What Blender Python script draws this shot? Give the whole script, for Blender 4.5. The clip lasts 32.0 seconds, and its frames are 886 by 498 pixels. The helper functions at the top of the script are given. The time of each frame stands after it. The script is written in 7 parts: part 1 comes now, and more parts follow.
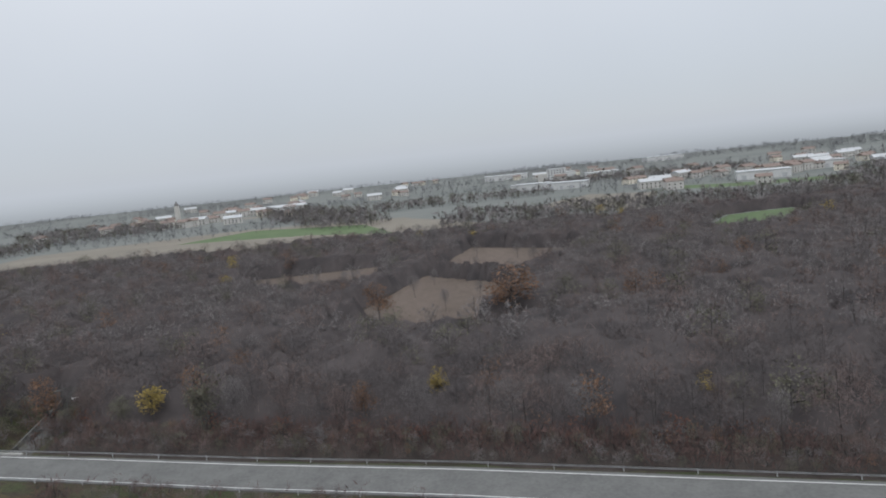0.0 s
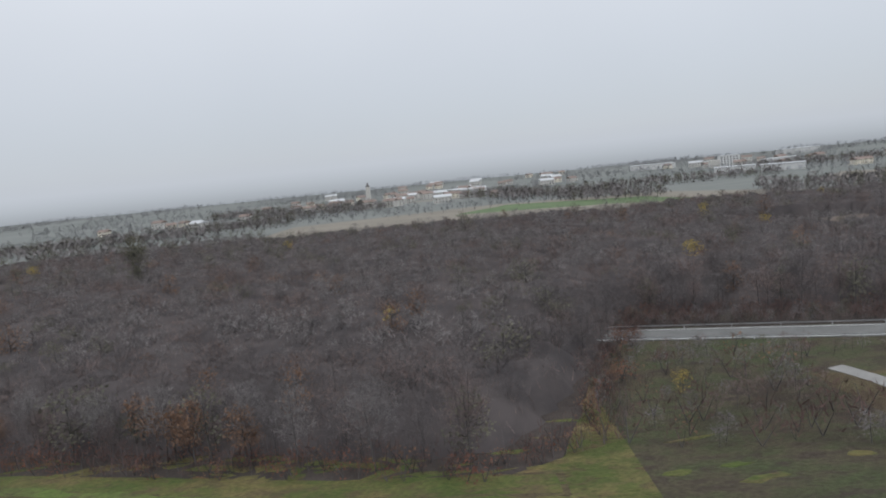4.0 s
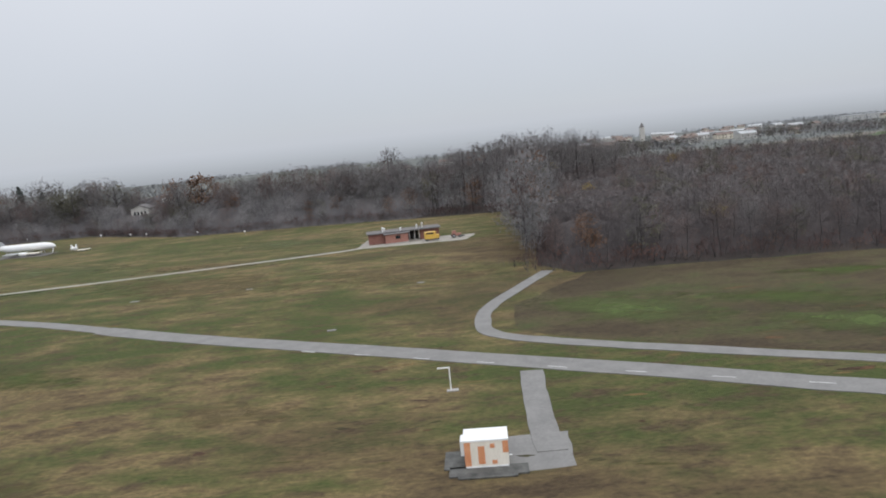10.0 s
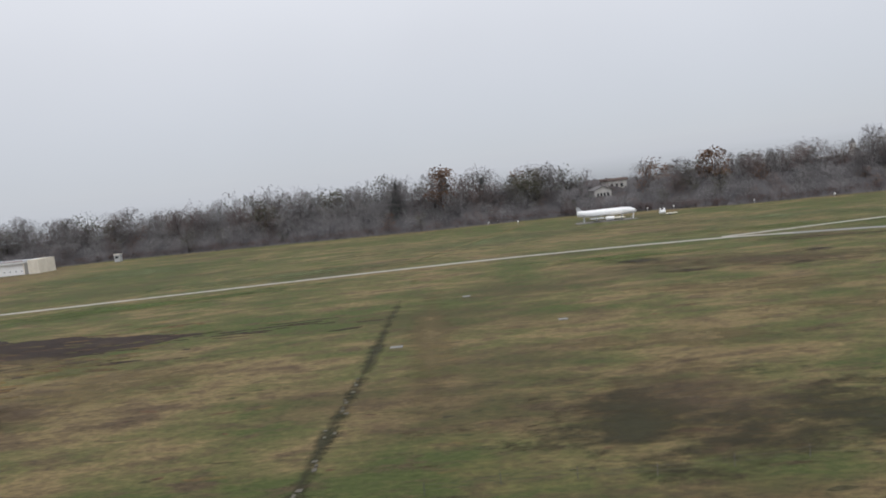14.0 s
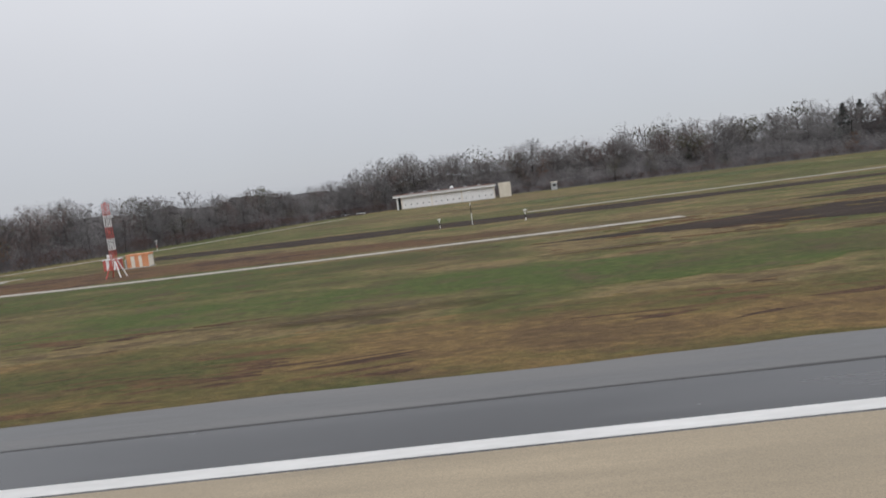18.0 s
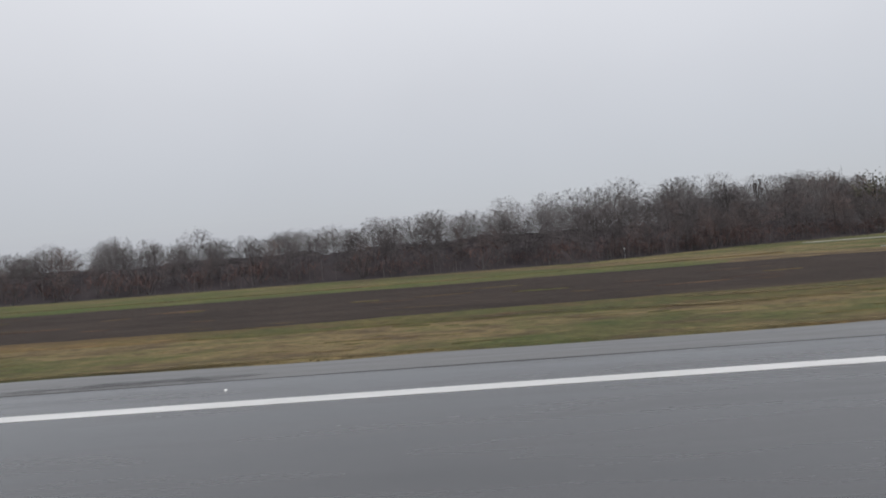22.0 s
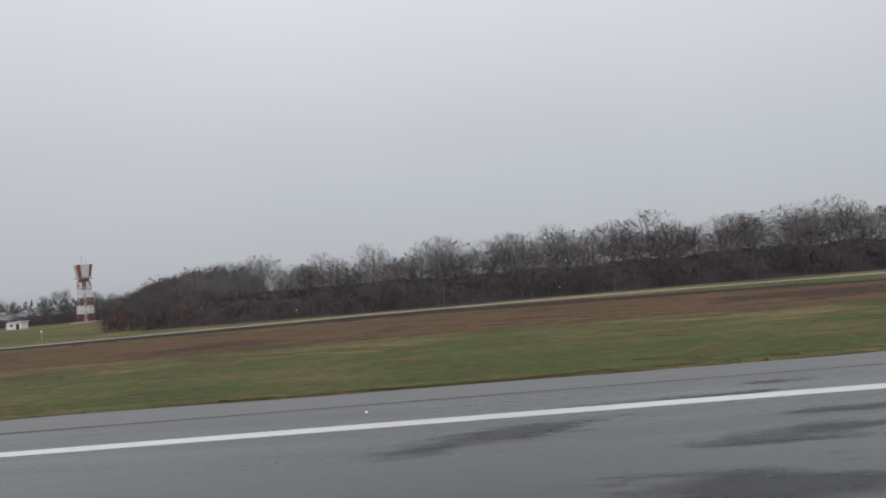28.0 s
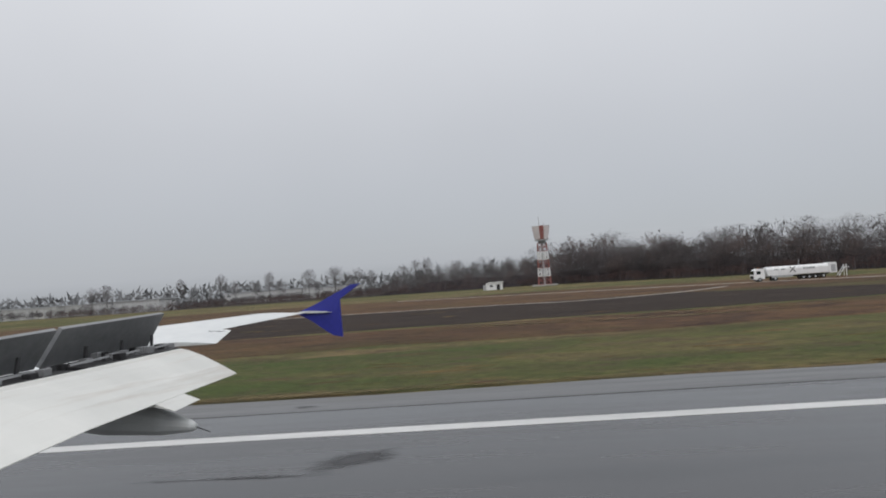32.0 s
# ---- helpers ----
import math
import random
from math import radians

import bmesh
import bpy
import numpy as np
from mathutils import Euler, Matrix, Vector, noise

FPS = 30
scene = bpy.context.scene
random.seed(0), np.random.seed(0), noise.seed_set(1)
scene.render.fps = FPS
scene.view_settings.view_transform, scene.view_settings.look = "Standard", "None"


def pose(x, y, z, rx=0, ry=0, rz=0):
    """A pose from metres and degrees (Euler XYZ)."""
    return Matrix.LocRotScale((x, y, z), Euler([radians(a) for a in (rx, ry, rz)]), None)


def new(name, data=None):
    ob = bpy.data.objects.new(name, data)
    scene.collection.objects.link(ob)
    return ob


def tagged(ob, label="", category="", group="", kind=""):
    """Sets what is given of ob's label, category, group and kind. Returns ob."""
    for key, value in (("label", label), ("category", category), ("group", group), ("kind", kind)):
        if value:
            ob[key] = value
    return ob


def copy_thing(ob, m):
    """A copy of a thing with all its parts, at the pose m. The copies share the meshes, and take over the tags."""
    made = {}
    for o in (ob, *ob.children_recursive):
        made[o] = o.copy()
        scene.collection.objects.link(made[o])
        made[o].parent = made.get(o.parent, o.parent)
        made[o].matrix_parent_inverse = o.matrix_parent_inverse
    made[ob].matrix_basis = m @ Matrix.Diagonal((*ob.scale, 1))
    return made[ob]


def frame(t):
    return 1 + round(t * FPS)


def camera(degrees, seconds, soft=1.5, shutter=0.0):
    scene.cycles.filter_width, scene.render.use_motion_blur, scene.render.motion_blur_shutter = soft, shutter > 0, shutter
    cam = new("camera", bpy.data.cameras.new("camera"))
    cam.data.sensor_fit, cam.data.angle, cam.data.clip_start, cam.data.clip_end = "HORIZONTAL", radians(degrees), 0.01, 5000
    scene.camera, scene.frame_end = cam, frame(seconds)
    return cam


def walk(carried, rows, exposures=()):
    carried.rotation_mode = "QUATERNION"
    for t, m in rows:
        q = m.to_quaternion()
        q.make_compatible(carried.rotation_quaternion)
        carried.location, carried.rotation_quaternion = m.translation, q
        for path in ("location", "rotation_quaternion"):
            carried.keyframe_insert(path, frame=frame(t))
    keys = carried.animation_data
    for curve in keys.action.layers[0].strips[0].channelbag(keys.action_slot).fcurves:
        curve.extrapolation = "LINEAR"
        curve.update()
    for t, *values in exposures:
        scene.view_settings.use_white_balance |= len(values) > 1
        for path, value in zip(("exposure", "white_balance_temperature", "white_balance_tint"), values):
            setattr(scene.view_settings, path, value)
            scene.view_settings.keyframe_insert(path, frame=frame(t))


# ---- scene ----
# camera: seconds, x, y, z, pitch, roll, yaw
cam = camera(67.49, 32.0, soft=1.9)
PATH = [
    (0.0, 81.01, 0.55, 49.61, -7.92, 6.09, -1.15),
    (0.5, 52.08, 0.47, 48.96, -7.60, 6.10, -1.07),
    (1.0, 23.22, 0.39, 48.31, -6.85, 6.02, -0.74),
    (1.5, -5.56, 0.32, 47.63, -6.07, 6.11, -0.38),
    (2.0, -34.29, 0.26, 46.92, -5.62, 6.13, 0.01),
    (2.5, -62.98, 0.20, 46.20, -5.88, 5.65, -0.08),
    (3.0, -91.64, 0.15, 45.52, -6.29, 5.52, -0.14),
    (3.5, -120.29, 0.12, 44.81, -6.79, 5.57, -0.22),
    (4.0, -148.93, 0.09, 44.04, -7.35, 5.65, -0.36),
    (4.5, -177.56, 0.06, 43.15, -7.89, 5.57, -0.62),
    (5.0, -206.18, 0.05, 42.10, -8.39, 5.19, -1.05),
    (5.5, -234.79, 0.05, 40.89, -8.81, 4.77, -1.24),
    (6.0, -263.41, 0.06, 39.55, -8.59, 5.04, -1.41),
    (6.5, -292.06, 0.08, 38.12, -7.96, 5.00, -1.32),
    (7.0, -320.74, 0.10, 36.65, -6.99, 4.69, -1.06),
    (7.5, -349.45, 0.14, 35.18, -6.37, 5.08, -0.64),
    (8.0, -378.19, 0.19, 33.79, -6.73, 5.38, -0.23),
    (8.5, -406.94, 0.24, 32.44, -7.70, 5.77, -0.07),
    (9.0, -435.69, 0.29, 31.12, -8.81, 5.89, -0.03),
    (9.5, -464.42, 0.35, 29.89, -9.32, 5.89, -0.18),
    (10.0, -493.11, 0.42, 28.71, -9.05, 5.61, -0.27),
    (10.5, -521.75, 0.49, 27.52, -8.21, 5.68, -0.16),
    (11.0, -550.37, 0.57, 26.32, -7.23, 5.63, 0.02),
    (11.5, -579.00, 0.67, 25.17, -6.44, 5.46, 0.40),
    (12.0, -607.66, 0.78, 24.02, -6.05, 5.47, 0.61),
    (12.5, -636.36, 0.89, 22.82, -5.87, 5.52, 0.85),
    (13.0, -665.10, 1.00, 21.57, -5.59, 5.60, 1.12),
    (13.5, -693.89, 1.11, 20.26, -5.21, 5.95, 1.47),
    (14.0, -722.69, 1.22, 18.90, -5.01, 6.10, 1.69),
    (14.5, -751.47, 1.32, 17.49, -5.15, 6.27, 1.90),
    (15.0, -780.24, 1.42, 16.02, -5.68, 6.26, 1.96),
    (15.5, -809.00, 1.51, 14.48, -6.38, 6.23, 1.80),
    (16.0, -837.73, 1.66, 12.90, -6.66, 6.30, 1.76),
    (16.5, -866.44, 1.78, 11.33, -6.58, 6.44, 1.80),
    (17.0, -895.15, 1.92, 9.85, -6.26, 6.63, 1.88),
    (17.5, -923.85, 2.06, 8.53, -5.76, 6.84, 1.97),
    (18.0, -952.56, 2.14, 7.43, -5.19, 7.03, 2.04),
    (18.5, -981.30, 2.17, 6.53, -4.46, 6.94, 2.09),
    (19.0, -1010.09, 2.14, 5.81, -3.54, 6.48, 2.30),
    (19.5, -1038.97, 2.07, 5.40, -2.46, 5.75, 2.51),
    (20.0, -1067.95, 1.93, 5.14, -1.25, 5.26, 2.45),
    (20.5, -1097.04, 1.58, 4.86, -0.19, 4.90, 2.25),
    (21.0, -1126.24, 1.08, 4.57, 0.22, 4.34, 1.86),
    (21.5, -1155.55, 0.73, 4.51, -0.16, 4.02, 1.37),
    (22.0, -1184.96, 0.38, 4.48, -0.39, 4.20, 0.93),
    (22.5, -1214.49, 0.05, 4.47, -0.57, 4.60, 0.61),
    (23.0, -1244.10, -0.26, 4.50, 0.21, 5.14, 0.79),
    (23.5, -1273.77, -0.53, 4.51, 1.69, 5.54, 1.26),
    (24.0, -1303.45, -0.76, 4.49, -2.24, 4.34, 1.62),
    (24.5, -1333.09, -0.94, 4.47, 1.26, 6.19, 1.50),
    (25.0, -1362.61, -1.06, 4.48, 3.91, 6.04, 1.90),
    (25.5, -1391.94, -1.14, 4.52, 4.95, 6.20, 2.26),
    (26.0, -1421.02, -1.17, 4.50, 4.93, 6.06, 2.38),
    (26.5, -1449.78, -1.17, 4.50, 4.28, 5.76, 2.35),
    (27.0, -1478.19, -1.14, 4.50, 3.43, 5.39, 2.30),
    (27.5, -1506.19, -1.08, 4.48, 2.80, 5.08, 2.32),
    (28.0, -1533.73, -1.00, 4.51, 2.84, 4.95, 2.51),
    (28.5, -1560.78, -0.90, 4.50, 3.00, 4.63, 2.78),
    (29.0, -1587.29, -0.78, 4.50, 3.22, 4.10, 2.90),
    (29.5, -1613.25, -0.66, 4.50, 3.46, 3.94, 3.17),
    (30.0, -1638.63, -0.53, 4.50, 3.62, 3.98, 3.42),
    (30.5, -1663.40, -0.40, 4.50, 3.55, 3.96, 3.62),
    (31.0, -1687.56, -0.26, 4.51, 3.40, 4.08, 3.72),
    (31.5, -1711.09, -0.13, 4.50, 3.15, 4.26, 3.84),
    (32.0, -1733.98, -0.00, 4.48, 2.93, 4.14, 3.87),
]
U = 0.668  # scale of the whole place
walk(cam, [(t, pose(x * U, y * U, z * U, 90 + pitch, roll, yaw)) for t, x, y, z, pitch, roll, yaw in PATH],
     [(0.0, 0.18, 6270, 10), (9.0, 0.22, 6330, 11), (15.0, 0.18, 6430, 12), (18.0, 0.10, 6500, 12), (20.0, 0.02, 6490, 12), (21.5, 0.03, 6490, 12), (23.0, 0.11, 6480, 12), (24.2, -0.06, 6480, 12), (25.0, -0.08, 6480, 12), (29.0, -0.10, 6480, 11), (32.0, -0.11, 6480, 11)])

# ---------------------------------------------------------------- light
SUN_ELEV, SUN_ROT = radians(38), radians(200)
world = bpy.data.worlds.new("overcast_sky")
scene.world = world
world.use_nodes = True
wt = world.node_tree
wt.nodes.clear()


def link_nodes(tree, a, out, b, inp):
    tree.links.new(a.outputs[out], b.inputs[inp])


w_out = wt.nodes.new("ShaderNodeOutputWorld")
w_bg = wt.nodes.new("ShaderNodeBackground")
w_sky = wt.nodes.new("ShaderNodeTexSky")
w_sky.sky_type = "NISHITA"
w_sky.sun_disc = False
w_sky.sun_elevation, w_sky.sun_rotation = SUN_ELEV, SUN_ROT
w_scale = wt.nodes.new("ShaderNodeVectorMath")
w_scale.operation = "SCALE"
w_scale.inputs["Scale"].default_value = 0.10
w_tc = wt.nodes.new("ShaderNodeTexCoord")
w_sep = wt.nodes.new("ShaderNodeSeparateXYZ")
w_ramp = wt.nodes.new("ShaderNodeValToRGB")
cr = w_ramp.color_ramp
cr.elements[0].position, cr.elements[0].color = 0.0, (0.47, 0.495, 0.53, 1)
cr.elements[1].position, cr.elements[1].color = 1.0, (1.75, 1.78, 1.82, 1)
for pos, col in ((0.06, (0.50, 0.525, 0.56, 1)), (0.22, (0.62, 0.64, 0.67, 1)), (0.42, (0.80, 0.82, 0.85, 1))):
    el = cr.elements.new(pos)
    el.color = col
w_noise = wt.nodes.new("ShaderNodeTexNoise")
w_noise.inputs["Scale"].default_value = 2.2
w_noise.inputs["Detail"].default_value = 4
w_nr = wt.nodes.new("ShaderNodeMapRange")
w_nr.inputs["To Min"].default_value, w_nr.inputs["To Max"].default_value = 0.94, 1.06
w_mul = wt.nodes.new("ShaderNodeVectorMath")
w_mul.operation = "MULTIPLY"
w_mix = wt.nodes.new("ShaderNodeMix")
w_mix.data_type = "RGBA"
w_mix.inputs["Factor"].default_value = 0.93
link_nodes(wt, w_sky, "Color", w_scale, 0)
link_nodes(wt, w_tc, "Generated", w_sep, 0)
link_nodes(wt, w_sep, "Z", w_ramp, "Fac")
link_nodes(wt, w_tc, "Generated", w_noise, "Vector")
link_nodes(wt, w_noise, "Fac", w_nr, "Value")
link_nodes(wt, w_ramp, "Color", w_mul, 0)
link_nodes(wt, w_nr, "Result", w_mul, 1)
wt.links.new(w_scale.outputs[0], w_mix.inputs["A"])
wt.links.new(w_mul.outputs[0], w_mix.inputs["B"])
wt.links.new(w_mix.outputs["Result"], w_bg.inputs["Color"])
link_nodes(wt, w_bg, "Background", w_out, "Surface")
w_bg.inputs["Strength"].default_value = 1.0

sun = new("sun", bpy.data.lights.new("sun", "SUN"))
sun.data.energy, sun.data.angle, sun.data.color = 0.6, radians(40), (1.0, 0.97, 0.93)
sun.matrix_world = pose(0, 0, 200, 90 - 38, 0, 200 - 180)
scene.view_settings.exposure = 0.0


# ---------------------------------------------------------------- materials
class Mat:
    """Small builder of node materials."""

    def __init__(self, name, rough=0.8, metal=0.0, spec=0.5):
        self.m = bpy.data.materials.new(name)
        self.m.use_nodes = True
        self.t = self.m.node_tree
        self.b = self.t.nodes["Principled BSDF"]
        self.b.inputs["Roughness"].default_value = rough
        self.b.inputs["Metallic"].default_value = metal
        self.b.inputs["Specular IOR Level"].default_value = spec
        self.coord = None

    def node(self, kind, **values):
        n = self.t.nodes.new(kind)
        for k, v in values.items():
            n.inputs[k].default_value = v
        return n

    def link(self, a, b):
        self.t.links.new(a, b)

    def where(self, stretch=(1, 1, 1), local=False):
        """World place, or the thing's own, with a stretch of the axes."""
        if local:
            src = self.node("ShaderNodeTexCoord").outputs["Object"]
        else:
            src = self.node("ShaderNodeNewGeometry").outputs["Position"]
        mp = self.node("ShaderNodeMapping")
        mp.inputs["Scale"].default_value = stretch if local else tuple(k / U for k in stretch)
        self.link(src, mp.inputs["Vector"])
        return mp.outputs["Vector"]

    def noise(self, scale, detail=4, rough=0.55, stretch=(1, 1, 1), local=False):
        n = self.node("ShaderNodeTexNoise", Scale=scale, Detail=detail, Roughness=rough)
        self.link(self.where(stretch, local), n.inputs["Vector"])
        return n.outputs["Fac"]

    def ramp(self, fac, stops):
        r = self.node("ShaderNodeValToRGB")
        e = r.color_ramp.elements
        e[0].position, e[0].color = stops[0][0], (*stops[0][1], 1)
        e[1].position, e[1].color = stops[-1][0], (*stops[-1][1], 1)
        for p, c in stops[1:-1]:
            e.new(p).color = (*c, 1)
        self.link(fac, r.inputs["Fac"])
        return r.outputs["Color"]

    def spread(self, fac, lo, hi, a=0.3, b=0.7):
        r = self.node("ShaderNodeMapRange")
        for k, v in (("From Min", a), ("From Max", b), ("To Min", lo), ("To Max", hi)):
            r.inputs[k].default_value = v
        self.link(fac, r.inputs["Value"])
        return r.outputs["Result"]

    def mix(self, fac, a, b, how="MIX"):
        n = self.node("ShaderNodeMix")
        n.data_type = "RGBA"
        n.blend_type = how
        for sock, v in (("Factor", fac), ("A", a), ("B", b)):
            if isinstance(v, (int, float)):
                n.inputs[sock].default_value = v
            elif isinstance(v, tuple):
                n.inputs[sock].default_value = (*v, 1)
            else:
                self.link(v, n.inputs[sock])
        return n.outputs["Result"]

    def done(self, color=None, bump=None, strength=0.3, distance=0.05, rough=None):
        if color is not None:
            if isinstance(color, tuple):
                self.b.inputs["Base Color"].default_value = (*color, 1)
            else:
                self.link(color, self.b.inputs["Base Color"])
        if rough is not None:
            self.link(rough, self.b.inputs["Roughness"])
        if bump is not None:
            n = self.node("ShaderNodeBump", Strength=strength, Distance=distance)
            self.link(bump, n.inputs["Height"])
            self.link(n.outputs["Normal"], self.b.inputs["Normal"])
        return self.m


def turf(name, green, straw, soil, bias=0.5, big=0.02):
    """Winter grass: blotches of green, straw and soil, drawn out along the mowing."""
    m = Mat(name, rough=0.95, spec=0.15)
    a = m.noise(big, 6, 0.6, (0.45, 1.0, 1))
    b = m.noise(0.13, 9, 0.7, (0.5, 1.0, 1))
    c = m.noise(2.2, 6, 0.7, (0.5, 1, 1))
    d = m.noise(14.0, 4, 0.7)
    ab = m.mix(0.55, a, b)
    e = m.noise(0.42, 8, 0.72, (0.45, 1.0, 1))
    col = m.ramp(ab, [(bias - 0.075, green), (bias - 0.015, tuple(0.62 * g + 0.38 * s for g, s in zip(green, straw))), (bias + 0.035, straw), (bias + 0.10, soil)])
    col = m.mix(m.spread(e, 0.0, 0.9, 0.50, 0.62), col, soil)
    h = m.noise(0.035, 5, 0.6, (0.5, 1.0, 1))
    col = m.mix(m.spread(h, 0.0, 0.5, 0.53, 0.64), col, tuple(0.75 * k for k in soil))
    fine = m.mix(0.5, c, d)
    col = m.mix(1.0, col, m.ramp(fine, [(0.34, (0.42, 0.43, 0.45)), (0.5, (1, 1, 1)), (0.66, (1.7, 1.62, 1.5))]), "MULTIPLY")
    return m.done(col, m.mix(0.6, c, d), 0.9, 0.12)


def mottled(name, lo, hi, scale=1.0, rough=0.85, spec=0.3, bump=0.3, distance=0.03, stretch=(1, 1, 1), local=False, fine=9.0):
    """Two-scale variation between two colours, with a little relief."""
    m = Mat(name, rough=rough, spec=spec)
    a = m.noise(scale, 5, 0.6, stretch, local)
    b = m.noise(scale * fine, 5, 0.65, stretch, local)
    f = m.mix(0.45, a, b)
    return m.done(m.ramp(f, [(0.33, lo), (0.67, hi)]), b, bump, distance)


GREEN, STRAW, SOIL = (0.061, 0.076, 0.025), (0.172, 0.131, 0.065), (0.076, 0.055, 0.034)
M_GROUND = turf("airfield_turf", GREEN, STRAW, SOIL, 0.52)
M_FIELD = turf("meadow_turf", (0.060, 0.074, 0.028), (0.084, 0.070, 0.040), (0.060, 0.046, 0.030), 0.45, 0.03)
M_LUSH = turf("lush_turf", (0.062, 0.083, 0.025), (0.120, 0.103, 0.045), (0.085, 0.066, 0.040), 0.52, 0.05)
M_FRESH = turf("fresh_green_turf", (0.085, 0.122, 0.034), (0.110, 0.125, 0.046), (0.075, 0.066, 0.038), 0.55, 0.08)
M_DULL = turf("dull_damp_turf", (0.050, 0.056, 0.022), (0.088, 0.070, 0.038), (0.050, 0.039, 0.026), 0.52, 0.06)
M_STRAW = turf("dry_straw_turf", (0.072, 0.074, 0.028), (0.165, 0.112, 0.050), (0.105, 0.070, 0.038), 0.53, 0.05)
M_BROWN = turf("brown_dead_turf", (0.070, 0.068, 0.029), (0.108, 0.083, 0.043), (0.060, 0.046, 0.031), 0.50, 0.05)
M_HEATH = turf("brown_heath", (0.078, 0.058, 0.028), (0.118, 0.069, 0.038), (0.054, 0.034, 0.025), 0.47, 0.05)
M_SOIL = mottled("ploughed_soil", (0.016, 0.012, 0.010), (0.050, 0.037, 0.030), 0.25, 0.95, 0.15, 1.0, 0.2, (0.4, 1, 1))
# far field and plain: haze is put into the base colour, paler than bare ground
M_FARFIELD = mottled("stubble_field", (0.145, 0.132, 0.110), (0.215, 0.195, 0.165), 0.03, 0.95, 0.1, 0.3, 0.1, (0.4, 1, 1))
M_PLAIN = mottled("hazed_plain", (0.112, 0.122, 0.114), (0.178, 0.184, 0.174), 0.006, 0.95, 0.1, 0.1, 0.1, (0.3, 1, 1))
M_TILLED = mottled("tilled_field", (0.082, 0.066, 0.055), (0.135, 0.108, 0.092), 0.05, 0.95, 0.1, 0.4, 0.1, (1, 0.35, 1))
M_FARGREEN = mottled("winter_wheat", (0.075, 0.11, 0.055), (0.12, 0.155, 0.085), 0.03, 0.95, 0.1, 0.3, 0.1)
M_BANK = turf("scrubby_bank_turf", (0.048, 0.058, 0.028), (0.062, 0.055, 0.036), (0.045, 0.036, 0.030), 0.5, 0.06)
M_LITTER = mottled("leaf_litter", (0.032, 0.028, 0.026), (0.070, 0.058, 0.052), 0.2, 0.95, 0.1, 0.6, 0.1)


def wet_tarmac(name, lo, hi, r0, r1):
    m = Mat(name, spec=0.5)
    a = m.noise(0.05, 5, 0.6, (0.16, 1, 1))
    b = m.noise(0.5, 6, 0.65, (0.12, 1, 1))
    g = m.noise(22.0, 3, 0.7)
    f = m.mix(0.5, a, b)
    col = m.mix(1.0, m.ramp(f, [(0.43, lo), (0.57, hi)]), m.ramp(g, [(0.3, (0.75, 0.75, 0.75)), (0.7, (1.25, 1.25, 1.25))]), "MULTIPLY")
    return m.done(col, g, 0.12, 0.01, m.spread(f, r0, r1, 0.43, 0.57))


M_TARMAC = wet_tarmac("wet_runway_asphalt", (0.015, 0.016, 0.018), (0.048, 0.049, 0.052), 0.12, 0.34)
M_SHOULDER = wet_tarmac("shoulder_asphalt", (0.050, 0.050, 0.050), (0.105, 0.104, 0.103), 0.28, 0.55)
M_STUB = wet_tarmac("pale_wet_asphalt", (0.105, 0.104, 0.102), (0.185, 0.182, 0.176), 0.22, 0.45)
M_CONCRETE = wet_tarmac("buff_concrete", (0.205, 0.165, 0.107), (0.30, 0.245, 0.168), 0.45, 0.65)
M_PAINT = mottled("white_runway_paint", (0.40, 0.40, 0.39), (0.56, 0.56, 0.55), 0.6, 0.5, 0.4, 0.05, 0.01, (0.2, 1, 1))
M_JOINT = mottled("bitumen_joint", (0.014, 0.014, 0.015), (0.035, 0.034, 0.034), 2.0, 0.6, 0.4)
m_soft = Mat("soft_damp_stain", rough=0.4, spec=0.35)
s_gen = m_soft.node("ShaderNodeSeparateXYZ")
m_soft.link(m_soft.node("ShaderNodeTexCoord").outputs["Generated"], s_gen.inputs[0])


def tent(m, sock):
    """1 in the middle of a thing, 0 at its ends."""
    a = m.node("ShaderNodeMath")
    a.operation = "PINGPONG"
    m.link(sock, a.inputs[0])
    a.inputs[1].default_value = 0.5
    return a.outputs[0]


s_mul = m_soft.node("ShaderNodeMath")
s_mul.operation = "MULTIPLY"
m_soft.link(tent(m_soft, s_gen.outputs["X"]), s_mul.inputs[0])
m_soft.link(tent(m_soft, s_gen.outputs["Y"]), s_mul.inputs[1])
s_add = m_soft.node("ShaderNodeMath")
s_add.operation = "MULTIPLY_ADD"
m_soft.link(m_soft.noise(0.9, 7, 0.7, (0.3, 1, 1)), s_add.inputs[0])
s_add.inputs[1].default_value = 0.55
m_soft.link(s_mul.outputs[0], s_add.inputs[2])
s_mix = m_soft.node("ShaderNodeMixShader")
m_soft.link(m_soft.spread(s_add.outputs[0], 0.0, 0.85, 0.33, 0.50), s_mix.inputs["Fac"])
m_soft.link(m_soft.node("ShaderNodeBsdfTransparent").outputs[0], s_mix.inputs[1])
m_soft.link(m_soft.b.outputs[0], s_mix.inputs[2])
m_soft.link(s_mix.outputs[0], m_soft.t.nodes["Material Output"].inputs["Surface"])
M_SOFT = m_soft.done(m_soft.ramp(m_soft.noise(3.0), [(0.3, (0.008, 0.008, 0.009)), (0.7, (0.022, 0.022, 0.024))]))


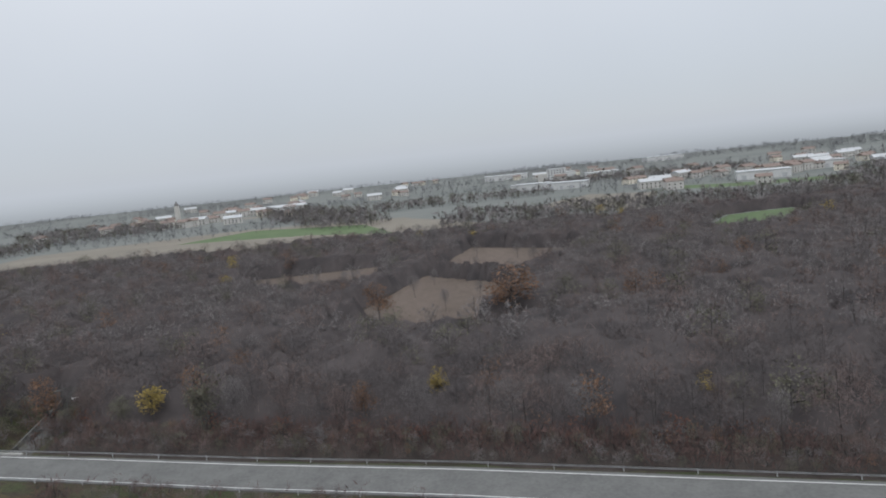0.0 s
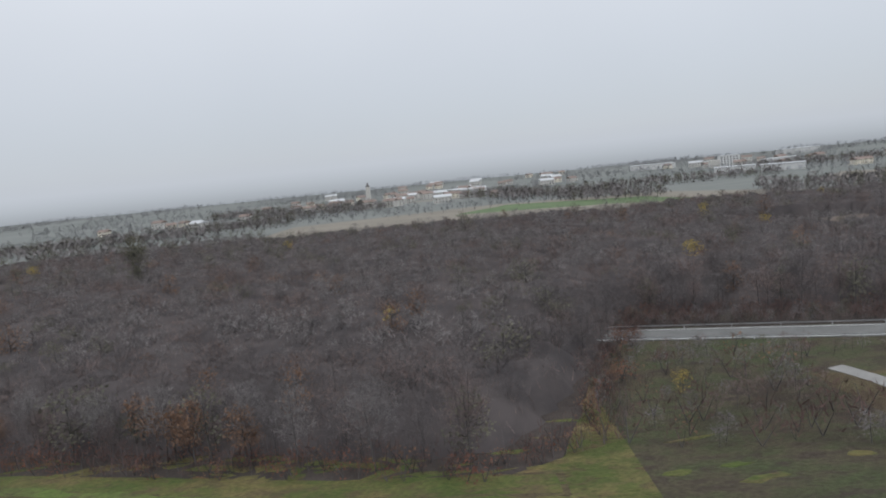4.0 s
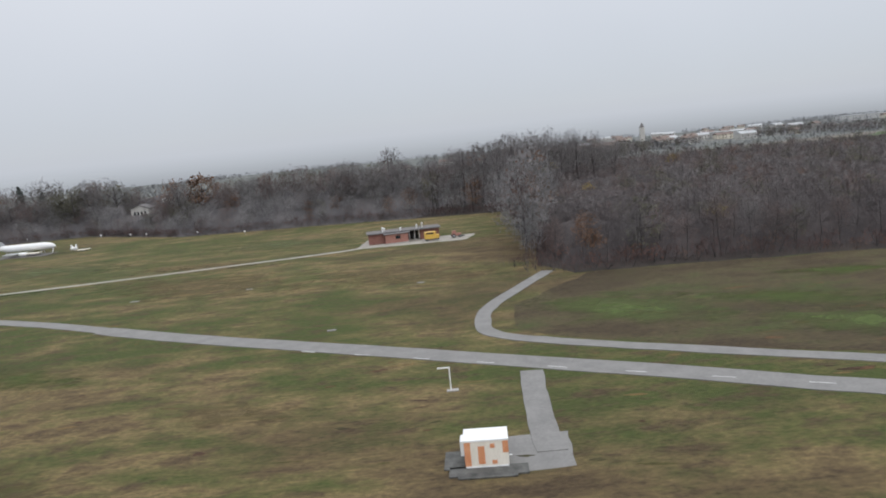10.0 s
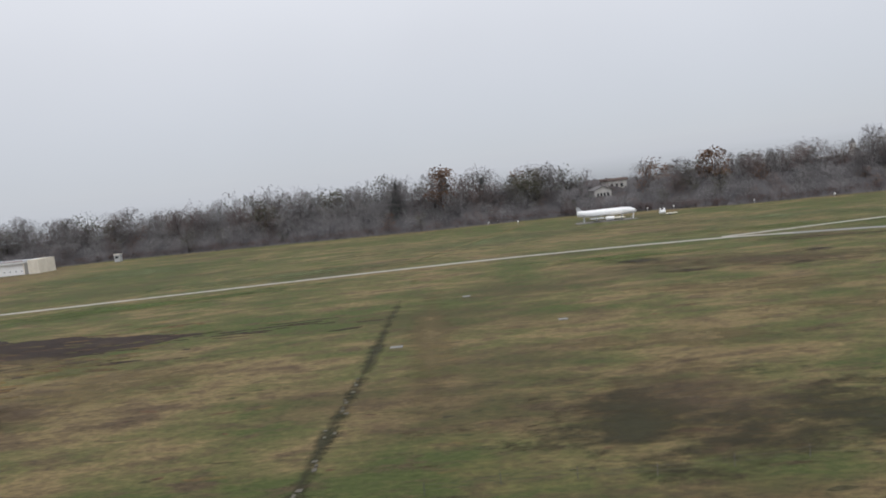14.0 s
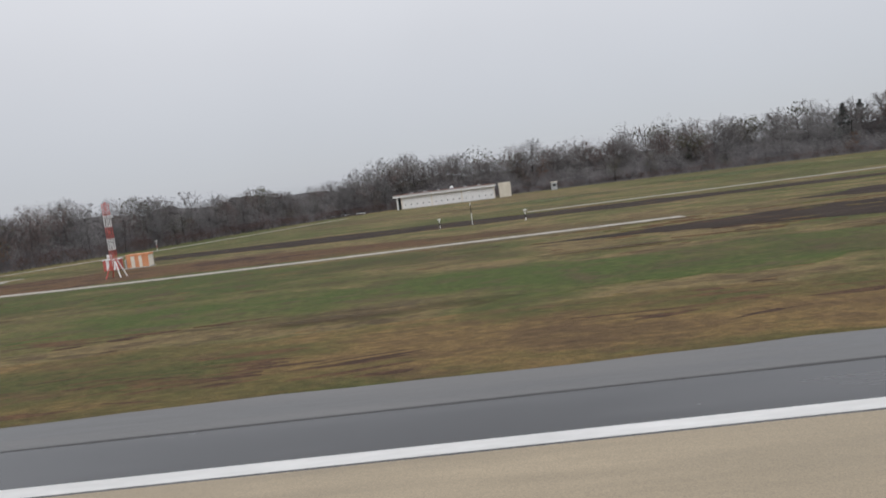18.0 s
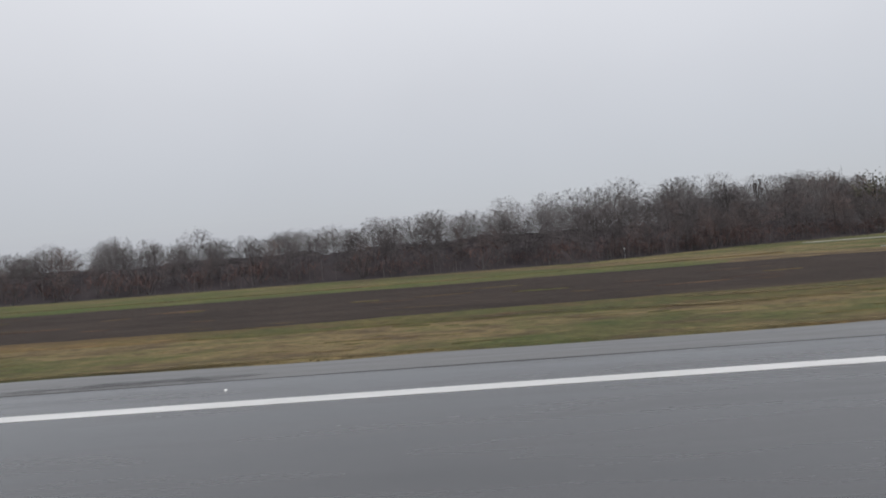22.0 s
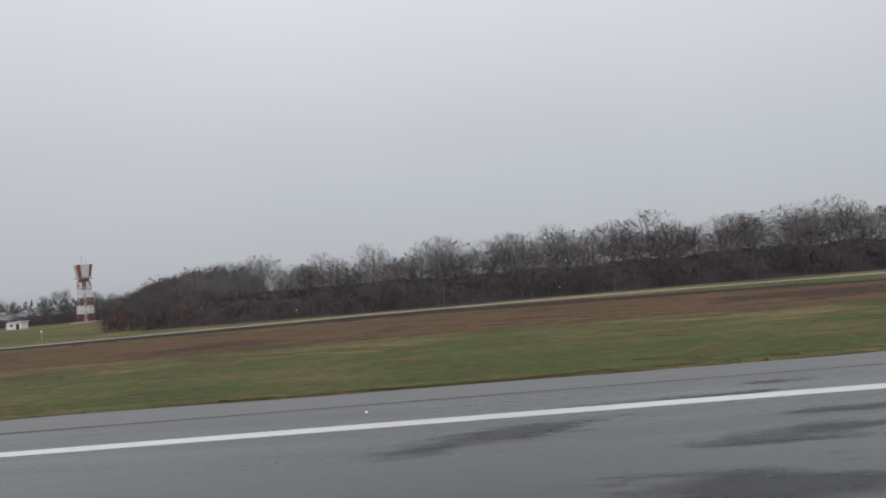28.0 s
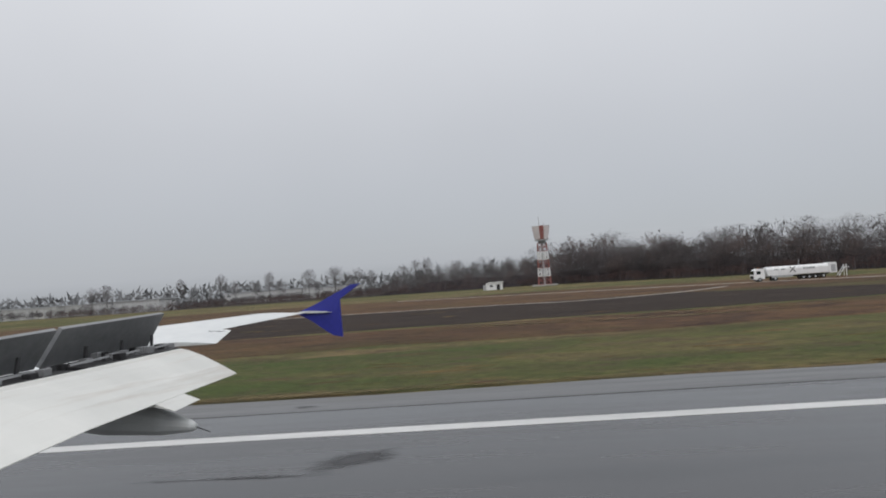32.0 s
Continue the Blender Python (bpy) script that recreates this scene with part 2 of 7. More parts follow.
def soft_ground(name, lo, hi, solid=0.9):
    """Ground cover that thins out in ragged tufts towards the ends of its patch."""
    m = Mat(name, rough=0.95, spec=0.15)
    gen = m.node("ShaderNodeSeparateXYZ")
    m.link(m.node("ShaderNodeTexCoord").outputs["Generated"], gen.inputs[0])
    mul = m.node("ShaderNodeMath")
    mul.operation = "MULTIPLY"
    m.link(tent(m, gen.outputs["X"]), mul.inputs[0])
    m.link(tent(m, gen.outputs["Y"]), mul.inputs[1])
    add = m.node("ShaderNodeMath")
    add.operation = "MULTIPLY_ADD"
    m.link(mul.outputs[0], add.inputs[0])
    add.inputs[1].default_value = 2.0
    m.link(m.noise(0.30, 10, 0.74, (0.5, 1, 1)), add.inputs[2])
    blend = m.node("ShaderNodeMixShader")
    m.link(m.spread(add.outputs[0], 0.0, solid, 0.70, 0.98), blend.inputs["Fac"])
    m.link(m.node("ShaderNodeBsdfTransparent").outputs[0], blend.inputs[1])
    m.link(m.b.outputs[0], blend.inputs[2])
    m.link(blend.outputs[0], m.t.nodes["Material Output"].inputs["Surface"])
    c, d = m.noise(1.6, 6, 0.7, (0.5, 1, 1)), m.noise(12.0, 4, 0.7)
    fine = m.mix(0.5, c, d)
    return m.done(m.ramp(fine, [(0.36, tuple(0.6 * k for k in lo)), (0.46, lo), (0.58, hi), (0.68, tuple(1.3 * k for k in hi))]), fine, 0.8, 0.1)


M_S_TAN = soft_ground("thin_tan_grass", (0.112, 0.086, 0.044), (0.175, 0.136, 0.070), 0.8)
M_S_BROWN = soft_ground("thin_brown_heath", (0.074, 0.055, 0.036), (0.112, 0.080, 0.050), 0.75)
M_S_RUST = soft_ground("thin_rusty_grass", (0.135, 0.082, 0.034), (0.190, 0.118, 0.052), 0.8)
M_S_GREEN = soft_ground("thin_green_grass", (0.060, 0.086, 0.024), (0.096, 0.120, 0.038), 0.75)
M_S_FRESH = soft_ground("thin_fresh_grass", (0.078, 0.106, 0.034), (0.105, 0.134, 0.048), 0.9)
M_S_PALE = soft_ground("thin_pale_green_grass", (0.088, 0.104, 0.046), (0.130, 0.142, 0.068), 0.75)
M_S_DARK = soft_ground("thin_damp_grass", (0.036, 0.036, 0.020), (0.056, 0.052, 0.030), 0.8)
M_S_SOIL = soft_ground("broken_bare_soil", (0.026, 0.020, 0.017), (0.050, 0.038, 0.031), 0.9)
M_ROAD = mottled("perimeter_road_asphalt", (0.14, 0.137, 0.132), (0.225, 0.22, 0.21), 0.35, 0.75, 0.4, 0.2, 0.02)
M_GRAVEL = mottled("pale_gravel_track", (0.22, 0.205, 0.18), (0.38, 0.36, 0.32), 0.5, 0.9, 0.3, 0.5, 0.03)
M_HIGHWAY = mottled("highway_asphalt", (0.085, 0.085, 0.083), (0.145, 0.145, 0.14), 0.2, 0.85, 0.2, 0.1, 0.02)
M_MUD = mottled("rutted_mud_track", (0.16, 0.12, 0.10), (0.29, 0.23, 0.195), 0.5, 0.8, 0.4, 0.6, 0.06, (1, 0.15, 1))
M_CEMENT = mottled("stained_concrete", (0.10, 0.10, 0.095), (0.56, 0.55, 0.52), 0.9, 0.85, 0.3, 0.2, 0.02, (1, 1, 0.25))
M_MOSSY = mottled("mossy_dark_concrete", (0.045, 0.047, 0.044), (0.15, 0.148, 0.14), 0.9, 0.9, 0.25, 0.3, 0.03, (1, 1, 0.2))
M_OLDSLAB = mottled("mossy_paving_slab", (0.058, 0.053, 0.040), (0.125, 0.116, 0.096), 1.2, 0.9, 0.25, 0.3, 0.02)
M_SLAB = mottled("old_concrete_slab", (0.24, 0.235, 0.22), (0.42, 0.41, 0.39), 0.8, 0.85, 0.3, 0.3, 0.02)


def woody(name, lo, hi, rough=0.95, lift=0.65):
    """Twigs and leaves: their thin sides catch the sky's light alike, so the shading leans towards the upright."""
    m = Mat(name, rough=rough, spec=0.05)
    a = m.noise(0.11, 4, 0.65)
    g = m.node("ShaderNodeNewGeometry")
    n = m.node("ShaderNodeVectorMath")
    n.operation = "SCALE"
    n.inputs["Scale"].default_value = 1.0 - lift
    m.link(g.outputs["Normal"], n.inputs[0])
    up = m.node("ShaderNodeVectorMath")
    up.operation = "ADD"
    m.link(n.outputs[0], up.inputs[0])
    up.inputs[1].default_value = (0, 0, lift)
    unit = m.node("ShaderNodeVectorMath")
    unit.operation = "NORMALIZE"
    m.link(up.outputs[0], unit.inputs[0])
    m.link(unit.outputs[0], m.b.inputs["Normal"])
    return m.done(m.ramp(m.mix(0.12, a, g.outputs["Random Per Island"]), [(0.34, lo), (0.64, hi)]))


M_BARK = woody("grey_brown_bark", (0.046, 0.043, 0.043), (0.095, 0.088, 0.086), lift=0.3)
M_TWIG = woody("bare_twigs", (0.105, 0.098, 0.098), (0.178, 0.163, 0.160))
M_TWIG_DIM = woody("dark_twigs", (0.072, 0.065, 0.066), (0.116, 0.103, 0.102))
M_BLADE = woody("dry_grass_blades", (0.085, 0.078, 0.034), (0.165, 0.128, 0.060), lift=0.85)
M_BRUSH = woody("dark_reddish_brush", (0.060, 0.041, 0.038), (0.104, 0.067, 0.060))
# darkened so the mass reads as shade between the trunks
M_THICKET = woody("dense_shade_thicket", (0.026, 0.023, 0.025), (0.046, 0.039, 0.040), lift=0.4)
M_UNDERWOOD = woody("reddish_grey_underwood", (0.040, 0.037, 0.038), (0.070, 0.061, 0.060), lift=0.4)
# lightened copy of the thicket colour, haze over the farther belt painted in
M_THICKET_GREY = woody("hazed_grey_thicket", (0.070, 0.068, 0.071), (0.116, 0.108, 0.108), lift=0.4)
M_TWIG_RED = woody("reddish_bare_twigs", (0.094, 0.076, 0.072), (0.160, 0.124, 0.115))
# the next two twig colours carry painted haze, paler with distance
M_TWIG_PALE = woody("hazed_grey_twigs", (0.140, 0.136, 0.138), (0.215, 0.205, 0.203))
M_TWIG_FAR = woody("hazed_far_twigs", (0.135, 0.140, 0.145), (0.205, 0.208, 0.210))
M_LEAF_RUST = woody("rust_oak_leaves", (0.104, 0.068, 0.050), (0.170, 0.104, 0.070))
M_LEAF_RED = woody("red_brown_hornbeam_leaves", (0.088, 0.046, 0.036), (0.160, 0.078, 0.054))
M_LEAF_GOLD = woody("golden_leaves", (0.165, 0.125, 0.040), (0.330, 0.250, 0.085))
M_LEAF_OLIVE = woody("olive_green_leaves", (0.072, 0.071, 0.055), (0.128, 0.122, 0.090))
M_NEEDLE = woody("dark_conifer_needles", (0.060, 0.070, 0.066), (0.105, 0.118, 0.108))

M_WHITE = mottled("white_painted_metal", (0.66, 0.67, 0.67), (0.82, 0.82, 0.82), 1.2, 0.45, 0.5, 0.03, 0.01, (1, 1, 0.3), True)
M_RED = mottled("signal_red_paint", (0.36, 0.065, 0.055), (0.52, 0.115, 0.095), 1.5, 0.5, 0.5, 0.05, 0.01, (1, 1, 1), True)
M_RED_DULL = mottled("faded_dark_red_paint", (0.20, 0.07, 0.065), (0.31, 0.12, 0.105), 1.5, 0.6, 0.4, 0.05, 0.01, (1, 1, 1), True)
M_CROWN = mottled("faded_pinkish_white_panel", (0.56, 0.50, 0.50), (0.70, 0.66, 0.66), 1.2, 0.5, 0.4, 0.03, 0.01, (1, 1, 0.3), True)
M_ORANGE = mottled("faded_orange_paint", (0.50, 0.18, 0.08), (0.68, 0.35, 0.19), 1.8, 0.6, 0.4, 0.05, 0.01, (1, 1, 0.4), True)
M_CREAM = mottled("weathered_cream_panel", (0.60, 0.55, 0.47), (0.78, 0.74, 0.66), 0.9, 0.6, 0.4, 0.05, 0.01, (1, 1, 0.3), True)
M_BRICK = mottled("red_brick", (0.27, 0.135, 0.11), (0.40, 0.21, 0.17), 1.6, 0.9, 0.2, 0.3, 0.02, (1, 1, 1), True)
M_BRICK_DARK = mottled("dark_red_brick", (0.17, 0.085, 0.07), (0.27, 0.135, 0.11), 1.6, 0.9, 0.2, 0.3, 0.02, (1, 1, 1), True)
# black parts, and the painted shade that fills openings
M_DARK = mottled("black_parts_and_shade", (0.012, 0.012, 0.013), (0.035, 0.035, 0.037), 1.0, 0.7, 0.3, 0.05, 0.01, (1, 1, 1), True)
M_GREY = mottled("grey_sheet_metal", (0.30, 0.31, 0.32), (0.45, 0.46, 0.47), 0.8, 0.5, 0.5, 0.05, 0.01, (1, 1, 0.3), True)
M_YELLOW = mottled("yellow_vehicle_paint", (0.55, 0.34, 0.06), (0.70, 0.46, 0.10), 1.0, 0.4, 0.5, 0.03, 0.01, (1, 1, 1), True)
M_ROOFING = mottled("dark_roofing_felt", (0.10, 0.095, 0.095), (0.19, 0.18, 0.175), 0.8, 0.85, 0.3, 0.2, 0.02, (1, 1, 1), True)
# stucco and hall walls dulled in colour to stand for haze over the town
M_STUCCO = mottled("hazed_town_stucco", (0.36, 0.35, 0.33), (0.52, 0.51, 0.48), 0.4, 0.9, 0.2, 0.1, 0.02, (1, 1, 0.4), True)
M_HALL = mottled("hazed_white_hall_sheet", (0.44, 0.45, 0.45), (0.58, 0.58, 0.57), 0.6, 0.6, 0.4, 0.05, 0.01, (1, 1, 0.3), True)
M_RUBBER = mottled("black_tyre_rubber", (0.012, 0.012, 0.012), (0.03, 0.03, 0.03), 3.0, 0.8, 0.3, 0.1, 0.01, (1, 1, 1), True)
M_PLASTER = mottled("cream_plaster", (0.50, 0.46, 0.38), (0.70, 0.66, 0.57), 0.4, 0.9, 0.2, 0.1, 0.02, (1, 1, 0.4), True)
# tile red greyed for the same haze
M_TILE = mottled("terracotta_roof", (0.15, 0.118, 0.104), (0.235, 0.185, 0.162), 0.8, 0.9, 0.2, 0.3, 0.03, (1, 1, 1), True)
M_BLUE = mottled("cobalt_blue_paint", (0.018, 0.022, 0.21), (0.030, 0.036, 0.31), 1.0, 0.35, 0.5, 0.02, 0.01, (1, 1, 1), True)
M_WING = mottled("light_grey_wing_skin", (0.50, 0.52, 0.52), (0.64, 0.65, 0.64), 0.7, 0.42, 0.5, 0.04, 0.005, (1, 0.4, 1), True)
m_flap = Mat("off_white_flap_skin", rough=0.45, spec=0.5)
f_run = m_flap.noise(1.3, 6, 0.65, (5.0, 0.25, 1), True)
f_col = m_flap.ramp(m_flap.noise(0.8, 5, 0.6, (0.4, 1, 1), True), [(0.3, (0.48, 0.485, 0.46)), (0.7, (0.60, 0.60, 0.57))])
M_FLAP = m_flap.done(m_flap.mix(m_flap.spread(f_run, 0.0, 0.6, 0.55, 0.72), f_col, (0.36, 0.31, 0.26)), f_run, 0.05, 0.005)
M_SPOILER = mottled("dark_grey_spoiler_underside", (0.14, 0.145, 0.15), (0.23, 0.235, 0.24), 1.2, 0.5, 0.4, 0.1, 0.01, (1, 1, 1), True)
m_glass = Mat("dark_window_glass", rough=0.08, spec=0.6)
M_GLASS = m_glass.done((0.02, 0.025, 0.03))
m_lamp = Mat("white_lamp_glass", rough=0.2)
M_LAMP = m_lamp.done((0.9, 0.9, 0.88))


# ---------------------------------------------------------------- geometry helpers
rng = np.random.default_rng(7)


def part(name, bm, material, parent=None, label="", kind=""):
    """Links a bmesh as one mesh object under a thing or a part."""
    me = bpy.data.meshes.new(name)
    bm.to_mesh(me)
    bm.free()
    me.materials.append(material)
    ob = new(name, me)
    ob.parent = parent
    return tagged(ob, label=label, kind=kind)


def empty(name, x, y, z=0.0, turn=0.0):
    ob = new(name)
    ob.matrix_world = pose(x, y, z, 0, 0, turn)
    return ob


def add_box(bm, x0, y0, z0, x1, y1, z1, bevel=0.0):
    res = bmesh.ops.create_cube(bm, size=1.0, matrix=Matrix.LocRotScale(((x0 + x1) / 2, (y0 + y1) / 2, (z0 + z1) / 2), None, (x1 - x0, y1 - y0, z1 - z0)))
    if bevel:
        edges = list({e for v in res["verts"] for e in v.link_edges})
        bmesh.ops.bevel(bm, geom=edges, offset=bevel, segments=2, affect="EDGES", profile=0.6)
    return bm


def box(x0, y0, z0, x1, y1, z1, bevel=0.0):
    return add_box(bmesh.new(), x0, y0, z0, x1, y1, z1, bevel)


def add_rod(bm, a, b, r0, r1=None, sides=8, caps=True):
    a, b = Vector(a), Vector(b)
    turn = (b - a).to_track_quat("Z", "Y").to_matrix().to_4x4()
    m = Matrix.Translation((a + b) / 2) @ turn
    bmesh.ops.create_cone(bm, cap_ends=caps, segments=sides, radius1=r0, radius2=r0 if r1 is None else r1, depth=(b - a).length, matrix=m)
    return bm


def rod(a, b, r0, r1=None, sides=8):
    return add_rod(bmesh.new(), a, b, r0, r1, sides)


def add_loft(bm, rings, close=True):
    """Skin over a row of rings with equal numbers of points."""
    vs = [[bm.verts.new(p) for p in ring] for ring in rings]
    n = len(rings[0])
    for a, b in zip(vs, vs[1:]):
        for i in range(n):
            bm.faces.new((a[i], a[(i + 1) % n], b[(i + 1) % n], b[i]))
    if close:
        bm.faces.new(vs[0][::-1])
        bm.faces.new(vs[-1])
    bmesh.ops.recalc_face_normals(bm, faces=bm.faces[:])
    return bm


def rough_line(pts, step, rag, closed=False):
    """A line through pts, cut into short steps with a ragged offset."""
    out = []
    src = list(pts) + ([pts[0]] if closed else [])
    for (x0, y0), (x1, y1) in zip(src, src[1:]):
        length = math.hypot(x1 - x0, y1 - y0)
        n = max(1, int(length / step))
        nx, ny = -(y1 - y0) / length, (x1 - x0) / length
        for i in range(n):
            f = i / n
            x, y = x0 + (x1 - x0) * f, y0 + (y1 - y0) * f
            o = rag * (noise.noise(Vector((x * 0.09, y * 0.09, 3.1))) * 1.6 + noise.noise(Vector((x * 0.45, y * 0.45, 9.7))) * 0.7) if rag else 0.0
            out.append((x + nx * o, y + ny * o))
    if not closed:
        out.append(src[-1])
    return out


def skirt(bm, out=0.0):
    """Turns the rim of a flat sheet down into the ground; with out, in a shallow slope."""
    rim = [e for e in bm.edges if len(e.link_faces) == 1]
    away = {}
    for e in rim:
        a, b = e.link_loops[0].vert, e.link_loops[0].link_loop_next.vert
        d = (b.co - a.co).normalized()
        for v in (a, b):
            away[v] = away.get(v, Vector((0, 0, 0))) + Vector((d.y, -d.x, 0))
    low = {}
    for v, w in away.items():
        n = w.normalized() * out
        low[v] = bm.verts.new((v.co.x + n.x, v.co.y + n.y, -0.03))
    for e in rim:
        a, b = e.link_loops[0].vert, e.link_loops[0].link_loop_next.vert
        bm.faces.new((b, a, low[a], low[b]))


def patch(name, pts, z, material, rag=1.0, step=2.5, label="", kind="structure", parent=None):
    """A flat area of ground with a ragged outline."""
    bm = bmesh.new()
    bm.faces.new([bm.verts.new((x, y, z)) for x, y in rough_line(pts, step, rag, True)])
    bmesh.ops.recalc_face_normals(bm, faces=bm.faces[:])
    bm.normal_update()
    for f in bm.faces:
        if f.normal.z < 0:
            f.normal_flip()
    skirt(bm, 0.4 if rag >= 0.5 else 0.0)
    ob = part(name, bm, material, parent)
    return tagged(ob, label=label, kind=kind)


def smooth(pts, n=8):
    """A curve through pts."""
    p = [pts[0], *pts, pts[-1]]
    out = []
    for a, b, c, d in zip(p, p[1:], p[2:], p[3:]):
        for i in range(n):
            t = i / n
            out.append(tuple(0.5 * (2 * b[k] + (c[k] - a[k]) * t + (2 * a[k] - 5 * b[k] + 4 * c[k] - d[k]) * t * t + (3 * b[k] - a[k] - 3 * c[k] + d[k]) * t ** 3) for k in (0, 1)))
    out.append(pts[-1])
    return out


def ribbon(name, pts, width, z, material, rag=0.15, label="", kind="structure", parent=None, thick=0.0):
    """A road along a line, with uneven edges; with thick, a slab."""
    bm = bmesh.new()
    left, right = [], []
    n = len(pts)
    for i, (x, y) in enumerate(pts):
        x0, y0 = pts[max(0, i - 1)]
        x1, y1 = pts[min(n - 1, i + 1)]
        length = math.hypot(x1 - x0, y1 - y0) or 1.0
        nx, ny = -(y1 - y0) / length, (x1 - x0) / length
        o = [rag * noise.noise(Vector((x * 0.3, y * 0.3, k * 5.0))) for k in (1, 2)]
        left.append(bm.verts.new((x + nx * (width / 2 + o[0]), y + ny * (width / 2 + o[0]), z)))
        right.append(bm.verts.new((x - nx * (width / 2 + o[1]), y - ny * (width / 2 + o[1]), z)))
    for i in range(n - 1):
        bm.faces.new((right[i], right[i + 1], left[i + 1], left[i]))
    bm.normal_update()
    for f in bm.faces:
        if f.normal.z < 0:
            f.normal_flip()
    if not thick and z > 0:
        skirt(bm)
    if thick:
        ext = bmesh.ops.extrude_face_region(bm, geom=bm.faces[:])
        bmesh.ops.translate(bm, verts=[v for v in ext["geom"] if isinstance(v, bmesh.types.BMVert)], vec=(0, 0, -thick))
        bmesh.ops.recalc_face_normals(bm, faces=bm.faces[:])
    ob = part(name, bm, material, parent)
    return tagged(ob, label=label, kind=kind)


def stuff(name, verts, tris, material, label="", category=""):
    """One object out of many loose triangles."""
    me = bpy.data.meshes.new(name)
    nv, nt = len(verts), len(tris)
    me.vertices.add(nv)
    me.vertices.foreach_set("co", verts.astype(np.float32).ravel())
    me.loops.add(nt * 3)
    me.loops.foreach_set("vertex_index", tris.astype(np.int32).ravel())
    me.polygons.add(nt)
    me.polygons.foreach_set("loop_start", np.arange(0, nt * 3, 3, dtype=np.int32))
    me.update(calc_edges=True)
    me.materials.append(material)
    return tagged(new(name, me), label, category, kind="stuff")


def tri_mesh(name, verts, tris, material):
    me = bpy.data.meshes.new(name)
    me.from_pydata(verts.tolist(), [], tris.tolist())
    me.materials.append(material)
    return me


# ---------------------------------------------------------------- ground
def track_x(y):
    return -20.0 + (y - 100.0) * 0.065


def gz(x, y):
    """Height of the ground: level, but for the cutting of the sunken track."""
    if not 30 < y < 172:
        return 0.0
    d = abs(x - track_x(y))
    deep = 6.5 * min(1.0, max(0.0, (y - 30) / 40.0)) * (1.0 if y < 168.5 else 0.0)
    side = min(1.0, max(0.0, (14.0 - d) / 8.5))
    return -deep * side


def ground_sheet():
    xs = sorted({-125, *range(-3400, 2601, 60), *range(-60, 24, 2)})
    ys = sorted({-900, -500, -300, -150, -80, -30, 0, *range(20, 176, 3), 168, 169, 200, 250, 320, 400, 500, 650, 800, 1000, 1300, 1700, 2200, 3000, 4000, 4900})
    bm = bmesh.new()
    grid = [[bm.verts.new((x, y, gz(x, y))) for x in xs] for y in ys]
    for r0, r1 in zip(grid, grid[1:]):
        for i in range(len(xs) - 1):
            bm.faces.new((r0[i], r0[i + 1], r1[i + 1], r1[i]))
    bm.normal_update()
    for f in bm.faces:
        c = f.calc_center_median()
        if c.x > -125 and 20 < c.y < 176:
            f.material_index = 1
    ob = part("ground", bm, M_GROUND)
    ob.data.materials.append(M_BANK)
    return tagged(ob, "damp winter grassland of green, straw and brown", kind="structure")


ground_sheet()

# edge of the woods, from the first field to the far end of the airfield
EDGE_A = [(700, -10), (330, 40), (136, 92), (79, 110), (-25, 142), (-62, 154), (-105, 165), (-125, 120), (-135, 92), (-147, 87), (-171, 92), (-222, 104), (-255, 107), (-300, 116), (-374, 122), (-425, 131), (-468, 134), (-474, 146)]
EDGE_B = [(-474, 146), (-466, 200), (-455, 258), (-504, 266), (-542, 275), (-608, 284), (-672, 330), (-743, 330), (-830, 345), (-913, 360), (-990, 345), (-1036, 275), (-1060, 195), (-1080, 150)]
EDGE_C = [(-1080, 150), (-1130, 128), (-1165, 104), (-1250, 98), (-1378, 97), (-1440, 112), (-1480, 122), (-1560, 122), (-1598, 127), (-1642, 208), (-1688, 298), (-1712, 330), (-1800, 345), (-2000, 380)]

# floors of the woods and the fields
patch("woodland_floor", [(700, -60), (330, 26), (200, 65), (136, 85), (79, 103), (45, 112.5), (11, 123), (-2.5, 126.8), (-1, 169.6), (-30, 169.6), (-32, 135.5), (-66, 145), (-108, 157)] + EDGE_A[6:] + [(-466, 200), (-455, 258), (-420, 420), (-330, 372), (150, 352), (230, 300), (700, 320)], 0.03, M_LITTER, 0.8, 4, "brown leaf litter under bare trees")
patch("woodland_floor", EDGE_B[2:] + [(-1080, 420), (-800, 470), (-455, 420)], 0.032, M_LITTER, 0.8, 4, "brown leaf litter under bare trees")
patch("woodland_floor", EDGE_C + [(-2000, 620), (-1080, 420)], 0.034, M_LITTER, 0.8, 4, "brown leaf litter under bare trees")
patch("tilled_field", [(74, 282), (110, 240), (84, 188), (50, 219)], 0.06, M_TILLED, 0.5, 4, "bare brown tilled field between woods")
patch("tilled_field", [(76, 290), (98, 352), (146, 312), (112, 250)], 0.062, M_TILLED, 0.5, 4, "bare brown tilled field between woods")
patch("stubble_field", [(-16, 318), (54, 320), (50, 268), (10, 268)], 0.064, M_TILLED, 0.5, 4, "pale bare field between woods")
patch("winter_wheat_field", [(246, 372), (282, 374), (280, 345), (228, 302), (205, 318)], 0.066, M_FARGREEN, 0.5, 4, "bright green young winter wheat")
patch("stubble_field", [(-290, 868), (-150, 840), (-40, 806), (-40, 786), (-150, 812), (-290, 838)], 0.07, M_FARFIELD, 1.2, 6, "narrow pale field before the town")
patch("far_plain", [(-3300, 470), (-1080, 420), (-430, 428), (-330, 388), (150, 356), (420, 300), (2500, 60), (2500, 4800), (-3300, 4800)], 0.02, M_PLAIN, 0, 400, "grey plain of fields and copses, paled for haze")
